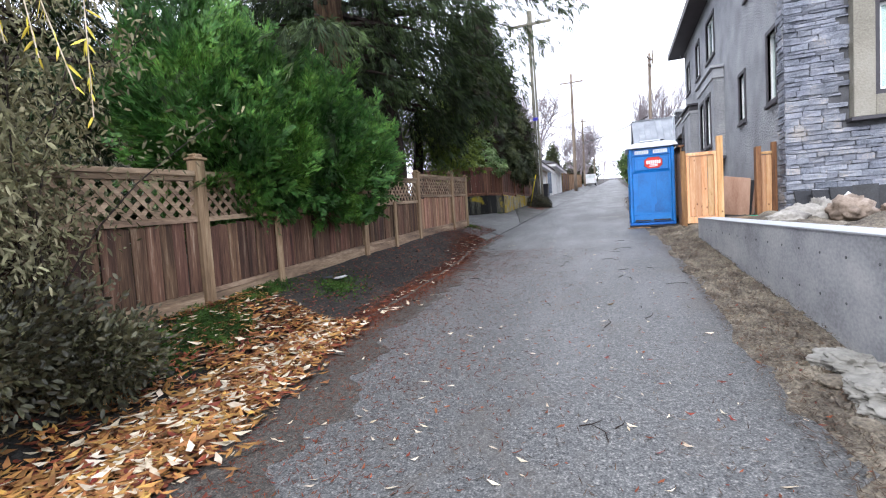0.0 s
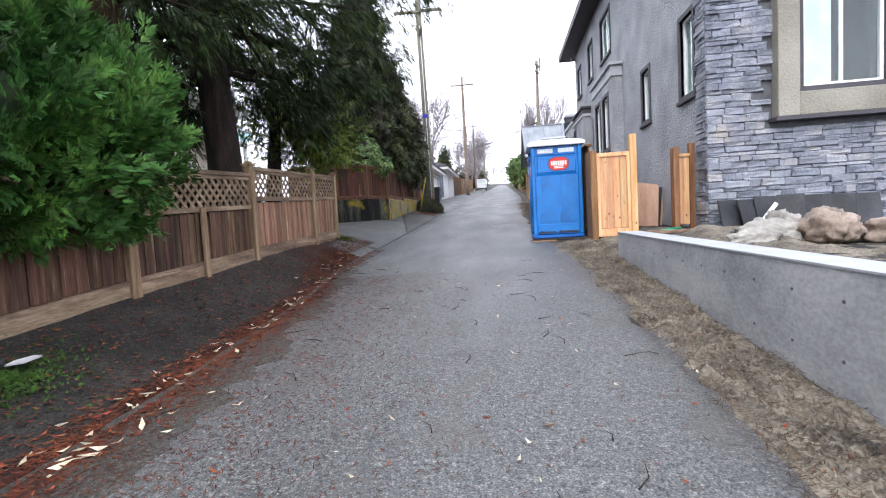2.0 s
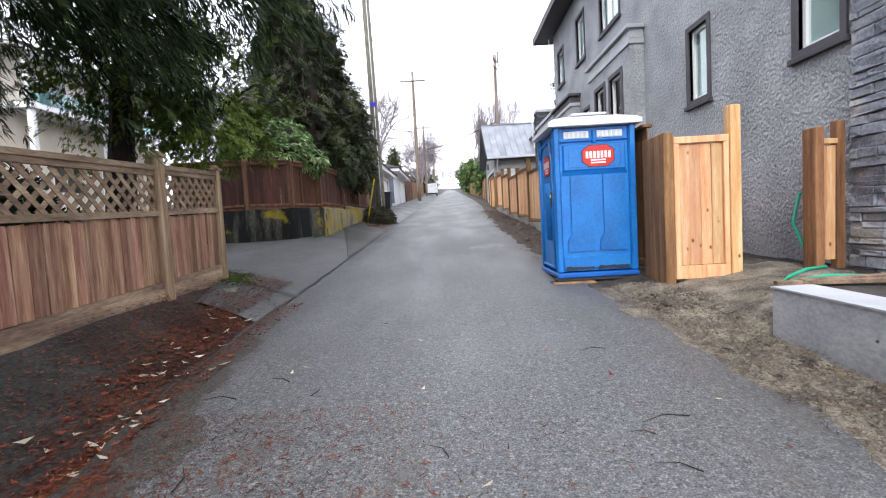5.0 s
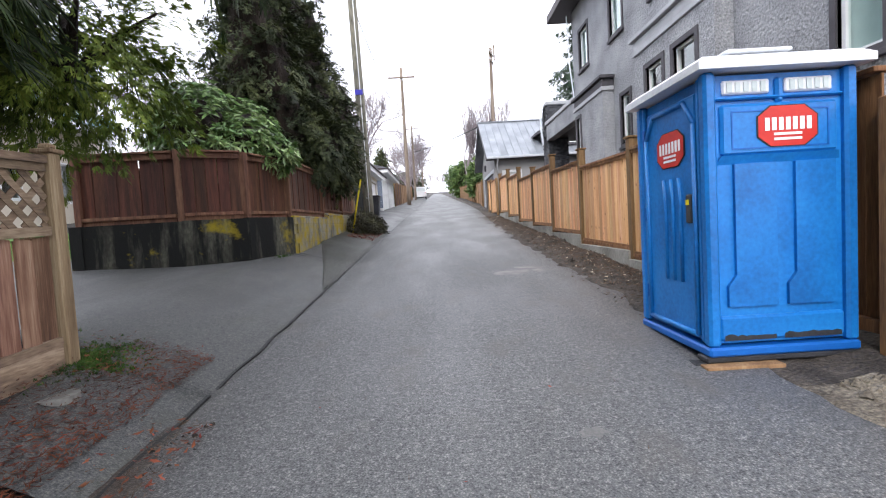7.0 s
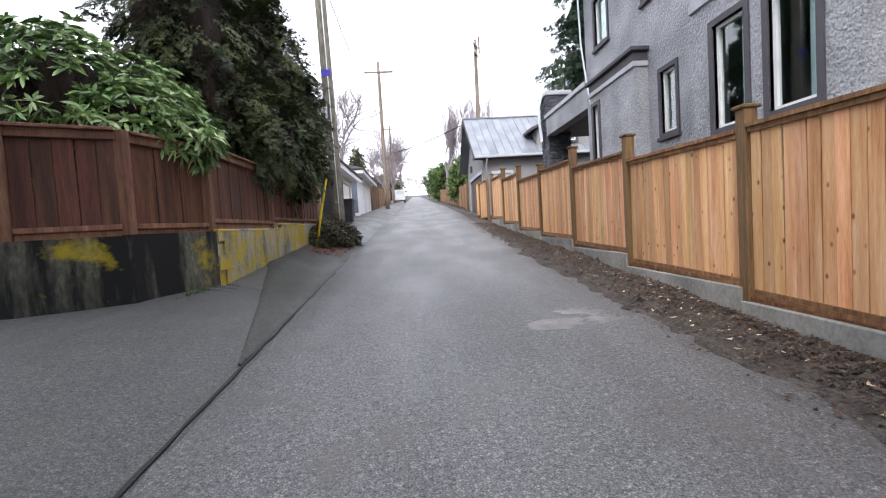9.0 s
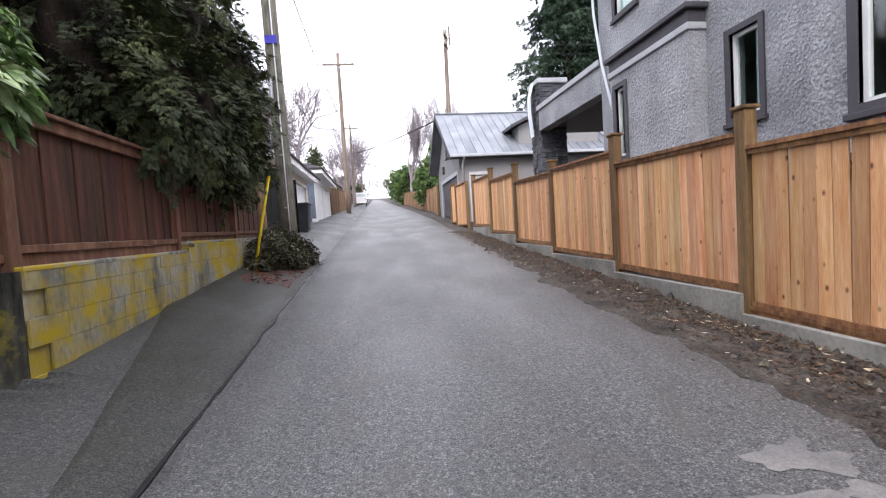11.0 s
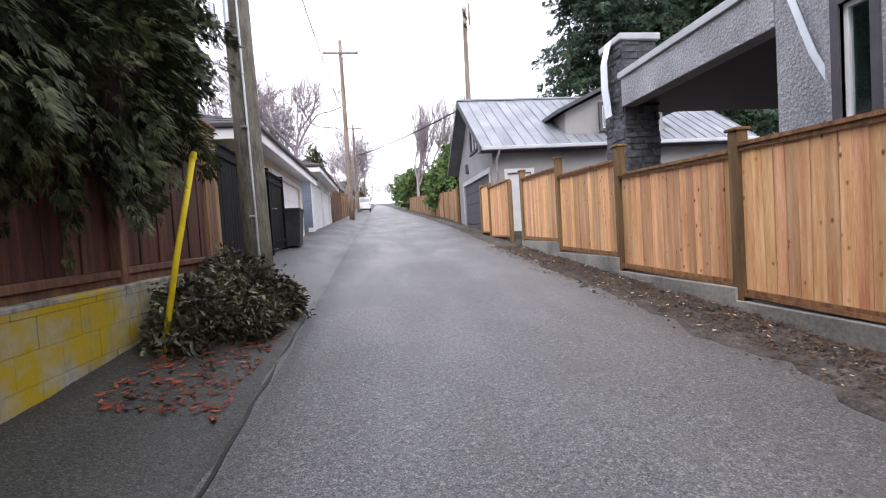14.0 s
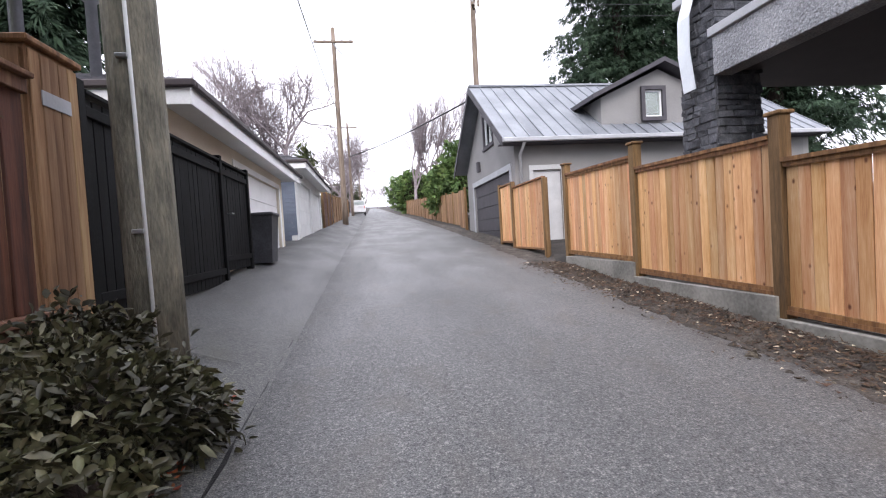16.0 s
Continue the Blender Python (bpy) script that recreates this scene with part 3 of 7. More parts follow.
SHOULDER_X = ([-10, 11, 12, 16.4, 16.6, 33, 34, 46, 320], [1.62, 1.62, 3.2, 3.2, 1.5, 1.5, 1.8, 1.8, 3.0])
structure("shoulder", strip(lambda y: road_right(y) - 0.08, lambda y: interp(y, *SHOULDER_X), list(np.arange(-6, 13.05, 0.07)), 22, lumpy, 0.08, 0), sand,
          "sandy trodden dirt shoulder with grit", "shoulder", True)
structure("shoulder", strip(lambda y: road_right(y) - 0.08, lambda y: interp(y, *SHOULDER_X), list(np.arange(13.0, 35, 0.07)) + list(np.geomspace(35, 320, 60)), 22, lumpy, 0.08, 0), dirt,
          "dark trodden dirt along the fence footing", "shoulder", True)


# ---------------------------------------------------------------- walls with openings
def wall_mesh(axis_name, plane, thick, u0, u1, z0, z1, holes=()):
    """A wall in the plane x=plane or y=plane that grows by thick along that axis; holes are (u0, u1, z0, z1)."""
    us = sorted({u0, u1, *[h[0] for h in holes], *[h[1] for h in holes]})
    zs = sorted({z0, z1, *[h[2] for h in holes], *[h[3] for h in holes]})
    m = Mesh()
    P = (lambda d, u, z: (plane + d, u, z)) if axis_name == "x" else (lambda d, u, z: (u, plane + d, z))

    def solid(i, k):
        if i < 0 or k < 0 or i >= len(us) - 1 or k >= len(zs) - 1:
            return False
        u, z = (us[i] + us[i + 1]) / 2, (zs[k] + zs[k + 1]) / 2
        return not any(h[0] < u < h[1] and h[2] < z < h[3] for h in holes)

    for i in range(len(us) - 1):
        for k in range(len(zs) - 1):
            if not solid(i, k):
                continue
            a, b, c, d = us[i], us[i + 1], zs[k], zs[k + 1]
            m.quad(P(0, a, c), P(0, b, c), P(0, b, d), P(0, a, d))
            m.quad(P(thick, a, c), P(thick, a, d), P(thick, b, d), P(thick, b, c))
            if not solid(i - 1, k): m.quad(P(0, a, c), P(0, a, d), P(thick, a, d), P(thick, a, c))
            if not solid(i + 1, k): m.quad(P(0, b, c), P(thick, b, c), P(thick, b, d), P(0, b, d))
            if not solid(i, k - 1): m.quad(P(0, a, c), P(thick, a, c), P(thick, b, c), P(0, b, c))
            if not solid(i, k + 1): m.quad(P(0, a, d), P(0, b, d), P(thick, b, d), P(thick, a, d))
    return m


def window_in(parent, axis_name, plane, inward, u0, u1, z0, z1, surround=trim_dark, sw=0.1, mullions=1, sill=True, blind=False):
    """A framed window in an opening: surround proud of the wall, vinyl frame, panes, sill."""
    def bx(m, d0, d1, a, b, c, d, ch=0.006):
        if axis_name == "x":
            return m.box(plane + d0 * inward, a, c, plane + d1 * inward, b, d, ch)
        return m.box(a, plane + d0 * inward, c, b, plane + d1 * inward, d, ch)
    w = 0.055

    def ring(d0, d1, a, b, c, d, t):
        """A closed rectangular frame, t wide inwards from its outer edge."""
        m = Mesh()
        P = (lambda q, u, z: (plane + q * inward, u, z)) if axis_name == "x" else (lambda q, u, z: (u, plane + q * inward, z))
        for q in (d0, d1):
            m.v += [P(q, a, c), P(q, b, c), P(q, b, d), P(q, a, d), P(q, a + t, c + t), P(q, b - t, c + t), P(q, b - t, d - t), P(q, a + t, d - t)]
        for s in range(4):
            r = (s + 1) % 4
            m.f += [(s, r, 4 + r, 4 + s), (8 + s, 12 + s, 12 + r, 8 + r), (s, 8 + s, 8 + r, r), (4 + s, 4 + r, 12 + r, 12 + s)]
        return m
    win = under("window", ring(0.05, 0.12, u0, u1, z0, z1, w), vinyl, parent, "white vinyl window frame")
    for k in range(1, mullions + 1):
        c = u0 + (u1 - u0) * k / (mullions + 1)
        under("mullion", bx(Mesh(), 0.06, 0.11, c - 0.03, c + 0.03, z0 + w, z1 - w), vinyl, win)
    for k in range(mullions + 1):
        a, b = u0 + (u1 - u0) * k / (mullions + 1), u0 + (u1 - u0) * (k + 1) / (mullions + 1)
        g = bx(Mesh(), 0.085, 0.093, a + 0.028, b - 0.028, z0 + w - 0.01, z1 - w + 0.01, 0)
        pane = under("pane", g, glass, win)
        pane.visible_shadow = False
    if surround:
        under("surround", ring(-0.03, 0.05, u0 - sw, u1 + sw, z0 - sw, z1 + sw, sw), surround, win, "dark painted window surround")
    if sill:
        under("sill", bx(Mesh(), -0.07, 0.05, u0 - sw - 0.03, u1 + sw + 0.03, z0 - sw - 0.06, z0 - sw + 0.012), trim_dark, win)
    # pale panel imitates the sky mirrored in the panes, besides any curtains
    if blind:
        under("blind", bx(Mesh(), 0.13, 0.15, u0 + 0.02, u0 + (u1 - u0) * (1 if blind is True else blind) - 0.02, z0 + 0.02, z1 - 0.02, 0), pale_fill, win, "pale panel standing in for sky reflection and curtains")
    return win


def stones(parent, axis_name, plane, out, u0, u1, z0, z1, holes, rng, limit, material, rest_material, h_range=(0.05, 0.15), l_range=(0.16, 0.55), skip=None):
    """Rough ledge stones in uneven courses on a wall face: the first ones single pieces, the others joined."""
    kinds = []
    for i in range(14):
        L, H, D = rng.uniform(*l_range), rng.uniform(*h_range), rng.uniform(0.04, 0.075)
        m = Mesh().box(-L / 2, 0, -H / 2, L / 2, D, H / 2, 0.014)
        m.v = [(x + rng.normal(0, 0.006), y + (rng.normal(0, 0.009) if y > D * 0.4 else 0), z + rng.normal(0, 0.005)) for x, y, z in m.v]
        kinds.append((L, H, m))
    datas = {}
    count = 0
    rest = Mesh()
    z = z0
    while z < z1 - 0.05:
        h = rng.uniform(*h_range)
        h = min(h, z1 - z)
        u = u0 + rng.uniform(-0.1, 0)
        while u < u1 - 0.02:
            k = int(rng.integers(len(kinds)))
            L, H, m = kinds[k]
            L = min(L * rng.uniform(0.8, 1.2), u1 - u)
            if u + L > u1 - 0.05:
                L = u1 - u
            a, b = max(u, u0), u + L
            u = b + 0.0
            c, zc = (a + b) / 2, z + h / 2
            if b - a < 0.05 or any(q[0] - 0.02 < c < q[1] + 0.02 and q[2] < zc < q[3] for q in holes):
                continue
            sx, sz = (b - a - 0.005) / kinds[k][0], (h - 0.004) / kinds[k][1]
            if axis_name == "y":
                mw = Matrix(((sx, 0, 0, c), (0, out, 0, plane), (0, 0, sz, zc), (0, 0, 0, 1)))
            else:
                mw = Matrix(((0, out, 0, plane), (sx, 0, 0, c), (0, 0, sz, zc), (0, 0, 0, 1)))
            if count < limit:
                if k not in datas:
                    datas[k] = m.data("stone", material)
                piece("stone", datas[k], mw, parent)
                count += 1
            else:
                n = len(rest.v)
                rest.v += [tuple(mw @ Vector(p)) for p in m.v]
                rest.f += [tuple(n + i for i in f) for f in m.f]
        z += h
    if rest.f:
        tagged(under("stone_course", rest, rest_material, parent), kind="stuff")
    return count

# ---------------------------------------------------------------- grey stucco house beside the lane
def build_house():
    house = thing("house", 3.5, 12, 1.0, "two-storey grey stucco house with stone-clad corner, under construction", "house")
    side = [(12.55, 13.2, 3.72, 5.25), (15.25, 15.85, 3.75, 5.0), (21.85, 22.4, 3.85, 5.1),
            (12.9, 13.5, 6.9, 8.2), (14.3, 15.0, 6.9, 8.2), (19.2, 20.6, 6.85, 8.2), (22.2, 23.0, 6.85, 8.2), (24.85, 25.65, 6.85, 8.05),
            (17.9, 20.7, 3.2, 5.6), (23.0, 25.3, 3.2, 5.5)]
    under("wall", wall_mesh("x", 3.5, 0.25, 11.95, 26.4, 0.8, 9.0, side), stucco, house)
    front = [(5.0, 6.3, 3.45, 5.15), (7.6, 9.0, 3.45, 5.15)]
    under("wall", wall_mesh("y", 11.95, 0.25, 3.75, 11.0, 0.8, 9.0, front), mortar, house)
    under("wall", wall_mesh("y", 26.15, 0.25, 3.75, 11.0, 1.2, 9.0, [(5.2, 6.6, 2.6, 4.7)]), stucco, house)
    under("wall", wall_mesh("x", 11.0, 0.25, 11.95, 26.4, 0.8, 9.0), stucco, house)
    under("floor_slab", Mesh().box(3.76, 12.21, 5.75, 10.98, 26.14, 6.0), stucco_smooth, house)
    under("floor_slab", Mesh().box(3.76, 12.21, 1.9, 10.98, 26.14, 2.1), stucco_smooth, house)
    under("partition", Mesh().box(6.6, 12.21, 2.1, 6.7, 26.14, 9.0), stucco_smooth, house)
    # roof: hip with a dark boxed eave
    e0x, e1x, e0y, e1y, ez = 2.85, 11.7, 11.25, 27.1, 9.0
    under("soffit", Mesh().box(e0x, e0y, ez, e1x, e1y, ez + 0.05), eave_dark, house, "dark brown soffit")
    fa = Mesh()
    fa.box(e0x - 0.03, e0y, ez - 0.02, e0x, e1y, ez + 0.24); fa.box(e0x - 0.03, e0y - 0.03, ez - 0.02, e1x, e0y, ez + 0.24)
    fa.box(e0x - 0.03, e1y, ez - 0.02, e1x, e1y + 0.03, ez + 0.24)
    under("fascia", fa, eave_dark, house, "dark brown gutter and fascia")
    r = Mesh()
    rx, ry0, ry1, rz = 7.2, 15.5, 22.9, 11.6
    z = ez + 0.22
    A, B, C, D = (e0x, e0y, z), (e1x, e0y, z), (e1x, e1y, z), (e0x, e1y, z)
    P, Q = (rx, ry0, rz), (rx, ry1, rz)
    r.quad(D, A, P, Q); r.quad(B, C, Q, P); r.poly([A, B, P]); r.poly([C, D, Q])
    under("roof", r, shingle, house)
    for a, b, c, d in side[:8]:
        window_in(house, "x", 3.5, 1, a, b, c, d, sw=0.09, mullions=0 if b - a < 0.9 else 1, blind=(True if a < 21 or c > 6 else 0.4))
    # bays
    for (a, b, z0, z1, wins, dark) in ((17.8, 20.8, 3.0, 5.5, [(18.35, 19.1), (19.55, 20.25)], False), (22.9, 25.4, 3.0, 5.35, [(24.85, 25.2)], True)):
        holes = [(p, q, 3.5 if not dark else 3.7, 5.12) for p, q in wins]
        under("bay_wall", wall_mesh("x", 3.18, 0.1, a, b, z0, z1 + 0.05, holes), stucco, house)
        under("bay_cheek", Mesh().box(3.28, a, z0, 3.498, a + 0.1, z1 + 0.05), stucco, house)
        under("bay_cheek", Mesh().box(3.28, b - 0.1, z0, 3.498, b, z1 + 0.05), stucco, house)
        under("bay_floor", Mesh().box(3.28, a + 0.1, z0, 3.498, b - 0.1, z0 + 0.06), stucco, house)
        under("bay_base", Mesh().box(3.12, a - 0.05, z0 - 0.1, 3.497, b + 0.05, z0 - 0.003, 0.01), trim_dark, house, "dark ledge under the bay")
        for k, (dz, h, o) in enumerate(((0.053, 0.12, 0.04), (0.175, 0.2, 0.02), (0.378, 0.09, 0.1))):
            under("band", Mesh().box(3.18 - o, a - o, z1 + dz, 3.497, b + o, z1 + dz + h, 0.012), trim_dark if (dark and k) else trim_grey, house,
                  "dark cornice" if dark else "pale grey moulding band")
        for p, q, c, d in holes:
            window_in(house, "x", 3.18, 1, p, q, c, d, sw=0.1, mullions=0, blind=0.35)
    # front window set in a rough stucco box
    for q in ((4.55, 2.95, 4.9, 5.6), (6.4, 2.95, 6.75, 5.6), (4.9, 2.95, 6.4, 3.35), (4.9, 5.25, 6.4, 5.6)):
        under("window_box_side", Mesh().box(q[0], 11.72, q[1], q[2], 11.94, q[3], 0.01), stucco_tan, house, "projecting rough tan stucco window surround")
    under("window_box_base", Mesh().box(4.5, 11.69, 2.88, 6.8, 11.94, 2.947), trim_dark, house)
    window_in(house, "y", 11.83, 1, 5.0, 6.3, 3.45, 5.15, sw=0.1, mullions=1, blind=0.42)
    window_in(house, "y", 11.95, 1, 7.6, 9.0, 3.45, 5.15, sw=0.1, mullions=1)
    rng = np.random.default_rng(5)
    stones(house, "y", 11.949, -1, 3.44, 9.5, 1.0, 8.9, [(4.5, 6.8, 2.85, 5.62), (7.45, 9.15, 3.2, 5.3)], rng, 280, stone_mat, stone_isl)
    stones(house, "x", 3.499, -1, 11.95, 12.38, 1.0, 8.9, [], rng, 0, stone_mat, stone_isl)
    # vent hood, outside tap
    under("vent_hood", Mesh().box(3.36, 24.1, 3.95, 3.497, 24.4, 4.25, 0.02), vinyl, house, "white vent hood")
    # covered porch: beam, roof slab, stone column with cap
    under("porch_beam", Mesh().box(3.5, 26.42, 5.4, 3.85, 30.62, 6.05, 0.01), stucco, house, "grey stucco porch beam")
    under("porch_cap", Mesh().box(3.44, 26.42, 6.053, 3.92, 30.66, 6.2, 0.01), trim_grey, house, "pale flashing on the porch beam")
    under("porch_ceiling", Mesh().box(3.86, 26.42, 5.5, 10.8, 31.6, 5.62), eave_dark, house, "dark porch ceiling")
    under("porch_roof", Mesh().box(3.86, 26.42, 5.63, 10.9, 31.7, 5.95), stucco_smooth, house)
    under("column_core", Mesh().box(3.62, 30.7, 1.9, 4.42, 31.5, 6.95), mortar, house)
    for ax, pl, out, a, b in (("x", 3.621, -1, 30.66, 31.54), ("y", 30.701, -1, 3.58, 4.46)):
        stones(house, ax, pl, out, a, b, 2.2, 6.95, [], rng, 150, stone_dark, stone_dark, (0.09, 0.2), (0.2, 0.5))
    under("column_cap", Mesh().box(3.5, 30.58, 6.96, 4.54, 31.62, 7.12, 0.02), trim_grey, house, "pale concrete column cap")
    under("column", Mesh().box(9.6, 30.7, 1.9, 10.2, 31.3, 5.49, 0.01), stone_dark, house, "dark stone porch column")
    # loose house wrap strips
    for pts, w in (([(3.3, 26.3, 8.9), (3.35, 26.3, 7.2), (3.42, 26.15, 6.0), (3.44, 25.75, 4.8), (3.44, 25.45, 4.2)], 0.1), ([(3.5, 30.95, 7.1), (3.38, 31.0, 6.6), (3.4, 31.05, 6.0), (3.45, 31.0, 5.3)], 0.32)):
        m = Mesh()
        for i in range(len(pts) - 1):
            a, b = Vector(pts[i]), Vector(pts[i + 1])
            for o_ in (0.0, 0.012):
                m.quad(a + Vector((o_, 0, 0)), a + Vector((o_, w, 0)), b + Vector((o_, w, 0)), b + Vector((o_, 0, 0)))
        under("house_wrap", m, wrap_white, house, "loose strip of white house wrap")
    return house


build_house()


# ---------------------------------------------------------------- coach house with the metal roof
def build_garage():
    g = thing("coach_house", 1.95, 36.9, base_z(37) + 0.05, "grey stucco coach house with standing-seam metal roof and dormer", "garage")
    z0 = 2.4
    x0, x1, y0, y1, ez = 1.95, 12.0, 36.95, 43.9, 5.55
    ym, rz = 40.45, 8.35
    # gable wall with its opening
    m = wall_mesh("x", x0, 0.2, y0, y1, z0, ez, [(37.5, 42.6, 2.5, 4.85)])
    s = (rz - 0.15 - ez) / (ym - y0)
    zt = lambda y: ez + s * (ym - abs(y - ym) - y0)
    wy0, wy1, wz0, wz1 = 39.3, 40.5, 6.15, 7.25
    for d in (0, 0.2):
        X = x0 + d
        m.poly([(X, y0, ez), (X, wy0, ez), (X, wy0, zt(wy0))])
        m.poly([(X, wy0, ez), (X, wy1, ez), (X, wy1, wz0), (X, wy0, wz0)])
        m.poly([(X, wy0, wz1), (X, wy1, wz1), (X, wy1, zt(wy1)), (X, ym, zt(ym)), (X, wy0, zt(wy0))])
        m.poly([(X, wy1, ez), (X, y1, ez), (X, wy1, zt(wy1))])
    under("wall", m, stucco_smooth, g)
    under("wall", wall_mesh("y", y0, 0.2, x0 + 0.2, x1, z0, ez, [(2.5, 3.4, 2.6, 4.75)]), stucco_smooth, g)
    under("wall", wall_mesh("y", y1 - 0.2, 0.2, x0 + 0.2, x1, z0, ez), stucco_smooth, g)
    under("wall", wall_mesh("x", x1, 0.2, y0, y1, z0, ez), stucco_smooth, g)
    window_in(g, "x", x0, 1, wy0, wy1, wz0, wz1, sw=0.1, mullions=1)
    # garage door of five sections
    door = under("garage_door", Mesh().box(x0 + 0.1, 37.5, 2.5, x0 + 0.14, 42.6, 4.85), trim_dark, g, "dark grey sectional garage door")
    for k in range(5):
        under("door_section", Mesh().box(x0 + 0.06, 37.52, 2.52 + k * 0.465, x0 + 0.098, 42.58, 2.97 + k * 0.465, 0.012), trim_dark, door)
    t = Mesh()
    t.box(x0 - 0.03, 37.3, 2.5, x0 - 0.002, 37.5, 5.05, 0.005); t.box(x0 - 0.03, 42.6, 2.5, x0 - 0.002, 42.8, 5.05, 0.005); t.box(x0 - 0.03, 37.5, 4.85, x0 - 0.002, 42.6, 5.05, 0.005)
    under("door_trim", t, trim_grey, g)
    under("side_door", Mesh().box(2.5, y0 + 0.06, 2.6, 3.4, y0 + 0.1, 4.75, 0.004), door_white, g, "white side door")
    st = Mesh()
    st.box(2.38, y0 - 0.03, 2.6, 2.5, y0 - 0.002, 4.9, 0.005); st.box(3.4, y0 - 0.03, 2.6, 3.52, y0 - 0.002, 4.9, 0.005); st.box(2.5, y0 - 0.03, 4.75, 3.4, y0 - 0.002, 4.9, 0.005)
    under("side_door_trim", st, door_white, g)
    # roof of seamed pans on both slopes
    ex0, ex1, ey0, ey1 = 1.45, 12.4, 36.45, 44.4
    ezb = 5.62
    sl = (rz - ezb) / (ym - ey0)
    pan_w = 0.42
    n = int((ex1 - ex0) / pan_w)
    for k in range(n):
        a, b = ex0 + k * pan_w, ex0 + (k + 1) * pan_w
        pm = Mesh()
        pm.hexa([(a, ey0, ezb), (b - 0.003, ey0, ezb), (b - 0.003, ym, rz), (a, ym, rz), (a, ey0, ezb + 0.05), (b - 0.003, ey0, ezb + 0.05), (b - 0.003, ym, rz + 0.05), (a, ym, rz + 0.05)])
        pm.hexa([(b - 0.02, ey0, ezb + 0.05), (b + 0.012, ey0, ezb + 0.05), (b + 0.012, ym, rz + 0.05), (b - 0.02, ym, rz + 0.05), (b - 0.02, ey0, ezb + 0.09), (b + 0.012, ey0, ezb + 0.09), (b + 0.012, ym, rz + 0.09), (b - 0.02, ym, rz + 0.09)])
        under("roof_panel", pm, metal_roof, g)
    back_ = Mesh().hexa([(ex0, ym, rz), (ex1, ym, rz), (ex1, ey1, ezb), (ex0, ey1, ezb), (ex0, ym, rz + 0.05), (ex1, ym, rz + 0.05), (ex1, ey1, ezb + 0.05), (ex0, ey1, ezb + 0.05)])
    under("roof_slope", back_, metal_roof, g)
    under("ridge_cap", Mesh().box(ex0, ym - 0.1, rz + 0.04, ex1, ym + 0.1, rz + 0.11), metal_roof, g)
    barge = Mesh()
    barge.hexa([(ex0 - 0.03, ey0, ezb - 0.2), (ex0, ey0, ezb - 0.2), (ex0, ym, rz - 0.2), (ex0 - 0.03, ym, rz - 0.2), (ex0 - 0.03, ey0, ezb + 0.06), (ex0, ey0, ezb + 0.06), (ex0, ym, rz + 0.06), (ex0 - 0.03, ym, rz + 0.06)])
    barge.hexa([(ex0 - 0.03, ym, rz - 0.2), (ex0, ym, rz - 0.2), (ex0, ey1, ezb - 0.2), (ex0 - 0.03, ey1, ezb - 0.2), (ex0 - 0.03, ym, rz + 0.06), (ex0, ym, rz + 0.06), (ex0, ey1, ezb + 0.06), (ex0 - 0.03, ey1, ezb + 0.06)])
    under("barge_board", barge, trim_dark, g, "dark barge board")
    under("soffit", Mesh().box(ex0, ey0, ezb - 0.12, ex1, y0 - 0.002, ezb - 0.08), trim_dark, g)
    under("gutter", Mesh().box(ex0, ey0 - 0.12, ezb - 0.1, ex1, ey0, ezb + 0.03, 0.02), trim_grey, g, "pale metal gutter")
    under("downpipe", Mesh().tube([(2.1, ey0 - 0.04, ezb - 0.1), (2.1, y0 - 0.08, ezb - 0.4), (2.1, y0 - 0.08, 2.6)], 0.05, 8), trim_grey, g, smooth=True)
    # dormer
    dx0, dx1, dz0 = 4.9, 8.9, 6.0
    dxm, dz1 = 6.9, 7.95
    dm = Mesh()
    dm.prism([(dx0, 37.1, dz0), (dx1, 37.1, dz0), (dx1, 37.1, 6.95), (dxm, 37.1, dz1 - 0.12), (dx0, 37.1, 6.95)], (0, 3.0, 0))
    under("dormer_wall", dm, stucco_smooth, g)
    dr = Mesh()
    for sx in (-1, 1):
        ex = dxm + sx * 2.45
        dr.hexa([(dxm, 36.7, dz1), (ex, 36.7, 6.82), (ex, 40.2, 6.82), (dxm, 40.2, dz1), (dxm, 36.7, dz1 + 0.14), (ex, 36.7, 6.96), (ex, 40.2, 6.96), (dxm, 40.2, dz1 + 0.14)])
    under("dormer_roof", dr, trim_dark, g)
    window_in(g, "y", 37.0, 1, 6.35, 6.95, 6.3, 7.15, sw=0.12, mullions=0, sill=False)
    lamp = under("wall_lamp", Mesh().box(1.83, 41.3, 5.35, 1.948, 41.55, 5.75, 0.02), trim_dark, g, "small dark wall lamp")
    return g


build_garage()

# ---------------------------------------------------------------- concrete walls
cw = Mesh()
cw.hexa([(1.58, -6, -0.8), (1.8, -6, -0.8), (1.95, 11.0, 0.2), (1.62, 11.0, 0.2), (1.58, -6, 1.06), (1.8, -6, 1.06), (1.95, 11.0, 1.1), (1.62, 11.0, 1.1)])
low_wall = structure("wall_low", cw, concrete, "new grey poured concrete retaining wall", "retaining wall")
under("wall_coping", Mesh().hexa([(1.57, -6, 1.061), (1.81, -6, 1.061), (1.96, 11.01, 1.101), (1.61, 11.01, 1.101), (1.57, -6, 1.075), (1.81, -6, 1.075), (1.96, 11.01, 1.115), (1.61, 11.01, 1.115)]), trim_grey, low_wall, "pale cement skim on top")
tie = Mesh()
for k in range(24):
    y = -1 + k * 0.48
    for z in (0.55, 0.9):
        x = 1.58 + (y + 6) / 17 * 0.04 - 0.001
        if z - 0.12 > base_z(y):
            tie.tube([(x - 0.004, y, z), (x + 0.01, y, z)], 0.012, 6)
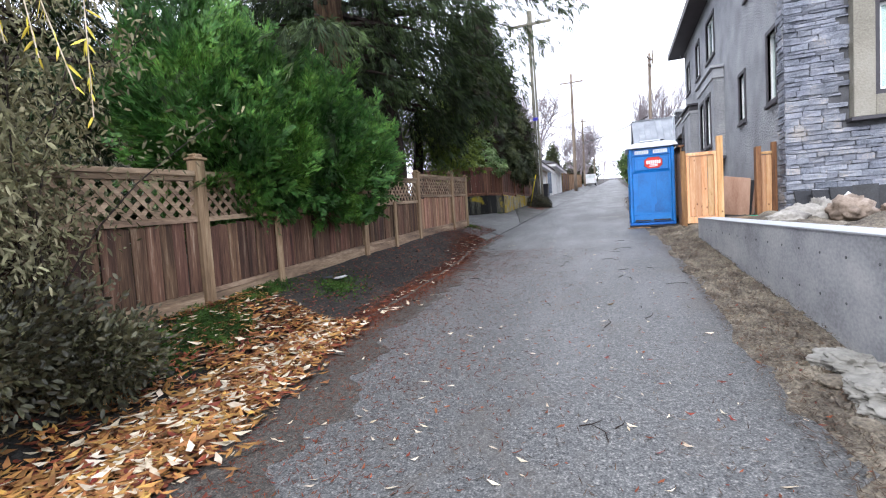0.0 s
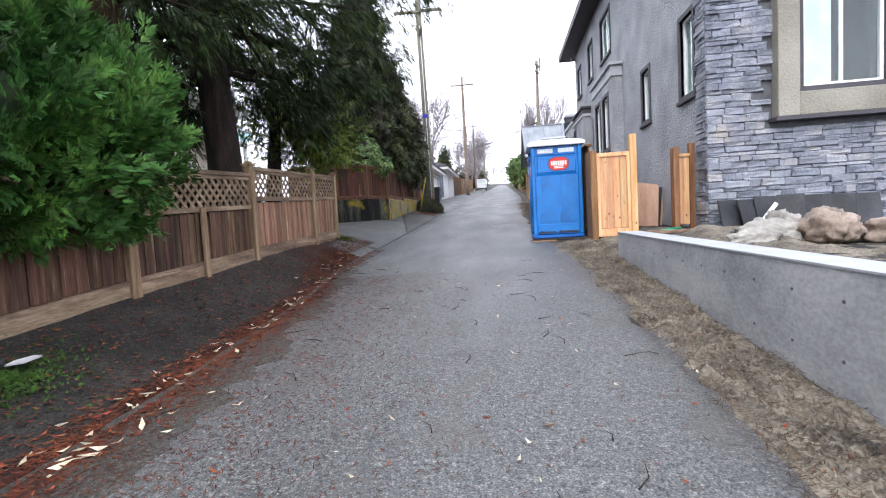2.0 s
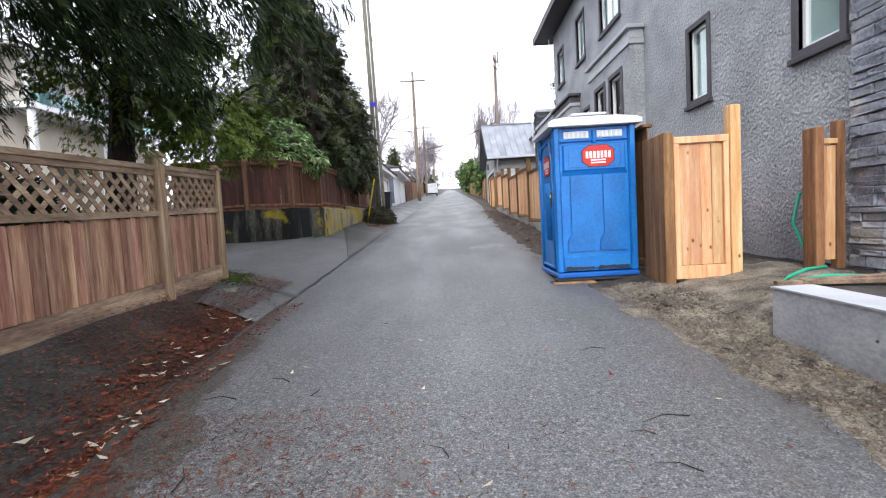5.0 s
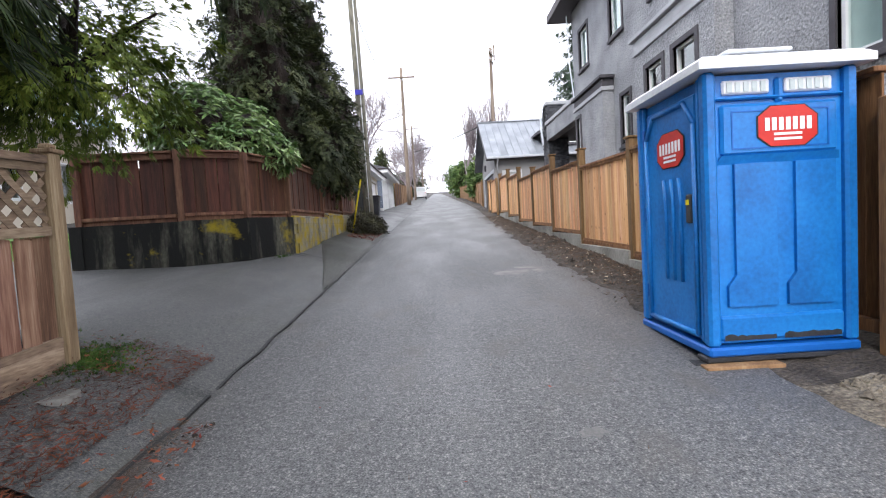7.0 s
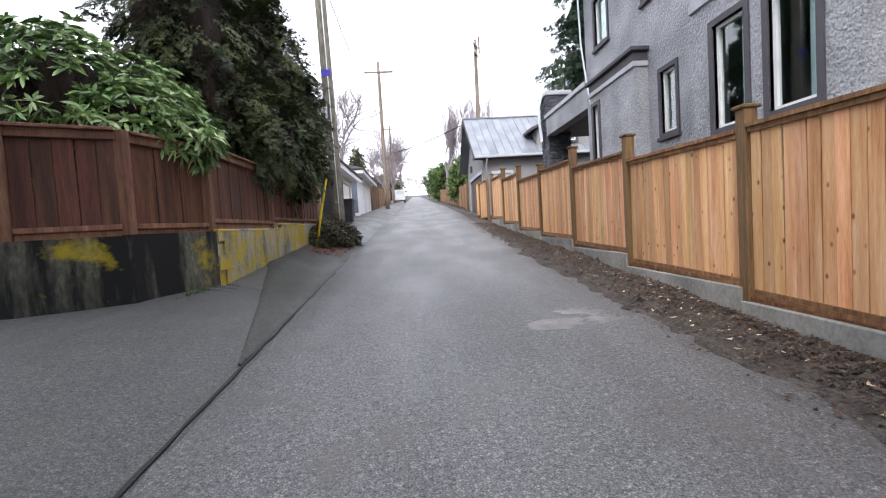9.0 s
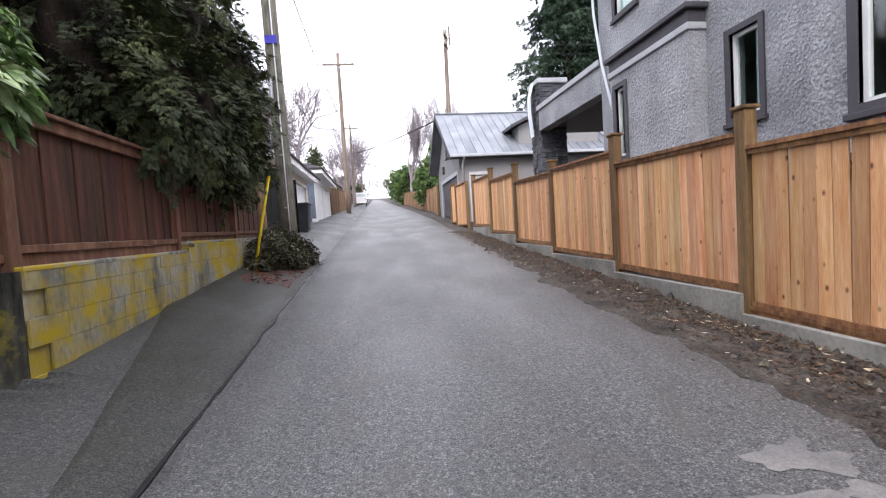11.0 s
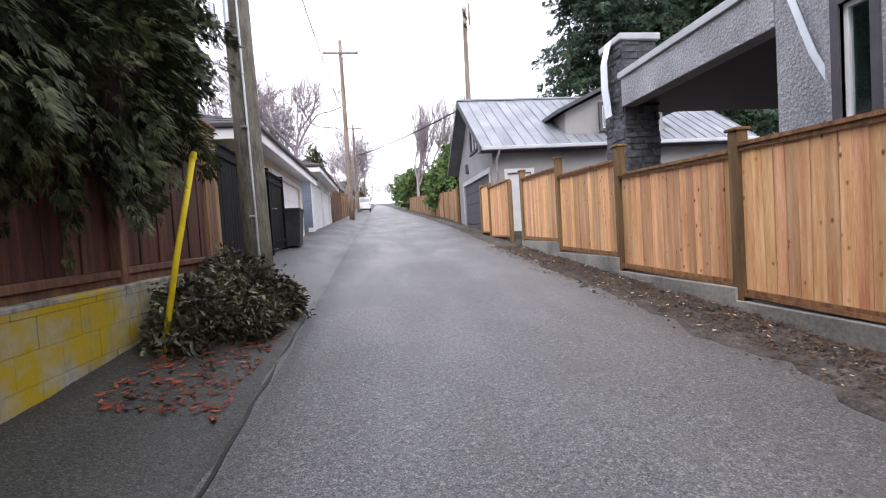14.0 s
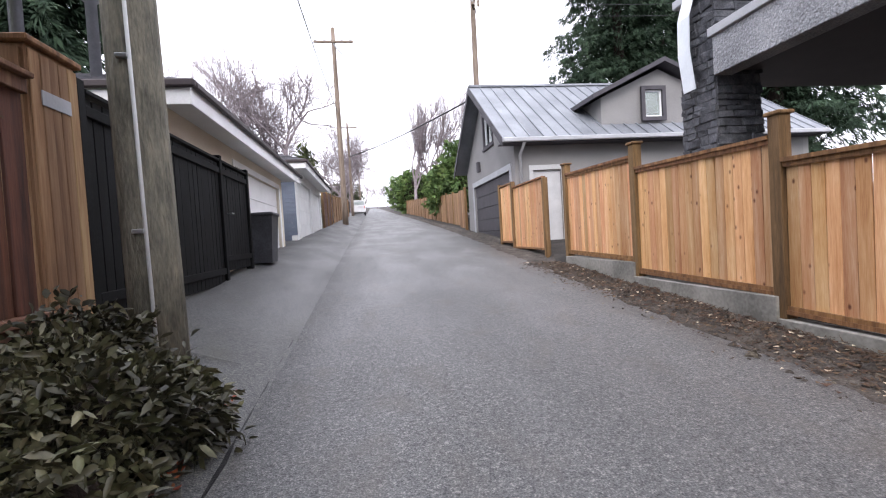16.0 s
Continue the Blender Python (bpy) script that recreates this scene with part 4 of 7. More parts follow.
tagged(under("tie_mark", tie, mortar, low_wall), kind="stuff")


def wall_path(pts, z_low, z_top, thick, m):
    """A wall along plan points, given outer face first; it thickens to its left."""
    for (a, b), zl, zt in zip(zip(pts[:-1], pts[1:]), z_low, z_top):
        a, b = Vector((*a, 0)), Vector((*b, 0))
        d = (b - a).normalized()
        nrm = Vector((-d.y, d.x, 0)) * thick
        m.hexa([(a.x, a.y, zl), (b.x, b.y, zl), (b.x + nrm.x, b.y + nrm.y, zl), (a.x + nrm.x, a.y + nrm.y, zl),
                (a.x, a.y, zt), (b.x, b.y, zt), (b.x + nrm.x, b.y + nrm.y, zt), (a.x + nrm.x, a.y + nrm.y, zt)])
    return m


CORNER = [(-7.5, 24.0), (-7.5, 17.6), (-5.75, 17.75), (-4.85, 18.25), (-4.45, 19.45)]
for k in range(4):
    structure("wall_corner", wall_path(CORNER[k:k + 2], [0.6], [2.31 + 0.01 * k], 0.2, Mesh()), concrete_old, "old black-stained concrete retaining wall with moss", "retaining wall")
moss_wall = structure("wall_moss", wall_path([(-4.46, 19.45), (-4.46, 22.2), (-4.46, 25.6)], [1.0, 1.2], [2.33, 2.44], 0.18, Mesh()), block_mat,
                      "concrete block wall with yellow lichen", "retaining wall")

# kerb wall under the new fence
kerb = Mesh()
ky = [15.0, 17.5, 20.03, 22.5, 25.0, 27.5, 30.03, 32.55]
kt = [1.28, 1.42, 1.62, 1.78, 1.92, 2.14, 2.36]
for a, b, t in zip(ky[:-1], ky[1:], kt):
    kerb.box(1.5, a + 0.001, base_z(a) - 0.4, 1.68, b - 0.001, t, 0.008)
structure("kerb", kerb, concrete_kerb, "pale concrete footing under the cedar fence", "kerb")

# ---------------------------------------------------------------- fences
def along(p, q):
    """Pose with x along p to q in plan, origin at p, z up."""
    d = Vector((q[0] - p[0], q[1] - p[1], 0))
    return Matrix.Translation((p[0], p[1], 0)) @ Matrix.Rotation(math.atan2(d.y, d.x), 4, "Z"), d.length


def board_kinds(w, h, t, material, rng, count=5, dog=0.0):
    out = []
    for k in range(count):
        m = Mesh().box(-w / 2, -t / 2, 0, w / 2, t / 2, h, 0.004)
        b = rng.normal(0, 0.004)
        m.v = [(x + b * z, y + rng.normal(0, 0.001), z + (rng.normal(0, dog) if z > h / 2 else 0)) for x, y, z in m.v]
        out.append(m.data("board", material))
    return out


def new_cedar_fence():
    f = thing("cedar_fence", 1.59, 24, base_z(24), "new orange cedar board fence with darker posts and rails", "fence")
    rng = np.random.default_rng(11)
    posts = [15.0, 17.48, 20.03, 22.5, 25.0, 27.5, 30.03, 32.55]
    tops = [3.0, 3.2, 3.42, 3.66, 3.64, 3.94, 4.16, 4.24]
    ptop = [2.96, 2.98, 3.18, 3.42, 3.42, 3.72, 3.97]
    pbot = [1.32, 1.46, 1.66, 1.82, 1.96, 2.18, 2.4]
    for y, t in zip(posts, tops):
        p = under("post", Mesh().box(1.535, y - 0.07, base_z(y) - 0.1, 1.675, y + 0.07, t, 0.008), post_wood, f)
        c = Mesh()
        c.box(1.51, y - 0.095, t + 0.001, 1.7, y + 0.095, t + 0.04, 0.01)
        under("post_cap", c, post_wood, p)
    for i, (a, b) in enumerate(zip(posts[:-1], posts[1:])):
        a, b, zb, zt = a + 0.072, b - 0.072, pbot[i], ptop[i]
        rise = 0.05
        def lie(x0, x1, z0, z1, name):
            m = Mesh().hexa([(x0, a, z0), (x1, a, z0), (x1, b, z0 + rise), (x0, b, z0 + rise), (x0, a, z1), (x1, a, z1), (x1, b, z1 + rise), (x0, b, z1 + rise)])
            under(name, m, cedar_dark, f)
        lie(1.53, 1.66, zt, zt + 0.04, "top_cap"); lie(1.555, 1.58, zt - 0.05, zt - 0.001, "top_rail")
        lie(1.545, 1.655, zb - 0.04, zb, "bottom_rail"); lie(1.555, 1.58, zb + 0.001, zb + 0.04, "bottom_rail")
        if i < 2:
            lie(1.56, 1.6, zb - 0.26, zb - 0.045, "kick_board")
        n = 18
        w = (b - a) / n
        datas = board_kinds(w - 0.003, zt - zb - 0.006, 0.02, cedar, rng)
        for k in range(n):
            y = a + (k + 0.5) * w
            m = Matrix.Translation((1.597 + rng.normal(0, 0.002), y, zb + 0.003 + rise * (k + 0.5) / n)) @ Matrix.Rotation(radians(90), 4, "Z")
            piece("board", datas[int(rng.integers(5))], m, f)
    return f


new_cedar_fence()


def low_end_fence():
    f = thing("cedar_fence", 1.6, 35, base_z(35), "low stretch of cedar fence by the coach house drive", "fence")
    rng = np.random.default_rng(12)
    for y, t in ((33.75, 4.2), (36.2, 4.4), (37.5, 4.45)):
        under("post", Mesh().box(1.53, y - 0.06, base_z(y) - 0.1, 1.65, y + 0.06, t - 0.05, 0.008), post_wood, f)
    for a, b, zb, zt in ((33.81, 36.14, 2.5, 4.15), (36.26, 37.44, 2.65, 4.3)):
        under("top_rail", Mesh().box(1.54, a, zt, 1.65, b, zt + 0.045, 0.006), cedar_dark, f)
        under("bottom_rail", Mesh().box(1.54, a, zb - 0.05, 1.65, b, zb - 0.002, 0.006), cedar_dark, f)
        n = round((b - a) / 0.135)
        w = (b - a) / n
        datas = board_kinds(w - 0.004, zt - zb - 0.004, 0.02, cedar, rng)
        for k in range(n):
            piece("board", datas[int(rng.integers(5))], Matrix.Translation((1.597, a + (k + 0.5) * w, zb)) @ Matrix.Rotation(radians(90), 4, "Z"), f)


low_end_fence()


def cross_fence():
    """Gate-sized cedar panel beside the blue cabin and the open post panel by the house."""
    rng = np.random.default_rng(13)
    f = thing("fence_panel", 1.95, 12.75, 1.0, "new cedar fence panel with tall post, facing the lane", "fence panel")
    z0, z1 = 1.05, 2.66
    under("post", Mesh().box(2.3, 12.68, 0.9, 2.43, 12.81, 3.0, 0.008), cedar, f)
    under("post", Mesh().box(1.52, 12.7, 0.85, 1.64, 13.3, 2.72, 0.008), cedar_dark, f)
    fr = Mesh()
    fr.box(1.645, 12.7, z1 - 0.08, 2.298, 12.76, z1, 0.006); fr.box(1.645, 12.7, z0 - 0.1, 2.298, 12.76, z0 + 0.06, 0.006)
    fr.box(1.645, 12.7, z0 + 0.061, 1.71, 12.76, z1 - 0.081, 0.006); fr.box(2.235, 12.7, z0 + 0.061, 2.298, 12.76, z1 - 0.081, 0.006)
    under("frame", fr, cedar, f)
    datas = board_kinds(0.128, z1 - z0 - 0.15, 0.018, cedar, rng)
    for k in range(4):
        piece("board", datas[k], Matrix.Translation((1.776 + k * 0.131, 12.745, z0 + 0.066)), f)
    g = thing("fence_panel", 3.25, 12.5, 1.05, "narrow cedar panel between two posts against the house", "fence panel")
    under("post", Mesh().box(3.0, 12.3, 1.0, 3.1, 12.5, 2.62, 0.008), cedar_dark, g)
    under("post", Mesh().box(3.33, 12.42, 1.0, 3.43, 12.52, 2.7, 0.008), cedar_dark, g)
    datas = board_kinds(0.105, 1.3, 0.018, cedar, rng)
    for k in range(2):
        piece("board", datas[k], Matrix.Translation((3.16 + k * 0.108, 12.44, 1.13)), g)
    under("rail", Mesh().box(3.101, 12.4, 2.44, 3.329, 12.48, 2.5, 0.005), cedar, g)
    h = thing("fence_panel", 1.85, 14.2, 1.0, "dark stained fence panel behind the blue cabin", "fence panel")
    under("post", Mesh().box(1.55, 14.9, 0.9, 1.67, 15.0, 2.95, 0.008), cedar_dark, h)
    datas = board_kinds(0.13, 1.75, 0.02, cedar_dark, rng)
    for k in range(11):
        piece("board", datas[k % 5], Matrix.Translation((1.62, 13.42 + k * 0.133, 1.15)) @ Matrix.Rotation(radians(90), 4, "Z"), h)
    under("top_cap", Mesh().box(1.55, 13.35, 2.91, 1.69, 14.89, 2.95, 0.006), cedar_dark, h)
    under("bottom_rail", Mesh().box(1.57, 13.35, 1.05, 1.67, 14.89, 1.145, 0.006), cedar_dark, h)


cross_fence()


def old_lattice_fence():
    """Weathered fence with a lattice top, from the near shrub to the driveway."""
    f = thing("lattice_fence", -4.25, 8, 0.9, "weathered brown cedar fence with diagonal lattice top", "fence")
    rng = np.random.default_rng(21)
    X = -4.25
    py = [-1.2, 1.3, 3.79, 7.25, 9.73, 12.12, 13.4]
    gz = lambda y: interp(y, [-2, 3.79, 4.86, 7.3, 9.74, 12.2, 13.4], [0.3, 0.62, 0.74, 0.9, 1.06, 1.18, 1.25])
    pt = [1.9, 2.0, 2.24, 2.3, 2.56, 2.74, 2.73]
    for y, t in zip(py, pt):
        big = 0.065 if y != 13.4 else 0.05
        p = under("post", Mesh().box(X - big, y - big, gz(y) - 0.25, X + big, y + big, t - 0.05, 0.008), old_post, f)
        c = Mesh().box(X - big - 0.02, y - big - 0.02, t - 0.049, X + big + 0.02, y + big + 0.02, t - 0.02, 0.006)
        c.box(X - big + 0.01, y - big + 0.01, t - 0.019, X + big - 0.01, y + big - 0.01, t + 0.02, 0.012)
        under("post_cap", c, old_post, p)
    slat = {}
    for i, (a, b) in enumerate(zip(py[:-1], py[1:])):
        a, b = a + 0.067, b - 0.067
        zt = (pt[i] + pt[i + 1]) / 2 - 0.13
        tilt = (gz(b) - gz(a)) * 0.75
        za = zt - tilt / 2
        L = b - a
        ga = gz(a)
        short = i == len(py) - 2
        def lie(x0, x1, z0, z1, name, material, t=tilt):
            m = Mesh().hexa([(x0, a, z0), (x1, a, z0), (x1, b, z0 + t), (x0, b, z0 + t), (x0, a, z1), (x1, a, z1), (x1, b, z1 + t), (x0, b, z1 + t)])
            m.v = [(x + rng.normal(0, 0.003), y, z + rng.normal(0, 0.004)) for x, y, z in m.v]
            return under(name, m, material, f)
        lie(X - 0.05, X + 0.05, za - 0.02, za + 0.03, "top_cap", old_rail)
        lie(X - 0.02, X + 0.03, za - 0.075, za - 0.022, "lattice_frame", old_rail)
        zl = za - 0.46
        lie(X - 0.02, X + 0.035, zl - 0.06, zl, "lattice_frame", old_rail)
        # diagonal slats between the two frame rails, cut to the band
        h = za - 0.075 - zl
        for sgn, dx in ((1, 0.0), (-1, 0.009)):
            u = -h
            while u < L:
                u0, u1 = max(u, 0), min(u + h, L)
                if u1 - u0 > 0.03:
                    va, vb = (u0 - u, u1 - u)
                    z_a, z_b = (va, vb) if sgn > 0 else (h - va, h - vb)
                    key = (round(u1 - u0, 2), sgn, round(h, 3))
                    if key not in slat:
                        ww = 0.016
                        du, dz = u1 - u0, (z_b - z_a)
                        slat[key] = Mesh().hexa([(-0.004, -ww, ww * sgn), (0.004, -ww, ww * sgn), (0.004, ww, -ww * sgn), (-0.004, ww, -ww * sgn),
                                                 (-0.004, du - ww, dz + ww * sgn), (0.004, du - ww, dz + ww * sgn), (0.004, du + ww, dz - ww * sgn), (-0.004, du + ww, dz - ww * sgn)]).data("lattice_slat", old_rail)
                    zz = zl + tilt * (u0 / L) + z_a
                    piece("lattice_slat", slat[key], Matrix.Translation((X + dx, a + u0, zz)), f)
                u += 0.15
        # boards
        zb0 = gz(a) + 0.17
        bt = zl - 0.062
        lie(X - 0.03, X + 0.03, gz(a) + 0.1, gz(a) + 0.15, "bottom_rail", old_rail, gz(b) - gz(a))
        lie(X - 0.012, X + 0.028, gz(a) - 0.12, gz(a) + 0.097, "kick_board", old_rail, gz(b) - gz(a))
        n = max(3, round(L / 0.145))
        w = L / n
        hh = bt - zb0 - (gz(b) - gz(a) - tilt) * 0.5
        # bays past y = 9.6 get the paler boards
        datas = board_kinds(w - 0.006, hh, 0.018, old_board_pale if a > 9.6 else old_board, rng, 6, 0.012)
        for k in range(n):
            y = a + (k + 0.5) * w
            z = gz(a) + 0.152 + (gz(b) - gz(a)) * (k + 0.5) / n
            drop = -0.1 if rng.random() < 0.025 else 0
            m = Matrix.Translation((X + rng.normal(0, 0.005), y, z + drop)) @ Matrix.Rotation(radians(90) + rng.normal(0, 0.01), 4, "Z") @ Matrix.Rotation(rng.normal(0, 0.008), 4, "Y")
            piece("board", datas[int(rng.integers(6))], m, f)
    for y in (4.95, 8.45):
        under("brace_post", Mesh().box(X + 0.032, y - 0.045, gz(y) - 0.2, X + 0.075, y + 0.045, gz(y) + 0.85, 0.006), old_post, f)


old_lattice_fence()


def brown_fence():
    """Brown stained fence on the retaining wall, round the corner and up the lane."""
    f = thing("brown_fence", -4.6, 20, 2.3, "dark brown stained board fence on the retaining wall", "fence")
    rng = np.random.default_rng(31)
    runs = [((-7.4, 23.9), (-7.4, 20.8), 2.31, 3.42), ((-7.4, 20.8), (-7.4, 17.75), 2.31, 3.44), ((-7.4, 17.75), (-5.82, 17.87), 2.33, 3.46), ((-5.82, 17.87), (-4.93, 18.35), 2.34, 3.48),
            ((-4.93, 18.35), (-4.56, 19.5), 2.34, 3.46), ((-4.56, 19.5), (-4.56, 22.18), 2.4, 3.5), ((-4.56, 22.18), (-4.56, 24.6), 2.48, 3.56), ((-4.56, 24.6), (-4.6, 26.84), 2.5, 4.12)]
    for p, q, zb, zt in runs:
        m, L = along(p, q)
        def lie(y0, y1, z0, z1, name, material, x0=0.0, x1=None):
            return under_at(name, Mesh().box(x0, y0, z0, L if x1 is None else x1, y1, z1, 0.006), material, f, m)
        lie(-0.07, 0.07, zb - 0.14, zt + 0.03, "post", brown_trim, -0.05, 0.05)
        lie(-0.09, 0.07, zt - 0.005, zt + 0.03, "top_cap", brown_trim, 0.052, L - 0.052)
        lie(-0.045, 0.0, zt - 0.1, zt - 0.006, "top_rail", brown_trim, 0.052, L - 0.052)
        lie(-0.06, 0.03, zb + 0.06, zb + 0.12, "bottom_rail", brown_trim, 0.052, L - 0.052)
        lie(-0.03, 0.01, zb - 0.1, zb + 0.058, "kick_board", brown_trim, 0.052, L - 0.052)
        n = max(3, round(L / 0.2))
        w = (L - 0.1) / n
        datas = board_kinds(w - 0.004, zt - zb - 0.13, 0.02, brown_board, rng)
        for k in range(n):
            piece("board", datas[int(rng.integers(5))], m @ Matrix.Translation((0.05 + (k + 0.5) * w, 0.012 + 0.012 * (k % 2), zb + 0.122)), f)
    e = Mesh().box(-4.93, 26.86, 1.95, -4.6, 27.36, 4.38, 0.008)
    p = under("end_post", e, far_wood, f, "boxed lighter cedar end post")
    bk = board_kinds(0.096, 2.38, 0.016, far_wood, rng)
    for k in range(5):
        piece("board", bk[k], Matrix.Translation((-4.589, 26.91 + k * 0.1, 1.97)) @ Matrix.Rotation(radians(90), 4, "Z"), p)
        if k < 3:
            piece("board", bk[k + 1], Matrix.Translation((-4.87 + k * 0.1, 26.85, 1.97)), p)
    under("post_cap", Mesh().box(-4.97, 26.82, 4.381, -4.56, 27.4, 4.43, 0.01), cedar_dark, p)
    under("number_plate", Mesh().box(-4.58, 26.95, 4.0, -4.572, 27.25, 4.1), trim_grey, p, "small grey metal plate")


def under_at(name, mesh, material, parent, m):
    ob = under(name, mesh, material, parent)
    ob.matrix_basis = m
    return ob


brown_fence()

# ---------------------------------------------------------------- blue portable toilet
def portable_toilet():
    t = thing("portable_toilet", 0.92, 13.93, 0.88, "bright blue plastic portable toilet with white roof, on wooden skids", "portable toilet")
    x0, x1, y0, y1, z0, z1 = 0.37, 1.47, 13.38, 14.48, 1.03, 2.96
    under("body", Mesh().box(x0 + 0.05, y0 + 0.05, z0, x1 - 0.05, y1 - 0.05, z1), blue_plastic, t)
    for cx, cy in ((x0 + 0.045, y0 + 0.045), (x1 - 0.045, y0 + 0.045), (x0 + 0.045, y1 - 0.045), (x1 - 0.045, y1 - 0.045)):
        m = Mesh().box(cx - 0.045, cy - 0.045, z0 - 0.02, cx + 0.045, cy + 0.045, z1 + 0.02, 0.02)
        under("corner_post", m, blue_plastic, t)
    sk = Mesh().box(x0 - 0.005, y0 - 0.005, z0 - 0.09, x1 + 0.005, y1 + 0.005, z0 - 0.021, 0.015)
    under("base", sk, blue_dark, t)
    for yy in (y0 + 0.01, y1 - 0.15):
        under("skid", Mesh().box(x0 - 0.02, yy, z0 - 0.135, x1 + 0.03, yy + 0.14, z0 - 0.091, 0.01), rubber_black, t, "black skid")
        under("skid_end", Mesh().box(x0 - 0.1, yy + 0.01, z0 - 0.17, x0 + 0.12, yy + 0.13, z0 - 0.136, 0.01), rubber_black, t, "black skid end")
    for a, b, c in ((0.12, 0.5, 0.045), (0.56, 0.98, 0.05)):
        g = Mesh()
        top = [(x0 + a + (b - a) * k / 12, y0 + 0.0222, z0 + 0.03 + c * (0.5 + 0.9 * abs(noise.noise(Vector((k * 0.7, a * 9, 0)))))) for k in range(13)]
        g.poly([(x0 + a, y0 + 0.0222, z0 + 0.022)] + [(x0 + b, y0 + 0.0222, z0 + 0.022)] + top[::-1])
        under("grime", g, rubber_black, t, "black scuffed grime along the foot")
    # ribbed side facing the walker
    def plate(a, b, c, d, o, material=blue_plastic, ch=0.018, name="side_panel"):
        return under(name, Mesh().box(x0 + a, y0 + 0.051 - o, z0 + c, x0 + b, y0 + 0.08, z0 + d, ch), material, t)
    plate(0.091, 1.009, 0.02, 0.2, 0.028)
    plate(0.13, 0.97, 1.36, 1.72, 0.03)
    for a, b in ((0.16, 0.52), (0.6, 0.95)):
        m = Mesh()
        m.prism([(x0 + a, y0 + 0.051, z0 + 0.27), (x0 + b, y0 + 0.051, z0 + 0.27), (x0 + b, y0 + 0.051, z0 + 1.3), (x0 + a + 0.06, y0 + 0.051, z0 + 1.3), (x0 + a + 0.06, y0 + 0.051, z0 + 0.5), (x0 + a, y0 + 0.051, z0 + 0.42)], (0, -0.028, 0))
        under("side_panel", m, blue_plastic, t)
    lip = Mesh()
    lip.prism([(x0 + 0.13, y0 + 0.02, z0 + 1.36), (x0 + 0.97, y0 + 0.02, z0 + 1.36), (x0 + 1.0, y0 + 0.05, z0 + 1.3), (x0 + 0.1, y0 + 0.05, z0 + 1.3)], (0, 0.02, 0))
    under("panel_lip", lip, blue_plastic, t)
    ins = Mesh()
    for q in ((0.2, 0.9, 1.66, 1.67), (0.2, 0.9, 1.4, 1.41), (0.2, 0.21, 1.411, 1.659), (0.89, 0.9, 1.411, 1.659)):
        ins.box(x0 + q[0], y0 + 0.0165, z0 + q[2], x0 + q[1], y0 + 0.0208, z0 + q[3])
    under("panel_outline", ins, blue_dark, t)
    plate(0.53, 0.59, 1.72, 1.9, 0.03)
    plate(0.091, 1.009, 1.75, 1.77, 0.035)
    for a in (0.15, 0.6):
        v = plate(a, a + 0.34, 1.79, 1.89, 0.02, white_plastic, 0.01, "vent")
        for k in range(5):
            under("vent_slot", Mesh().box(x0 + a + 0.03 + k * 0.06, y0 + 0.024, z0 + 1.805, x0 + a + 0.065 + k * 0.06, y0 + 0.0305, z0 + 1.875), pale_fill, v)
    # door towards the lane
    d = under("door", Mesh().box(x0 + 0.02, y0 + 0.16, z0 + 0.03, x0 + 0.049, y1 - 0.16, z1 - 0.08, 0.012), blue_plastic, t)
    ring = [(y0 + 0.17, 1.08), (y0 + 0.93, 1.08), (y0 + 0.93, 2.66), (y0 + 0.8, 2.84), (y0 + 0.3, 2.84), (y0 + 0.17, 2.66)]
    fm = Mesh()
    for (a, b) in zip(ring, ring[1:] + ring[:1]):
        fm.tube([(x0 + 0.012, a[0], a[1]), (x0 + 0.012, b[0], b[1])], 0.02, 6)
    under("door_frame", fm, blue_plastic, d, smooth=True)
    for yy in (0.38, 0.5, 0.62):
        fm = Mesh()
        fm.tube([(x0 + 0.014, y0 + yy + 0.02, 2.28), (x0 + 0.014, y0 + yy, 2.1), (x0 + 0.014, y0 + yy, 1.45)], 0.016, 6)
        under("door_rib", fm, blue_plastic, d, smooth=True)
    lk = under("latch", Mesh().box(x0 - 0.01, y0 + 0.2, 1.92, x0 + 0.018, y0 + 0.27, 2.14, 0.01), rubber_black, d, "black door latch")
    under("latch_flag", Mesh().box(x0 - 0.016, y0 + 0.215, 2.06, x0 - 0.0105, y0 + 0.255, 2.1), yellow_paint, lk)
    for z in (1.3, 2.0, 2.7):
        under("hinge", Mesh().tube([(x0 + 0.01, y1 - 0.13, z - 0.06), (x0 + 0.01, y1 - 0.13, z + 0.06)], 0.014, 6), blue_dark, d)
    for yy, w in ((y0 + 0.115, 0.02), (y1 - 0.115, 0.02)):
        under("jamb_rib", Mesh().box(x0 + 0.01, yy - w, z0, x0 + 0.05, yy + w, z1, 0.008), blue_plastic, t)
    # roof: shallow crowned lid
    r = Mesh()
    o, zr = 0.07, z1 + 0.021
    ring0 = [(x0 - o, y0 - o), (x1 + o, y0 - o), (x1 + o, y1 + o), (x0 - o, y1 + o)]
    lev = [(0.0, zr), (0.0, zr + 0.055), (0.06, zr + 0.1), (0.26, zr + 0.165), (0.45, zr + 0.19)]
    for ins, z in lev:
        r.v += [(x0 - o + ins, y0 - o + ins, z), (x1 + o - ins, y0 - o + ins, z), (x1 + o - ins, y1 + o - ins, z), (x0 - o + ins, y1 + o - ins, z)]
    for k in range(len(lev) - 1):
        for s in range(4):
            r.f.append((k * 4 + s, k * 4 + (s + 1) % 4, (k + 1) * 4 + (s + 1) % 4, (k + 1) * 4 + s))
    r.f += [(3, 2, 1, 0), (16, 17, 18, 19)]
    under("roof", r, white_plastic, t, "translucent white plastic roof")
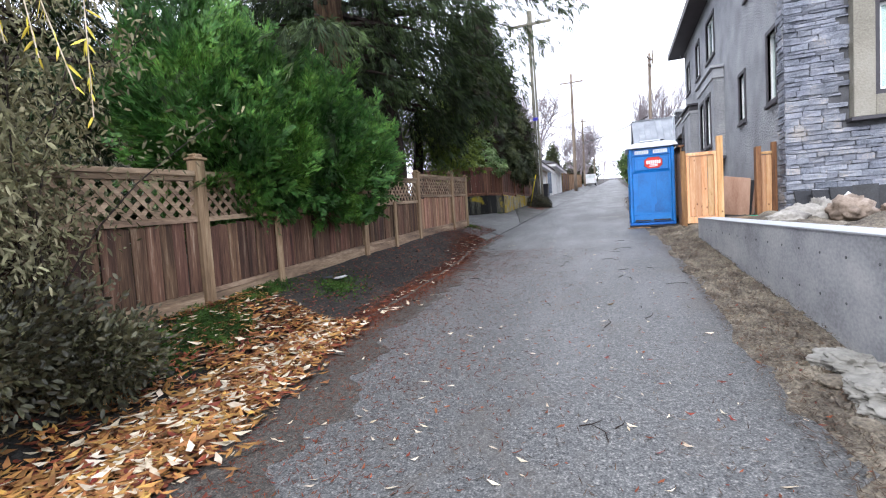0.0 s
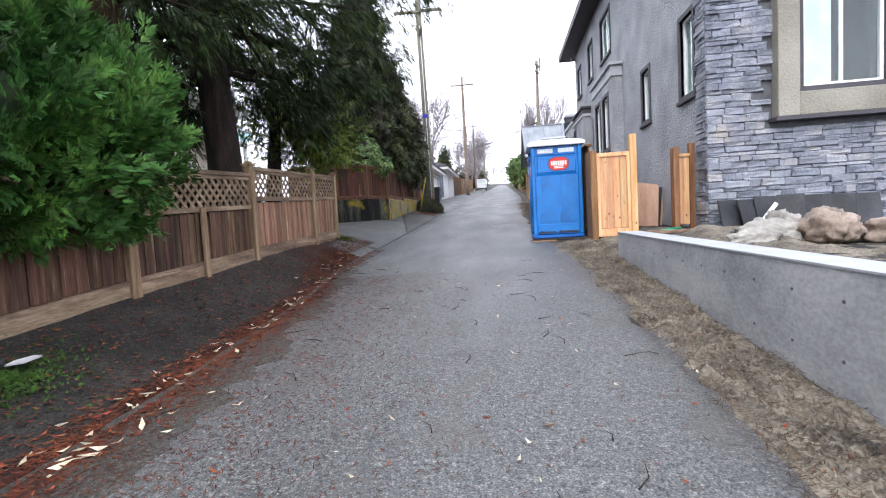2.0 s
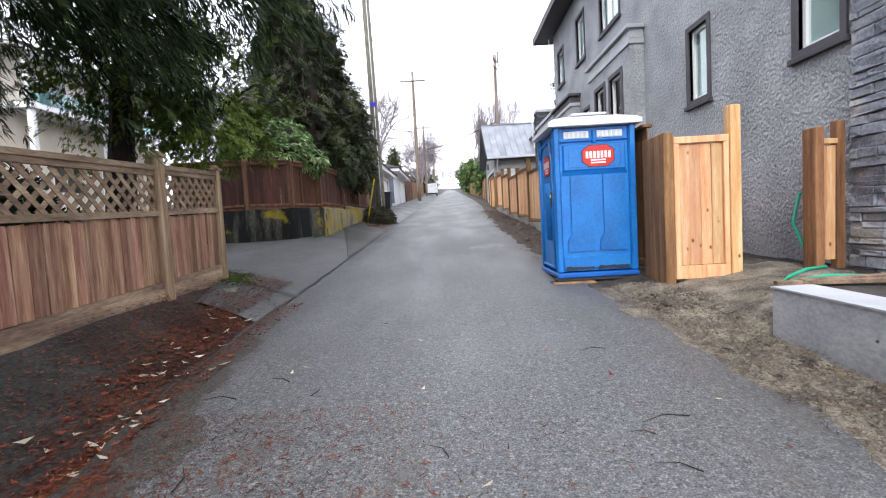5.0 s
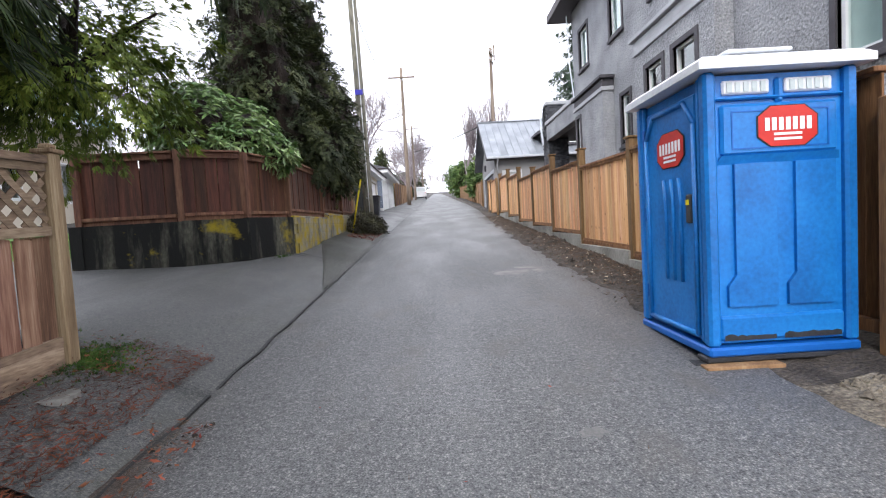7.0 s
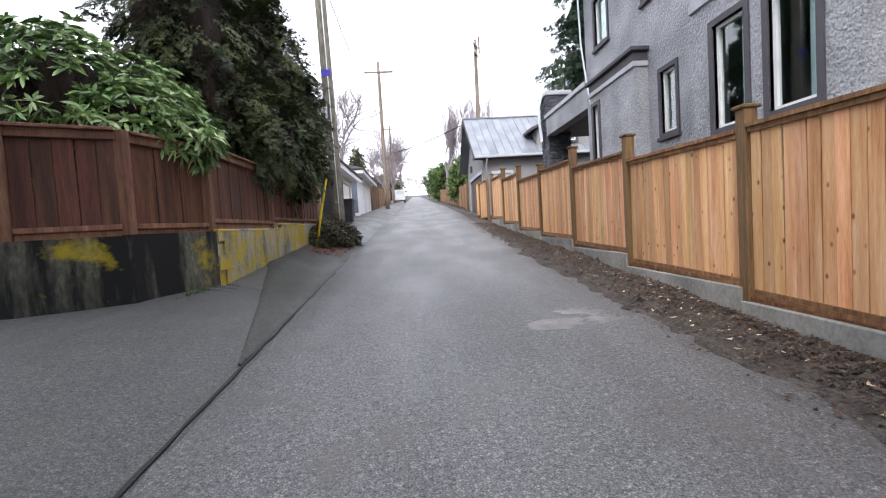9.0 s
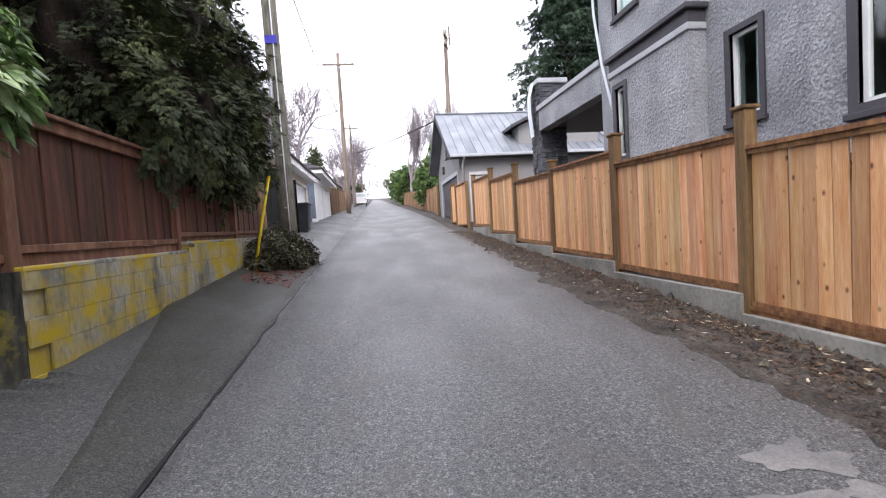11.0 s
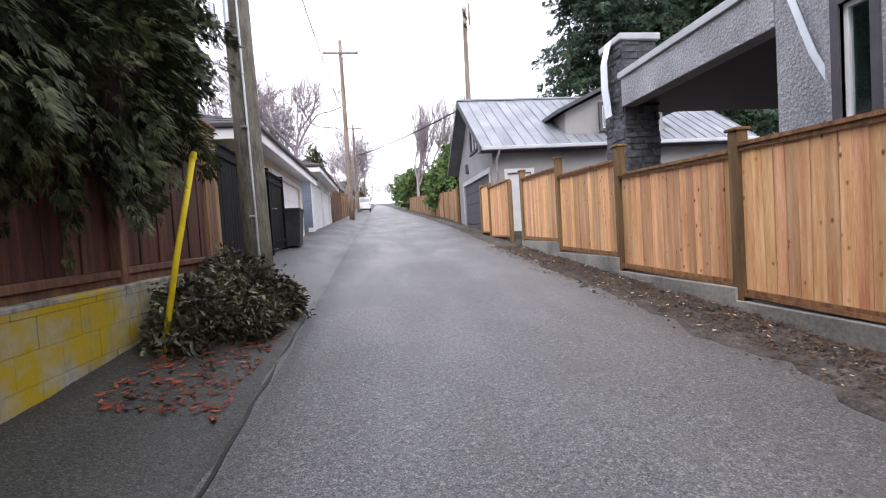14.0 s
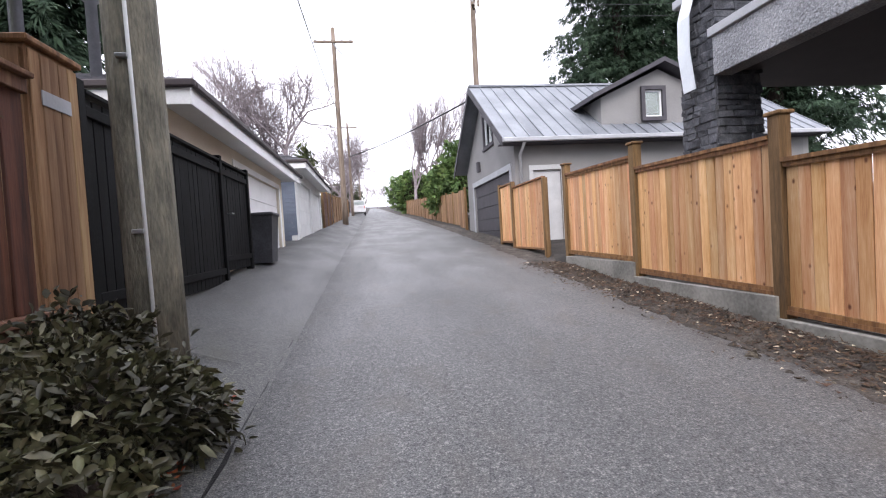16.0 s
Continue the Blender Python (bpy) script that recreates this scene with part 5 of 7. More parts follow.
    under("roof_ridge", Mesh().box(x0 + 0.3, y0 + 0.2, zr + 0.186, x1 - 0.3, y1 - 0.2, zr + 0.215, 0.012), white_plastic, t)
    under("vent_stack", Mesh().tube([(x1 - 0.2, y1 - 0.2, zr), (x1 - 0.2, y1 - 0.2, zr + 0.3)], 0.05, 10), rubber_black, t)
    # round-cornered red signs with pale bars
    def sign(P):
        m = Mesh()
        o8 = [(-0.21, -0.07), (-0.12, -0.14), (0.12, -0.14), (0.21, -0.07), (0.21, 0.07), (0.12, 0.14), (-0.12, 0.14), (-0.21, 0.07)]
        a = [P(u * 1.05, v * 1.05, 0) for u, v in o8]
        m.poly(a)
        b = [P(u * 1.05, v * 1.05, 0.003) for u, v in o8]
        m.poly(b)
        s = under("sign", m, rubber_black, t, "red eight-sided company sign with pale bars")
        m = Mesh()
        m.poly([P(u, v, 0.006) for u, v in o8])
        under("sign_face", m, sign_red, s)
        bars = [(-0.165 + k * 0.05, -0.03, 0.034, 0.09) for k in range(7)] + [(-0.1, v, 0.2, 0.018) for v in (-0.065, -0.1)]
        for u, v, w, h in bars:
            m = Mesh()
            m.quad(P(u, v, 0.009), P(u + w, v, 0.009), P(u + w, v + h, 0.009), P(u, v + h, 0.009))
            under("sign_bar", m, sign_white, s)
    sign(lambda u, v, d_: (0.97 + u, y0 + 0.019 - d_, 2.58 + v))
    sign(lambda u, v, d_: (x0 + 0.017 - d_, 13.9 - u, 2.52 + v))
    p = Mesh().box(0.3, 13.3, 0.862, 0.86, 13.4, 0.895, 0.005)
    tagged(part("plank", p, far_wood), "short pale plank lying by the skids", "plank")


portable_toilet()


# ---------------------------------------------------------------- utility poles and wires
def utility_pole(x, y, z0, z1, r0, r1, arms, material, label, lean=(0, 0)):
    p = thing("utility_pole", x, y, z0, label, "utility pole")
    pts = [(x + lean[0] * s, y + lean[1] * s, z0 - 0.3 + (z1 - z0 + 0.3) * s) for s in np.linspace(0, 1, 9)]
    under("pole", Mesh().tube(pts, list(np.linspace(r0, r1, 9)), 14), material, p, smooth=True)
    for az, half, rot in arms:
        c = Vector((x + lean[0] * (az - z0) / (z1 - z0), y + lean[1] * (az - z0) / (z1 - z0), az))
        m = Mesh().box(-half, -0.06, -0.07, half, 0.06, 0.07, 0.01)
        a = under("crossarm", m, material, p)
        a.matrix_basis = Matrix.Translation(c + Vector((0, -r1 - 0.06, 0))) @ Matrix.Rotation(radians(rot), 4, "Z")
        for s in (-0.9, -0.45, 0.45, 0.9):
            i = under("insulator", Mesh().tube([(0, 0, 0.07), (0, 0, 0.13), (0, 0, 0.2)], [0.03, 0.05, 0.025], 8), trim_grey, p)
            i.matrix_basis = a.matrix_basis @ Matrix.Translation((half * s, 0, 0))
    return p


near_pole = utility_pole(-4.03, 27.12, 2.1, 13.0, 0.185, 0.15, [(12.2, 1.2, 0)], pole_wood, "weathered grey-green wooden utility pole with a white conduit", (-0.15, 0))
cd = Mesh().tube([(-4.03 - 0.15 * (z - 2.1) / 10.9 + 0.05, 27.12 - 0.193 + 0.003 * (z - 2), z) for z in (2.0, 4.5, 7.0, 11.5)], 0.014, 8)
under("conduit", cd, vinyl, near_pole, "white conduit strapped to the pole", True)
for z in (3.1, 4.3, 5.5):
    under("strap", Mesh().box(-4.06 - 0.014 * (z - 2.1), 26.9, z, -3.98 - 0.014 * (z - 2.1), 26.945, z + 0.03, 0.004), galv, near_pole)
under("marker_plate", Mesh().box(-4.23, 26.925, 6.82, -3.96, 26.96, 7.0, 0.004), mat("blue_violet_plate", ["3a35a8", "4a48c0"], 0.5), near_pole, "blue-violet marker plate")
tr = Mesh()
for dx, dz in ((0.0, 0.0), (0.18, 0.1)):
    tr.tube([(-4.35 + dx, 26.95, 5.5 + dz), (-4.35 + dx, 26.95, 5.95 + dz)], 0.045, 8)
under("bracket_pipe", tr, galv, near_pole, "grey bracket pipes")

far_a = utility_pole(-4.2, 55.5, base_z(55.5) + 0.3, 17.3, 0.2, 0.13, [(16.3, 1.3, 0)], pole_far, "tall brown wooden utility pole with a crossarm")
under("transformer_arm", Mesh().tube([(-4.2, 55.4, 16.2), (-3.7, 55.4, 15.5), (-3.6, 55.4, 15.2)], 0.05, 6), galv, far_a)
under("insulator_string", Mesh().tube([(-4.9, 55.4, 16.2), (-4.9, 55.4, 14.6)], 0.04, 6), galv, far_a)
far_b = utility_pole(3.2, 46.6, base_z(46.6) + 0.1, 15.4, 0.18, 0.12, [(14.9, 0.55, 70), (14.3, 0.5, 70)], pole_far, "slim leaning wooden utility pole with short arms", (0.15, 0))
under("twin_top", Mesh().tube([(3.6, 46.5, 14.4), (3.6, 46.5, 15.6)], 0.06, 8), pole_far, far_b)
utility_pole(-4.6, 80, base_z(80) + 0.3, 17.0, 0.18, 0.12, [(16.4, 1.1, 0)], pole_far, "distant wooden utility pole with a crossarm")
utility_pole(-4.4, 118, base_z(118) + 0.3, 19.0, 0.18, 0.12, [(18.4, 1.1, 0)], pole_far, "distant wooden utility pole with a crossarm")


def wire(p, q, sag, r, label="black overhead cable along the lane"):
    p, q = Vector(p), Vector(q)
    pts = []
    for s in np.linspace(0, 1, 17):
        v = p.lerp(q, s)
        v.z -= sag * 4 * s * (1 - s)
        pts.append(v)
    tagged(part("overhead_wire", Mesh().tube(pts, r, 5), rubber_black, None, "", True), label, "wire")


wire((-4.3, 26.9, 10.6), (-4.2, 55.4, 11.6), 0.5, 0.022)
for dx in (-1.1, -0.5, 0.5, 1.1):
    wire((-4.4 + dx, 26.8, 12.4), (-4.2 + dx, 55.4, 16.5), 0.6, 0.007, "thin black overhead power line")
    wire((-4.2 + dx, 55.4, 16.5), (-4.6 + dx * 0.8, 80, 16.6), 0.4, 0.008, "thin black overhead power line")
wire((-4.6, 80, 13.0), (3.2, 46.6, 9.9), 0.3, 0.05, "thick black overhead cable across the lane")
wire((3.3, 46.6, 14.9), (26, 40, 13.5), 1.0, 0.012, "thin black overhead power line")
wire((3.3, 46.6, 14.3), (26, 39, 12.6), 1.0, 0.012, "thin black overhead power line")
wire((3.0, 46.6, 14.6), (-4.2, 55.4, 15.0), 0.4, 0.01, "thin black overhead power line")


# ---------------------------------------------------------------- gate, garages and bin on the far side
def black_gate():
    g = thing("gate", -4.7, 30, 2.4, "black painted board gate with steel posts", "gate")
    for y in (27.55, 30.95, 32.45):
        under("post", Mesh().box(-4.78, y - 0.05, 2.1, -4.66, y + 0.05, 4.38, 0.008), black_paint, g)
    rng = np.random.default_rng(41)
    for a, b in ((27.61, 30.89), (31.01, 32.39)):
        gz = ground_z(-4.7, (a + b) / 2)
        n = round((b - a) / 0.14)
        w = (b - a) / n
        datas = board_kinds(w - 0.005, 4.28 - gz - 0.12, 0.02, black_paint, rng)
        for k in range(n):
            piece("board", datas[k % 5], Matrix.Translation((-4.71, a + (k + 0.5) * w, gz + 0.1)) @ Matrix.Rotation(radians(90), 4, "Z"), g)
        for z in (gz + 0.25, 4.1):
            under("rail", Mesh().box(-4.698, a, z, -4.67, b, z + 0.09, 0.005), black_paint, g)
        under("top_rail", Mesh().box(-4.75, a, 4.281, -4.66, b, 4.32, 0.005), black_paint, g)
    under("handle", Mesh().tube([(-4.66, 31.1, 3.5), (-4.6, 31.1, 3.5), (-4.6, 31.2, 3.5)], 0.012, 6), galv, g, "steel gate handle")
    side = Mesh().box(-6.6, 27.5, 2.2, -4.79, 27.54, 4.3, 0.005)
    under("side_panel", side, black_paint, g)


black_gate()


def lane_garage(x0, y0, y1, zf, ez, doors, wall_m, door_m, siding, rz, label):
    g = thing("garage", x0, (y0 + y1) / 2, zf, label, "garage")
    holes = [(a, b, zf - 0.3, c) for a, b, c in doors]
    under("wall", wall_mesh("x", x0, -0.2, y0, y1, zf - 0.4, ez, holes), wall_m, g)
    under("wall", wall_mesh("y", y0, 0.2, x0 - 7, x0 - 0.2, zf - 0.4, ez), siding, g)
    under("wall", wall_mesh("y", y1 - 0.2, 0.2, x0 - 7, x0 - 0.2, zf - 0.4, ez), siding, g)
    if siding is siding_blue:
        for k in range(int((ez - zf + 0.2) / 0.14)):
            z = zf - 0.2 + k * 0.14
            m = Mesh().hexa([(x0 - 3, y0 - 0.022, z), (x0, y0 - 0.022, z), (x0, y0 - 0.002, z), (x0 - 3, y0 - 0.002, z), (x0 - 3, y0 - 0.008, z + 0.138), (x0, y0 - 0.008, z + 0.138), (x0, y0 - 0.002, z + 0.138), (x0 - 3, y0 - 0.002, z + 0.138)])
            under("siding_board", m, siding_blue, g)
    for a, b, c in doors:
        d = under("garage_door", Mesh().box(x0 - 0.12, a, zf - 0.3, x0 - 0.08, b, c), door_m, g, "white sectional garage door")
        n = 4
        h = (c - zf + 0.3) / n
        for k in range(n):
            under("door_section", Mesh().box(x0 - 0.079, a + 0.01, zf - 0.29 + k * h, x0 - 0.06, b - 0.01, zf - 0.3 + (k + 1) * h - 0.01, 0.006), door_m, d)
        tm = Mesh()
        tm.box(x0 + 0.001, a - 0.12, zf - 0.3, x0 + 0.025, a, c + 0.12, 0.004); tm.box(x0 + 0.001, b, zf - 0.3, x0 + 0.025, b + 0.12, c + 0.12, 0.004); tm.box(x0 + 0.001, a, c, x0 + 0.025, b, c + 0.12, 0.004)
        under("door_trim", tm, white_paint, g)
    ox, oy = x0 + 0.45, 0.5
    under("soffit", Mesh().box(x0 - 7.4, y0 - oy, ez, ox, y1 + oy, ez + 0.04), white_paint, g, "white soffit")
    fm = Mesh()
    fm.box(ox, y0 - oy, ez - 0.12, ox + 0.03, y1 + oy, ez + 0.12, 0.005); fm.box(x0 - 7.4, y0 - oy - 0.03, ez - 0.12, ox + 0.03, y0 - oy, ez + 0.12, 0.005)
    under("fascia", fm, white_paint, g, "white fascia")
    gm = Mesh()
    gm.box(ox + 0.031, y0 - oy, ez + 0.07, ox + 0.1, y1 + oy, ez + 0.17, 0.02); gm.box(x0 - 7.4, y0 - oy - 0.1, ez + 0.07, ox + 0.1, y0 - oy - 0.031, ez + 0.17, 0.02)
    under("gutter", gm, eave_dark, g, "dark gutter")
    # hip roof in shingle courses
    r = Mesh()
    X0, X1, Y0, Y1 = x0 - 7.4, ox + 0.05, y0 - oy - 0.05, y1 + oy + 0.05
    n = 14
    half = min(X1 - X0, Y1 - Y0) / 2
    for k in range(n):
        i0, i1 = half * k / n, half * (k + 1) / n
        z0_, z1_ = ez + 0.16 + (rz - ez - 0.16) * k / n + 0.02, ez + 0.16 + (rz - ez - 0.16) * (k + 1) / n
        A = [(X0 + i0, Y0 + i0, z0_), (X1 - i0, Y0 + i0, z0_), (X1 - i0, Y1 - i0, z0_), (X0 + i0, Y1 - i0, z0_)]
        B = [(X0 + i1, Y0 + i1, z1_), (X1 - i1, Y0 + i1, z1_), (X1 - i1, Y1 - i1, z1_), (X0 + i1, Y1 - i1, z1_)]
        C = [(p[0], p[1], z0_ - 0.02) for p in A]
        for s in range(4):
            q = (s + 1) % 4
            r.quad(A[s], A[q], B[q], B[s])
            r.quad(C[s], C[q], A[q], A[s])
    under("roof", r, shingle, g, "dark grey shingle hip roof")
    return g


ga = lane_garage(-4.95, 29.9, 37.3, 2.75, 4.82, [(32.7, 36.8, 4.5)], cream, white_paint, cream, 6.5, "cream stucco garage with white door and dark shingle hip roof")
for x, y, t in ((-6.4, 29.6, 6.6), (-6.0, 30.4, 6.7)):
    fl = under("flue", Mesh().tube([(x, y, 4.9), (x, y, t - 0.3), (x, y, t - 0.3), (x, y, t)], [0.07, 0.07, 0.1, 0.1], 12), galv, ga, "galvanised flue pipe", True)
lane_garage(-4.95, 39.7, 47.5, 3.45, 5.55, [(40.3, 43.6, 5.2), (44.2, 47.2, 5.2)], white_paint, white_paint, siding_blue, 7.2, "white and blue-grey sided garage with white doors")


def wheelie_bin():
    b = thing("garbage_bin", -4.64, 33.15, 2.7, "black plastic wheeled garbage bin beside the gate", "bin")
    x, y = -4.64, 33.15
    z = ground_z(x, y)
    m = Mesh().hexa([(x - 0.22, y - 0.25, z + 0.04), (x + 0.22, y - 0.25, z + 0.04), (x + 0.22, y + 0.25, z + 0.04), (x - 0.22, y + 0.25, z + 0.04),
                     (x - 0.28, y - 0.31, z + 0.95), (x + 0.28, y - 0.31, z + 0.95), (x + 0.28, y + 0.31, z + 0.95), (x - 0.28, y + 0.31, z + 0.95)])
    under("body", m, rubber_black, b)
    under("lid", Mesh().box(x - 0.31, y - 0.34, z + 0.951, x + 0.31, y + 0.34, z + 1.03, 0.03), rubber_black, b)
    for s in (-1, 1):
        under("wheel", Mesh().tube([(x - 0.24, y + s * 0.2 - 0.03, z + 0.11), (x - 0.24, y + s * 0.2 + 0.03, z + 0.11)], 0.11, 12), rubber_black, b)


wheelie_bin()

bz = ground_z(-4.3, 24.9)
bo = thing("marker_post", -4.22, 24.6, bz, "leaning yellow painted steel marker pole", "pole")
under("pole", Mesh().tube([(-4.21, 24.47, bz - 0.1), (-4.04, 24.5, 2.7), (-3.87, 24.54, 3.5)], 0.025, 10), yellow_paint, bo, smooth=True)
under("cap", Mesh().tube([(-3.87, 24.54, 3.49), (-3.855, 24.543, 3.55)], [0.032, 0.022], 10), yellow_paint, bo)


# ---------------------------------------------------------------- building yard behind the low wall
def sack(x, y, z, l, w, h, rot, material, label, seed):
    rng = np.random.default_rng(seed)
    bm = bmesh.new()
    bmesh.ops.create_icosphere(bm, subdivisions=4, radius=1)
    for v in bm.verts:
        n = noise.noise(Vector((v.co.x * 2 + seed, v.co.y * 2, v.co.z * 2)))
        k = noise.noise(Vector((v.co.x * 6 + seed, v.co.y * 6, v.co.z * 6)))
        f = noise.noise(Vector((v.co.x * 3 + seed, v.co.y * 14, v.co.z * 14)))
        c = v.co * (1 + 0.34 * n + 0.2 * k + 0.07 * f)
        v.co = Vector((c.x * l / 2, c.y * w / 2, max(c.z, -0.55) * h / 1.6))
    me = bpy.data.meshes.new("sack")
    bm.to_mesh(me)
    bm.free()
    me.materials.append(material)
    me.polygons.foreach_set("use_smooth", [True] * len(me.polygons))
    ob = new("sack", me)
    ob.matrix_world = pose(x, y, z + 0.34 * h, 0, 0, rot)
    tagged(ob, label, "sack", "sacks in the yard")


for i, (x, y, l, w, h, r, mm, lb) in enumerate([
        (2.9, 9.2, 0.6, 0.35, 0.2, 20, bag_white, "white woven sack lying on the dirt"), (3.2, 9.5, 0.65, 0.42, 0.27, -30, bag_white, "white woven sack lying on the dirt"),
        (3.7, 9.3, 0.75, 0.55, 0.36, 60, bag_tan, "tan sack slumped on the dirt"), (4.4, 9.2, 0.9, 0.5, 0.3, 10, bag_tan, "tan sack slumped on the dirt"),
        (3.55, 9.9, 0.5, 0.35, 0.36, 80, bag_white, "white woven sack propped on others"), (4.9, 9.2, 0.9, 0.6, 0.4, -20, bag_tan, "tan sack slumped on the dirt"),
        (4.2, 7.6, 0.9, 0.6, 0.35, 45, bag_tan, "tan sack slumped on the dirt"), (5.3, 8.3, 0.9, 0.6, 0.35, 5, bag_white, "white woven sack lying on the dirt")]):
    sack(x - 0.5, y - 0.95, ground_z(x - 0.5, y - 0.95), l, w, h, r, mm, lb, i + 3)

mound = sheet(list(np.arange(1.98, 6.6, 0.07)), list(np.arange(5.5, 10.9, 0.07)),
              lambda x, y: ground_z(x, y) - 0.03 + 0.22 * max(0.0, noise.noise(Vector((x * 0.9, y * 0.8, 21))) + 0.12) * min(1.0, (x - 1.98) / 0.5, (10.9 - y) / 0.5, (y - 5.4) / 0.5)
              + 0.05 * noise.noise(Vector((x * 5, y * 5, 22))) + 0.025 * noise.noise(Vector((x * 15, y * 15, 23))))
structure("dirt_mound", mound, sand, "low mounds of loose tan dirt behind the retaining wall", "dirt", True)
rng = np.random.default_rng(51)
for k in range(8):
    x = 3.75 + k * 0.3 + rng.normal(0, 0.03)
    m = Mesh().box(-0.2, -0.02, 0, 0.2, 0.02, 0.55 + rng.uniform(-0.04, 0.05), 0.01)
    ob = part("rubber_mat", m, rubber_black)
    ob.matrix_world = pose(x, 11.62 - 0.05 * (k % 2), ground_z(x, 11.6) + 0.0, -14 + rng.normal(0, 3), 0, rng.normal(0, 14))
    tagged(ob, "dark grey panel leaning against the stone wall", "panel", "dark panels along the stone wall")
ob = part("trim_strip", Mesh().box(-0.035, -0.006, 0, 0.035, 0.006, 0.58, 0.002), white_paint)
ob.matrix_world = pose(3.99, 11.36, ground_z(4.0, 11.36), -12, 42, 0)
tagged(ob, "white strip of trim leaning on dark panels", "trim strip")
for k, (dy, mm, lb) in enumerate(((0, ply, "sheet of pinkish plywood leaning on the wall"), (0.12, rubber_black, "dark sheet leaning on the wall"), (0.22, ply, "plywood offcut leaning on the wall"))):
    ob = part("plywood_sheet", Mesh().box(-0.32 + 0.04 * k, -0.01, 0, 0.32 - 0.05 * k, 0.01, 1.05 - 0.05 * k, 0.003), mm)
    ob.matrix_world = pose(2.95 + 0.12 * k, 14.1 + dy, ground_z(3.0, 14.1), -14, 9 + 3 * k, 8)
    tagged(ob, lb, "plywood sheet", "sheets leaning by the house")
hp = [(3.44, 13.0, 1.95), (3.3, 12.95, 1.9), (3.15, 12.85, 1.55), (3.12, 12.6, 1.2)]
hp += [(3.1 - 0.28 * k + 0.06 * math.sin(k * 2.1), 12.3 - 0.13 * k + 0.1 * math.sin(k * 1.7), ground_z(3.0 - 0.28 * k, 12.3 - 0.13 * k) + 0.03) for k in range(4)]
hp += [(2.4 + 0.3 * k, 11.8 - 0.1 * k + 0.08 * math.sin(k), ground_z(2.4 + 0.3 * k, 11.8 - 0.1 * k) + 0.03) for k in range(1, 7)]
tagged(part("garden_hose", Mesh().tube(hp, 0.02, 6), hose_green, None, "", True), "green garden hose trailing over the dirt", "hose")
for k, (x, y, s) in enumerate(((1.42, 3.75, 0.2), (1.45, 3.2, 0.26), (1.4, 2.6, 0.2), (1.25, 3.5, 0.1), (1.2, 2.95, 0.08), (1.3, 4.1, 0.09))):
    bm = bmesh.new()
    bmesh.ops.create_icosphere(bm, subdivisions=5, radius=s)
    for v in bm.verts:
        v.co *= 1 + 0.45 * noise.noise(v.co * 5 + Vector((k, 0, 0))) + 0.22 * noise.noise(v.co * 14) + 0.12 * noise.noise(v.co * 34)
        v.co.z *= 0.45
    me = bpy.data.meshes.new("rubble")
    bm.to_mesh(me)
    bm.free()
    me.materials.append(concrete_kerb if k < 2 else sand)
    ob = new("rubble", me)
    ob.location = (x, y, base_z(y) + s * 0.2)
    tagged(ob, "lump of broken earth and concrete on the shoulder", "rubble", "rubble by the low wall")
for k in range(2):
    ob = part("lumber", Mesh().box(-0.9 + 0.1 * k, -0.04, 0, 0.9, 0.04, 0.04, 0.004), old_rail)
    ob.matrix_world = pose(2.9 + 0.12 * k, 11.4 + 0.16 * k, ground_z(2.9, 11.4) + 0.005 + 0.012 * k, 0, 0, -8 + 13 * (k % 3))
    tagged(ob, "loose length of lumber on the dirt", "lumber", "loose lumber by the house")

# ---------------------------------------------------------------- plants
def lump_points(rng, n, c, r, inner=0.75, rough=0.25, freq=0.9):
    """Points near the skin of a lumpy ellipsoid, with their outward directions."""
    d = rng.normal(size=(n, 3))
    d /= np.linalg.norm(d, axis=1, keepdims=True)
    f = np.array([1 + rough * noise.noise(Vector((v[0] * 2 / freq + c[0], v[1] * 2 / freq + c[1], v[2] * 2 / freq))) + rough * 0.6 * noise.noise(Vector((v[0] * 5 + c[1], v[1] * 5, v[2] * 5 + c[0]))) for v in d])
    s = rng.uniform(inner, 1.0, n) * f
    p = np.array(c) + d * np.array(r) * s[:, None]
    return p, d


# Dark solid blob: the crown's inner shade put into shape and colour.
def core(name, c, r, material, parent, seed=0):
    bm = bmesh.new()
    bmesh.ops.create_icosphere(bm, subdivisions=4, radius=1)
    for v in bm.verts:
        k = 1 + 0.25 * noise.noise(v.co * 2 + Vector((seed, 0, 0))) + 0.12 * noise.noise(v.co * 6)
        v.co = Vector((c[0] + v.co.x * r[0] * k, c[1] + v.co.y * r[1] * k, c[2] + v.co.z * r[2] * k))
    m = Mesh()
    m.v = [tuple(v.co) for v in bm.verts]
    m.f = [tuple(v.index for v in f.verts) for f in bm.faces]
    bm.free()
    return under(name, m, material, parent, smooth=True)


def crown(name, arrays, material, parent, label=""):
    vs, fs, o = [], [], 0
    for v, f in arrays:
        vs.append(v)
        fs.append(f + o)
        o += len(v)
    ob = new(name, from_np(name, np.concatenate(vs), np.concatenate(fs), material))
    ob.parent = parent
    ob.matrix_parent_inverse = Matrix.Translation(-Vector(parent.location))
    if label:
        ob["label"] = label
    return ob


UP = np.array([0, 0, 1.0])


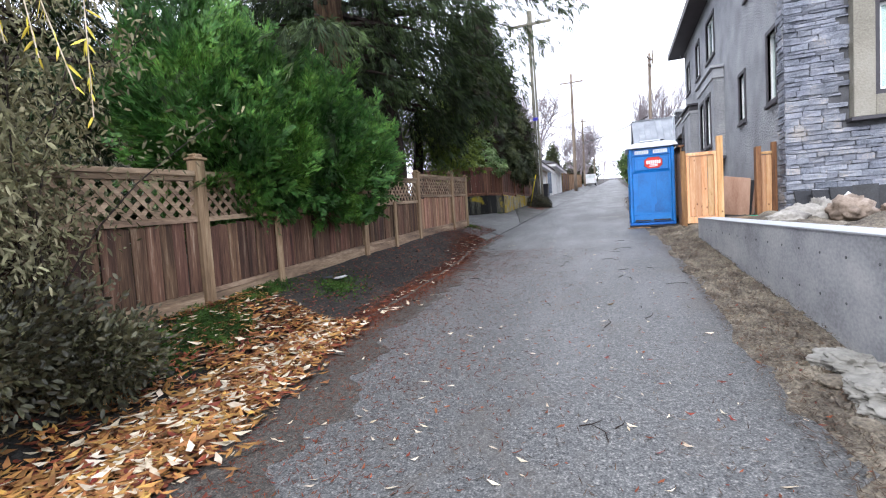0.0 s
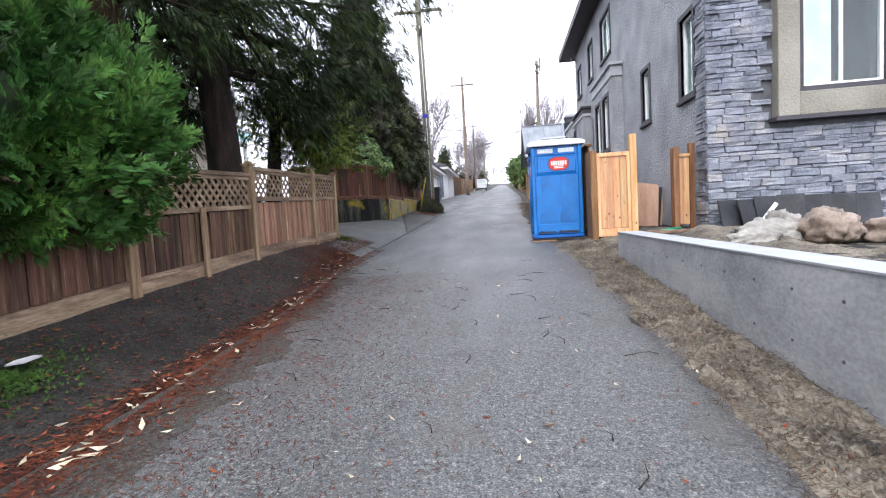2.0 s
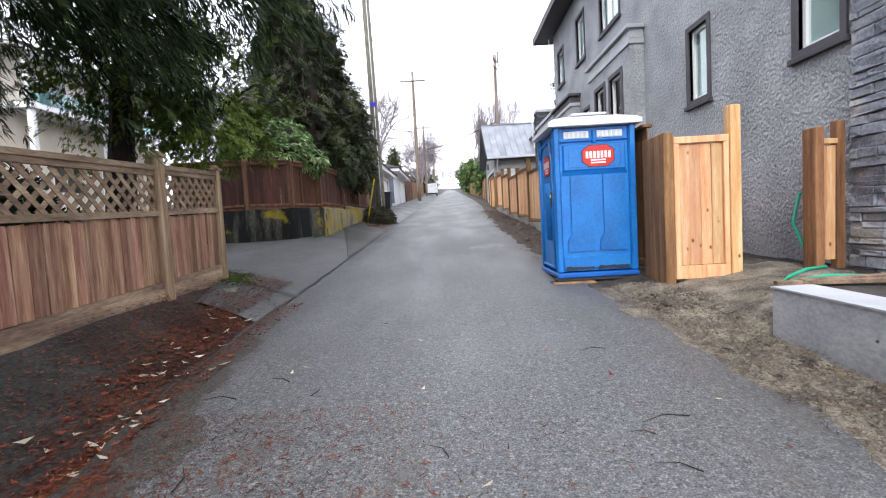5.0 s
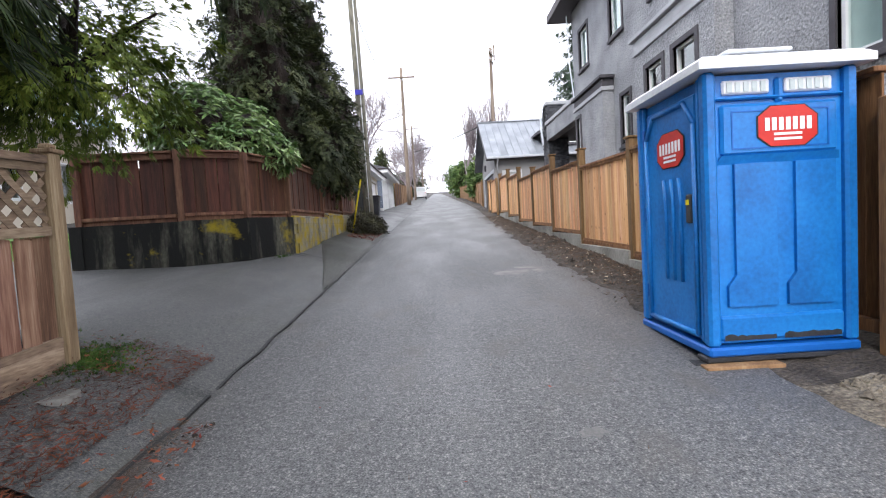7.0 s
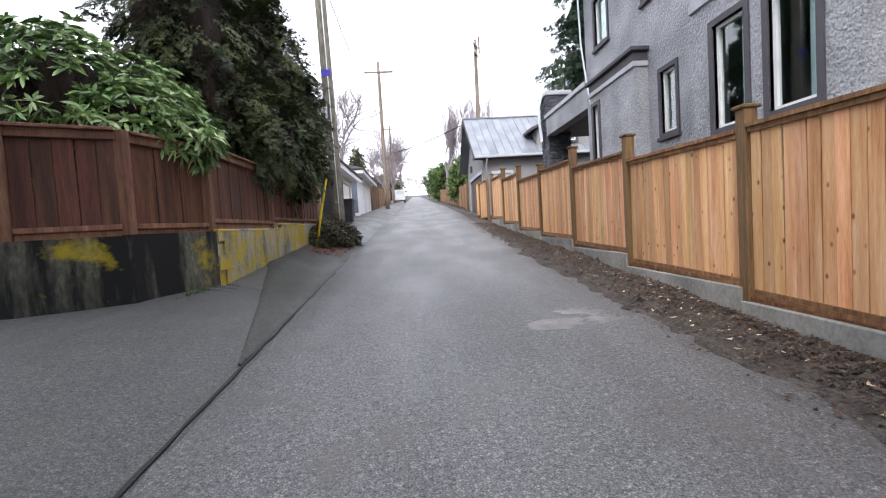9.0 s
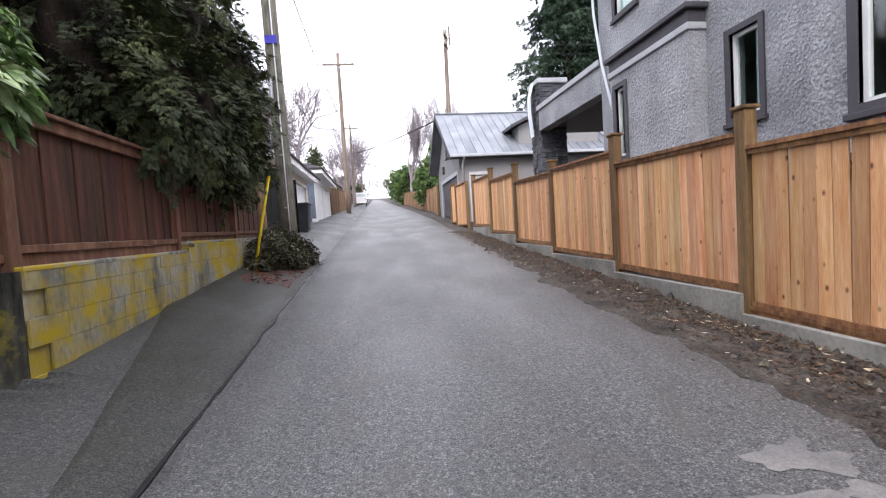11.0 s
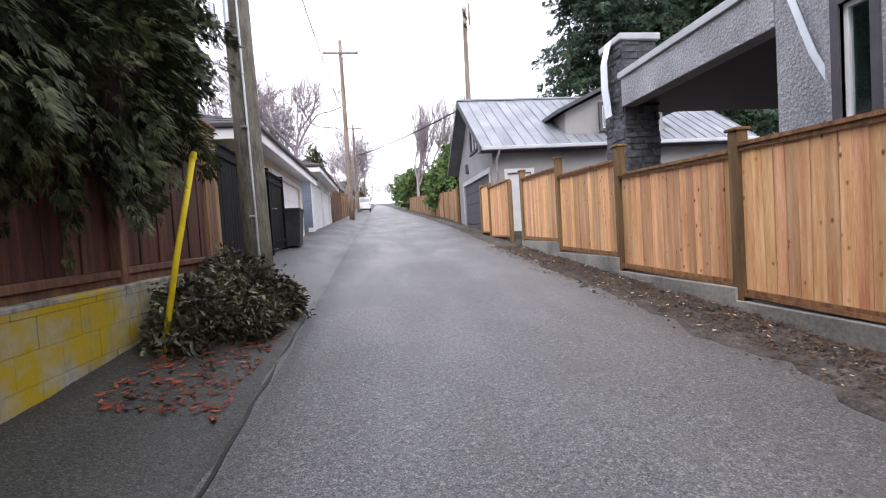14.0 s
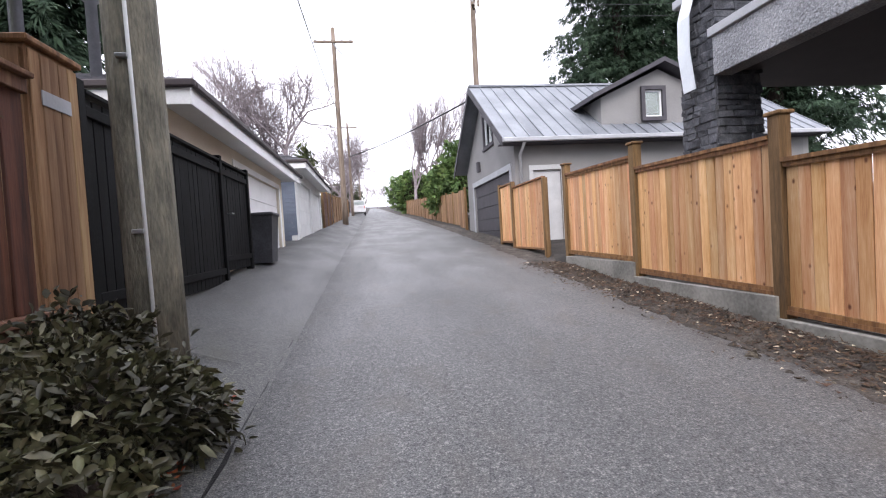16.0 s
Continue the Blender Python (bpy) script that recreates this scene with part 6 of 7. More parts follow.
def boughs(rng, c, r, count, per, length, spray, hang, fingers=5, spread=0.3, width=0.085, inner=0.8, upright=False, rough=0.3):
    """Layered boughs over a lumpy crown: each is a flat plate of sprays on one twig, so that lit tips stand before dark gaps."""
    p, d = lump_points(rng, count, c, r, inner, rough, 0.6)
    ax = d * 0.75 + UP * hang + rng.normal(0, 0.22, d.shape)
    ax /= np.linalg.norm(ax, axis=1, keepdims=True)
    L = length * rng.uniform(0.6, 1.25, (count, 1))
    side = np.cross(ax, rng.normal(size=d.shape) if upright else UP + rng.normal(0, 0.35, d.shape))
    side /= np.linalg.norm(side, axis=1, keepdims=True) + 1e-9
    nrm = np.cross(side, ax)
    rp = lambda q: np.repeat(q, per, 0)
    u = rng.uniform(-0.25, 1.0, (count * per, 1))
    w = rng.uniform(-1, 1, (count * per, 1))
    P = rp(p) - rp(ax) * rp(L) * 0.35 + rp(ax) * rp(L) * u + rp(side) * rp(L) * w * 0.42 * (1.05 - np.clip(u, 0, 1))
    P = P + rng.normal(0, 0.02, P.shape)
    P[:, 2:3] -= (0.12 if not upright else 0.0) * rp(L) * np.clip(u, 0, 1) ** 2
    D = rp(ax) + rp(side) * np.sign(w) * 0.55 + rng.normal(0, 0.15, P.shape)
    return fans(P, D, spray, fingers, spread, width, rng, 0.1 if not upright else 0.0, rp(nrm))


def thuja_bush():
    t = thing("thuja_bush", -4.75, 6.2, 0.9, "bright green rounded thuja bush leaning over the old fence", "bush")
    rng = np.random.default_rng(61)
    arr = []
    for c, r, n in (((-4.75, 5.1, 2.85), (0.85, 0.85, 1.35), 330), ((-4.45, 6.0, 2.65), (1.0, 0.95, 1.3), 320), ((-4.35, 6.85, 2.5), (0.9, 0.75, 1.0), 230), ((-4.9, 4.4, 2.9), (0.8, 0.7, 1.3), 300), ((-5.2, 6.3, 3.0), (0.9, 1.3, 1.1), 220), ((-4.4, 5.1, 2.35), (0.7, 0.8, 0.7), 240), ((-4.5, 4.5, 2.3), (0.65, 0.6, 0.7), 200)):
        arr.append(boughs(rng, c, r, n, 52, 0.42, 0.12, 0.5, 5, 0.26, 0.07, 0.8, True))
        # darker green core paints the shade deep in the bush
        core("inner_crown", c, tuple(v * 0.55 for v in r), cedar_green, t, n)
    crown("crown", arr, thuja_green, t)
    under("trunk", Mesh().tube([(-4.8, 5.8, 0.6), (-4.75, 5.8, 2.2)], [0.14, 0.08], 8), bark, t)


thuja_bush()


def big_conifer(x, y, z0, h, reach, low, n_limbs, seed, material, label, per=520, spread=None, r0=0.33, spray=0.25, trunk_bark=bark):
    t = thing("conifer", x, y, z0, label, "conifer")
    rng = np.random.default_rng(seed)
    trunk = Mesh().tube([(x + 0.25 * noise.noise(Vector((k * 0.6, seed, 0))), y + 0.2 * noise.noise(Vector((seed, k * 0.6, 0))), z0 - 0.3 + h * k / 8) for k in range(9)], list(np.linspace(r0, 0.04, 9)), 12)
    under("trunk", trunk, trunk_bark, t, smooth=True)
    arr = []
    for i in range(n_limbs):
        s = (i + rng.random()) / n_limbs
        z = z0 + low + (h - low) * s ** 1.15
        az = rng.uniform(0, 2 * math.pi) if spread is None else rng.uniform(*spread)
        L = reach * (1 - 0.72 * s) * rng.uniform(0.65, 1.1)
        room = (interp(z, [2, 4.2, 5.8, 8], [0.6, 1.5, 4.6, 5.2]) - (x + 5.25)) / max(0.05, math.cos(az))
        if math.cos(az) > 0.05:
            L = min(L, max(0.5, room))
        L = min(L, max(0.7, (z - z0 - 2.2) / 0.3))
        d = np.array([math.cos(az), math.sin(az), 0])
        k = np.linspace(0, 1, 8)
        rise = rng.uniform(-0.05, 0.2)
        pts = np.array([x, y, z]) + d * (L * k)[:, None] + UP * (rise * L * k - 0.3 * L * k ** 2)[:, None]
        m_ = int(np.argmin(np.append(pts[:, 0] < np.interp(pts[:, 2], [2.2, 3.8, 5.2, 6.0], [-4.5, -3.9, -2.1, -0.9]), False)))
        if m_ > 2:
            under("branch", Mesh().tube([tuple(p) for p in pts[:m_]], list(np.linspace(0.05 + 0.02 * (1 - s), 0.006, m_)), 5, False), bark, t)
        n = int(per * (0.4 + L / reach))
        u = rng.uniform(0.18, 1.0, n) ** 0.8
        side = np.cross(d, UP)
        w = rng.normal(0, 1, n) * (0.5 * (1 - u) + 0.18) * min(1.4, L * 0.3)
        P = np.array([np.interp(u, k, pts[:, j]) for j in range(3)]).T + side * w[:, None]
        P[:, 2] -= np.abs(w) * 0.3 + rng.exponential(0.2, n)
        keep = P[:, 0] < np.interp(P[:, 2], [2.2, 3.8, 5.2, 6.0], [-4.4, -3.7, -1.7, -0.3])
        P, w = P[keep], w[keep]
        n = len(P)
        D = d * 0.6 + side * np.sign(w)[:, None] * 0.5 - UP * rng.uniform(0.2, 1.1, n)[:, None] + rng.normal(0, 0.25, P.shape)
        arr.append(fans(P, D, spray, 5, 0.26, 0.036, rng, 0.22))
    crown("crown", arr, material, t)
    return t


big_conifer(-5.25, 10.6, 1.2, 14.5, 6.6, 2.9, 84, 71, cedar_green, "huge dark drooping cedar behind the old fence", 470)
big_conifer(-5.15, 8.1, 1.0, 14.0, 4.6, 3.4, 58, 72, cedar_green, "dark drooping cedar with thick ropy trunk", 330, r0=0.42, trunk_bark=cedar_bark)
big_conifer(-8.0, 12.6, 1.5, 12.0, 3.2, 3.2, 34, 73, cedar_green, "dark drooping cedar beside the driveway", 380)
big_conifer(-8.5, 4.0, 1.0, 13.0, 4.8, 2.0, 44, 75, cedar_green, "dark drooping cedar behind the near shrub")


def column_tree(blobs, seed, material, label, trunk_at, hang=-0.55, per=64, length=0.5, spray=0.095, cores=0.7, kind="cypress"):
    t = thing(kind, trunk_at[0], trunk_at[1], trunk_at[2], label, "tree")
    rng = np.random.default_rng(seed)
    arr = []
    for i, (c, r, n) in enumerate(blobs):
        arr.append(boughs(rng, c, r, n, per, length, spray, hang, 5, 0.32, 0.07, 0.78, False, 0.4))
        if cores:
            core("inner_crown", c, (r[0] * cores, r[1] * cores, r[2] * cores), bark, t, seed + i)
        for k in range(5):
            a = rng.uniform(0, 6.28)
            under("limb", Mesh().tube([(c[0], c[1], c[2] - r[2] * 0.4), (c[0] + r[0] * 0.5 * math.cos(a), c[1] + r[1] * 0.5 * math.sin(a), c[2]), (c[0] + r[0] * 0.85 * math.cos(a), c[1] + r[1] * 0.85 * math.sin(a), c[2] + r[2] * rng.uniform(-0.3, 0.3))], [0.06, 0.035, 0.01], 6), bark, t)
    crown("crown", arr, material, t)
    under("trunk", Mesh().tube([trunk_at, (blobs[0][0][0], blobs[0][0][1], blobs[0][0][2])], [0.25, 0.12], 10), bark, t)


column_tree([((-5.75, 21.9, 6.2), (1.0, 1.35, 3.0), 620), ((-5.8, 22.0, 9.5), (0.9, 1.1, 2.6), 380), ((-5.2, 22.0, 4.6), (0.95, 1.2, 1.3), 300)], 81, cypress_green,
            "tall dense dark green ivy-clad cypress over the brown fence", (-6.0, 21.7, 2.0))
column_tree([((-5.5, 24.4, 6.0), (1.2, 1.5, 2.3), 520), ((-4.7, 24.0, 4.25), (0.85, 1.6, 1.1), 420), ((-5.6, 24.6, 8.2), (0.9, 1.1, 1.5), 220), ((-4.85, 25.5, 5.5), (0.8, 0.95, 1.5), 300), ((-4.5, 22.5, 4.3), (0.6, 1.3, 0.9), 240)], 82, cypress_green,
            "dense drooping dark green cypress beside the utility pole", (-5.6, 24.5, 2.3))
column_tree([((-6.0, 14.3, 4.7), (1.4, 1.1, 1.5), 190), ((-4.95, 14.6, 4.0), (1.0, 0.9, 0.95), 150), ((-5.4, 13.6, 5.3), (1.0, 0.9, 0.8), 60)], 83, olive_green,
            "yellow-green conifer boughs over the fence end", (-6.3, 14.3, 1.5), -0.3, 50, 0.6, 0.1, 0.0, "conifer")


def rhododendron():
    t = thing("rhododendron", -6.4, 18.9, 2.3, "leafy green rhododendron bush behind the brown fence", "bush")
    rng = np.random.default_rng(91)
    arr = []
    for c, r, n in (((-6.0, 19.0, 4.05), (0.8, 0.85, 0.9), 300), ((-6.45, 19.4, 3.75), (0.6, 0.8, 0.8), 200), ((-5.25, 19.1, 3.75), (0.7, 0.65, 0.55), 220), ((-4.75, 19.35, 3.6), (0.5, 0.5, 0.36), 130), ((-5.7, 20.1, 4.1), (0.9, 0.8, 0.8), 240)):
        p, d = lump_points(rng, n, c, r, 0.8, 0.3)
        tip = d + UP * 0.5
        tip /= np.linalg.norm(tip, axis=1, keepdims=True)
        a1 = np.cross(tip, rng.normal(size=tip.shape))
        a1 /= np.linalg.norm(a1, axis=1, keepdims=True)
        a2 = np.cross(tip, a1)
        for k in range(11):
            a = 2 * math.pi * k / 11 + rng.normal(0, 0.2, (n, 1))
            lay = 0.15 + 0.5 * (k % 3) / 2
            arr.append(leaves(p + rng.normal(0, 0.012, p.shape), a1 * np.cos(a) + a2 * np.sin(a) + tip * lay, 0.17, 0.27, rng, 0.3))
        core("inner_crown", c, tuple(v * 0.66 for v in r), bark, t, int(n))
    crown("crown", arr, rhodo_green, t)
    under("trunk", Mesh().tube([(-6.5, 18.9, 1.9), (-6.4, 18.9, 3.4)], [0.1, 0.05], 8), bark, t)


rhododendron()


def near_shrub():
    t = thing("shrub", -4.2, 1.6, 0.4, "grey-green twiggy shrub spilling over the fence", "shrub")
    rng = np.random.default_rng(95)
    arr = []
    for i in range(230):
        base = np.array([-4.3 + rng.normal(0, 0.3), 1.0 + rng.uniform(-2.2, 1.3), 0.3])
        az = rng.uniform(0, 2 * math.pi)
        L = rng.uniform(1.6, 4.6)
        out = np.array([math.cos(az), math.sin(az), 0]) * rng.uniform(0.15, 0.5)
        k = np.linspace(0, 1, 7)
        pts = base + UP * (L * k * (1 - 0.25 * k))[:, None] + out * (L * k ** 1.7)[:, None]
        pts[:, 0] = np.minimum(pts[:, 0], -3.05 + 0.25 * math.sin(i))
        pts[:, 1] = np.minimum(pts[:, 1], 2.75 + 0.3 * math.sin(i * 2.3))
        if i < 90:
            under("twig", Mesh().tube([tuple(p) for p in pts], list(np.linspace(0.011, 0.003, 7)), 4, False), bark, t)
        n = 260
        u = rng.uniform(0.15, 1, n)
        P = np.array([np.interp(u, k, pts[:, j]) for j in range(3)]).T + rng.normal(0, 0.11, (n, 3))
        arr.append(leaves(P, rng.normal(size=(n, 3)) + np.array([0, 0, -0.3]), 0.06, 0.36, rng, 0.3))
    crown("crown", arr, shrub_grey, t)
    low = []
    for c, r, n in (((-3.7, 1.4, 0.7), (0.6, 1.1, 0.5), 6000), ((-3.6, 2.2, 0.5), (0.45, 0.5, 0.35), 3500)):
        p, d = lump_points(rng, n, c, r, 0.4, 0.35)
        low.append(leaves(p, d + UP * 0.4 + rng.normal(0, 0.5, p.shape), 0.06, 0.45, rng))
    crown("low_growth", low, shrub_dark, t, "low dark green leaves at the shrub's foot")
    w = []
    for i in range(9):
        a = np.array([-2.75 + rng.normal(0, 0.12), 1.15 + rng.normal(0, 0.22), 3.4])
        k = np.linspace(0, 1, 7)
        pts = a + np.array([rng.normal(0.12, 0.1), rng.normal(0, 0.1), -1.0])[None, :] * (rng.uniform(0.7, 1.5) * k)[:, None]
        under("weeping_twig", Mesh().tube([tuple(p) for p in pts], 0.003, 4, False), leaf_pale, t)
        u = rng.uniform(0.2, 1, 26)
        P = np.array([np.interp(u, k, pts[:, j]) for j in range(3)]).T
        w.append(leaves(P, rng.normal(0, 0.4, (26, 3)) - UP, 0.075, 0.2, rng, 0.2))
    crown("weeping_leaf", w, mat("yellow_willow_leaf", ["a89a2a", "c8b83a", "ddd060"], 0.6, 5, 20, island=0.25, bump=0), t, "thin yellow willow leaves")


near_shrub()


def low_shrub():
    t = thing("low_shrub", -4.1, 26.0, 2.0, "low dark evergreen shrub at the foot of the pole", "shrub")
    rng = np.random.default_rng(97)
    arr = []
    for c, r, n in (((-4.15, 25.2, 2.05), (0.42, 0.7, 0.4), 900), ((-4.2, 24.8, 1.9), (0.3, 0.5, 0.28), 500), ((-3.75, 26.3, 2.0), (0.4, 0.5, 0.3), 600), ((-3.95, 26.0, 2.08), (0.5, 0.7, 0.42), 1200), ((-4.25, 26.5, 2.25), (0.35, 0.5, 0.42), 700), ((-3.8, 25.4, 1.95), (0.35, 0.5, 0.25), 500)):
        p, d = lump_points(rng, n, c, r, 0.55, 0.35)
        for k in range(5):
            arr.append(leaves(p + rng.normal(0, 0.03, p.shape), d * 0.6 + UP * 0.3 + rng.normal(0, 0.55, p.shape), 0.095, 0.36, rng, 0.35))
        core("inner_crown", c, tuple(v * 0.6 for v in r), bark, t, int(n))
    crown("crown", arr, shrub_dark, t)


low_shrub()


def bare_tree(x, y, h, spread, seed, upright=0.6, levels=5):
    t = thing("bare_tree", x, y, base_z(y), "leafless tree with fine grey-brown twigs", "tree", "bare winter trees")
    rng = np.random.default_rng(seed)
    m = Mesh()
    tr = Mesh()

    def grow(p, d, L, r, lev):
        n = 4
        pts = [p]
        for k in range(n):
            d = (d + Vector(rng.normal(0, 0.16, 3)) + Vector((0, 0, upright * 0.08))).normalized()
            pts.append(pts[-1] + d * (L / n))
        (tr if lev == 0 else m).tube([tuple(q) for q in pts], list(np.maximum(np.linspace(r, r * 0.6, n + 1), 0.009)), 6 if lev < 2 else 3, False)
        if lev >= levels:
            return
        for k in range((5, 5, 5, 4, 3)[lev]):
            s = rng.uniform(0.45, 1.0)
            q = pts[min(n, int(s * n + 0.5))]
            a = Vector(rng.normal(0, 1, 3)).normalized()
            dd = (d * upright + a * spread + Vector((0, 0, 0.25))).normalized()
            grow(q, dd, L * rng.uniform(0.55, 0.82), r * 0.55, lev + 1)

    grow(Vector((x, y, base_z(y) - 0.2)), Vector((0, 0, 1)), h * 0.35, h * 0.012, 0)
    under("trunk", tr, bare_bark, t)
    under("crown", m, bare_bark, t)


for i, (x, y, h, s, u) in enumerate(((-9.8, 66, 20, 0.8, 0.6), (-13.5, 72, 22, 0.8, 0.6), (-7.0, 84, 19, 0.8, 0.6), (-6.5, 100, 18, 0.8, 0.6), (-19, 70, 22, 0.8, 0.6), (3.6, 84, 20, 0.33, 1.1), (5.2, 86, 19, 0.33, 1.1), (13, 78, 14, 0.8, 0.6), (-6.5, 120, 15, 0.8, 0.6), (9, 140, 16, 0.8, 0.6), (-17, 42, 13, 0.8, 0.6), (-12, 33, 10, 0.7, 0.7), (-4, 190, 15, 0.8, 0.6), (4, 205, 16, 0.8, 0.6), (0.5, 250, 18, 0.8, 0.6))):
    bare_tree(x, y, h, s, 200 + i, u, 5 if y < 150 else 4)


def fir(x, y, h, seed):
    t = thing("fir_tree", x, y, base_z(min(y, 60)), "tall dark green fir with layered boughs", "conifer", "firs beyond the houses")
    rng = np.random.default_rng(seed)
    z0 = base_z(min(y, 60))
    under("trunk", Mesh().tube([(x, y, z0 - 0.3), (x, y, z0 + h)], [0.5, 0.05], 8), bark, t)
    arr = []
    for i in range(170):
        s = (i + rng.random()) / 170
        z = z0 + h * (0.18 + 0.8 * s)
        L = (1 - s) ** 0.8 * h * 0.22 * rng.uniform(0.6, 1.15) + 0.4
        az = rng.uniform(0, 2 * math.pi)
        d = np.array([math.cos(az), math.sin(az), 0])
        n = int(210 * (0.4 + L / (h * 0.22)))
        u = rng.uniform(0.1, 1, n)
        side = np.cross(d, UP)
        w = rng.normal(0, 0.16 * L, n) * (1.1 - u)
        P = np.array([x, y, z]) + d * (L * u)[:, None] + side * w[:, None] + UP * (-0.28 * L * u ** 1.5 - rng.exponential(0.35, n))[:, None]
        arr.append(fans(P, d * 0.7 + side * np.sign(w)[:, None] * 0.5 - UP * rng.uniform(0, 0.9, n)[:, None] + rng.normal(0, 0.3, P.shape), 0.42, 4, 0.35, 0.06, rng, 0.25))
    crown("crown", arr, fir_green, t)


fir(13.5, 50.5, 25, 301)
fir(19.5, 55, 26, 302)
fir(26, 58, 25, 303)
fir(18, 44, 20, 304)
fir(33, 62, 26, 305)
fir(-11.5, 37, 15, 306)


def leafy_tree(blobs, seed, material, label, leaf=0.35, name="hedge_tree"):
    c0 = blobs[0][0]
    t = thing(name, c0[0], c0[1], base_z(c0[1]), label, "tree")
    rng = np.random.default_rng(seed)
    arr = []
    for i, (c, r, n) in enumerate(blobs):
        p, d = lump_points(rng, n, c, r, 0.7, 0.35)
        arr.append(fans(p, d + UP * 0.3 + rng.normal(0, 0.5, p.shape), leaf, 4, 0.4, 0.13, rng, 0.1))
        core("inner_crown", c, tuple(v * 0.68 for v in r), bark, t, seed + i)
    crown("crown", arr, material, t)
    under("trunk", Mesh().tube([(c0[0], c0[1], base_z(c0[1]) - 0.2), tuple(c0)], [0.2, 0.1], 8), bark, t)


leafy_tree([((-6.6, 9.2, 1.9), (0.6, 1.6, 0.75), 2600), ((-6.4, 12.0, 2.0), (0.55, 1.3, 0.7), 2200), ((-6.4, 6.6, 1.7), (0.6, 1.5, 0.8), 2200), ((-6.4, 3.0, 1.5), (0.6, 2.2, 0.9), 2600)], 406, cedar_green, "dark understorey shrubs behind the old fence", 0.16, "understorey_shrub")
leafy_tree([((4.6, 54, 7.0), (2.3, 3.0, 2.2), 6000), ((3.4, 57, 6.2), (1.8, 3.0, 1.9), 4000), ((6.5, 52, 7.5), (2.2, 2.5, 2.3), 4000)], 401, hedge_green, "rounded green hedge tree over the lane fence")
leafy_tree([((-7.0, 58, 7.0), (0.8, 0.8, 3.0), 2200)], 402, cypress_green, "slim dark green columnar cypress", 0.25)
leafy_tree([((-7.6, 60, 6.6), (0.8, 0.8, 2.6), 2000)], 403, cypress_green, "slim dark green columnar cypress", 0.25)
leafy_tree([((4.0, 92, 9.5), (2.5, 4, 3), 2500), ((5, 120, 12), (4, 6, 4), 2500)], 404, hedge_green, "distant dark green tree along the lane", 0.6)
leafy_tree([((-9, 130, 12), (5, 6, 4), 3000)], 405, cypress_green, "distant dark green tree along the lane", 0.6)

# ---------------------------------------------------------------- far fences, houses and parked van
def far_fence(x, y0, y1, h, material, label, lift=0.0, step=0.3):
    f = thing("lane_fence", x, y0, base_z(y0), label, "fence")
    n = int((y1 - y0) / step)
    data = Mesh().box(-0.011, 0.005, 0, 0.011, step - 0.005, h, 0.004).data("board", material)
    for k in range(n):
        y = y0 + k * step
        piece("board", data, Matrix.Translation((x, y, base_z(y) + lift + 0.05)), f)
    for y in np.arange(y0, y1, 2.4):
        under("post", Mesh().box(x - 0.06, y - 0.06, base_z(y) + lift - 0.2, x + 0.06, y + 0.06, base_z(y) + lift + h + 0.15, 0.008), post_wood, f)


far_fence(-4.95, 48.6, 55.2, 1.9, brown_board, "brown board fence beside the lane", 0.35)
far_fence(-5.0, 56, 78, 1.8, far_wood, "weathered board fence along the lane", 0.35)
far_fence(2.4, 48, 66, 1.8, far_wood, "weathered board fence along the lane", 0.05)
far_fence(2.7, 66, 100, 1.8, far_wood, "weathered board fence along the lane", 0.05, 0.5)
far_fence(1.9, 44.4, 46.0, 1.8, far_wood, "weathered board fence beside the coach house", 0.1)


def pale_house(x, y, w, d, h, label, wall_m):
    z = base_z(min(y, 80))
    g = thing("house", x, y, z, label, "house")
    holes = [(x + w * a - 0.7, x + w * a + 0.7, z + zz, z + zz + 1.3) for a in (0.2, 0.5, 0.8) for zz in (1.2, 4.0) if zz + 1.6 < h]
    under("wall", wall_mesh("y", y, 0.2, x, x + w, z - 0.5, z + h, holes), wall_m, g)
    hx = [(y + d * a - 0.7, y + d * a + 0.7, z + zz, z + zz + 1.3) for a in (0.25, 0.7) for zz in (1.2, 4.0) if zz + 1.6 < h]
    for X, t in ((x, 0.2), (x + w - 0.2, 0.2)):
        under("wall", wall_mesh("x", X, t, y + 0.2, y + d, z - 0.5, z + h, hx), wall_m, g)
    under("wall", wall_mesh("y", y + d, 0.2, x, x + w, z - 0.5, z + h), wall_m, g)
    for a, b, c, e in holes:
        window_in(g, "y", y, 1, a, b, c, e, surround=white_paint, sw=0.1, mullions=1, sill=False)
    for a, b, c, e in hx:
        window_in(g, "x", x + w, -1, a, b, c, e, surround=white_paint, sw=0.1, mullions=1, sill=False)
    r = Mesh()
    A, B, C, D = (x - 0.5, y - 0.5, z + h), (x + w + 0.5, y - 0.5, z + h), (x + w + 0.5, y + d + 0.5, z + h), (x - 0.5, y + d + 0.5, z + h)
    P, Q = (x + w / 2, y + d * 0.3, z + h + 2), (x + w / 2, y + d * 0.7, z + h + 2)
    r.quad(D, A, P, Q); r.quad(B, C, Q, P); r.poly([A, B, P]); r.poly([C, D, Q]); r.poly([D, C, B, A])
    under("roof", r, shingle, g)
    return g


glass_teal = glass_mat("teal_glass", (0.45, 0.75, 0.72, 1))


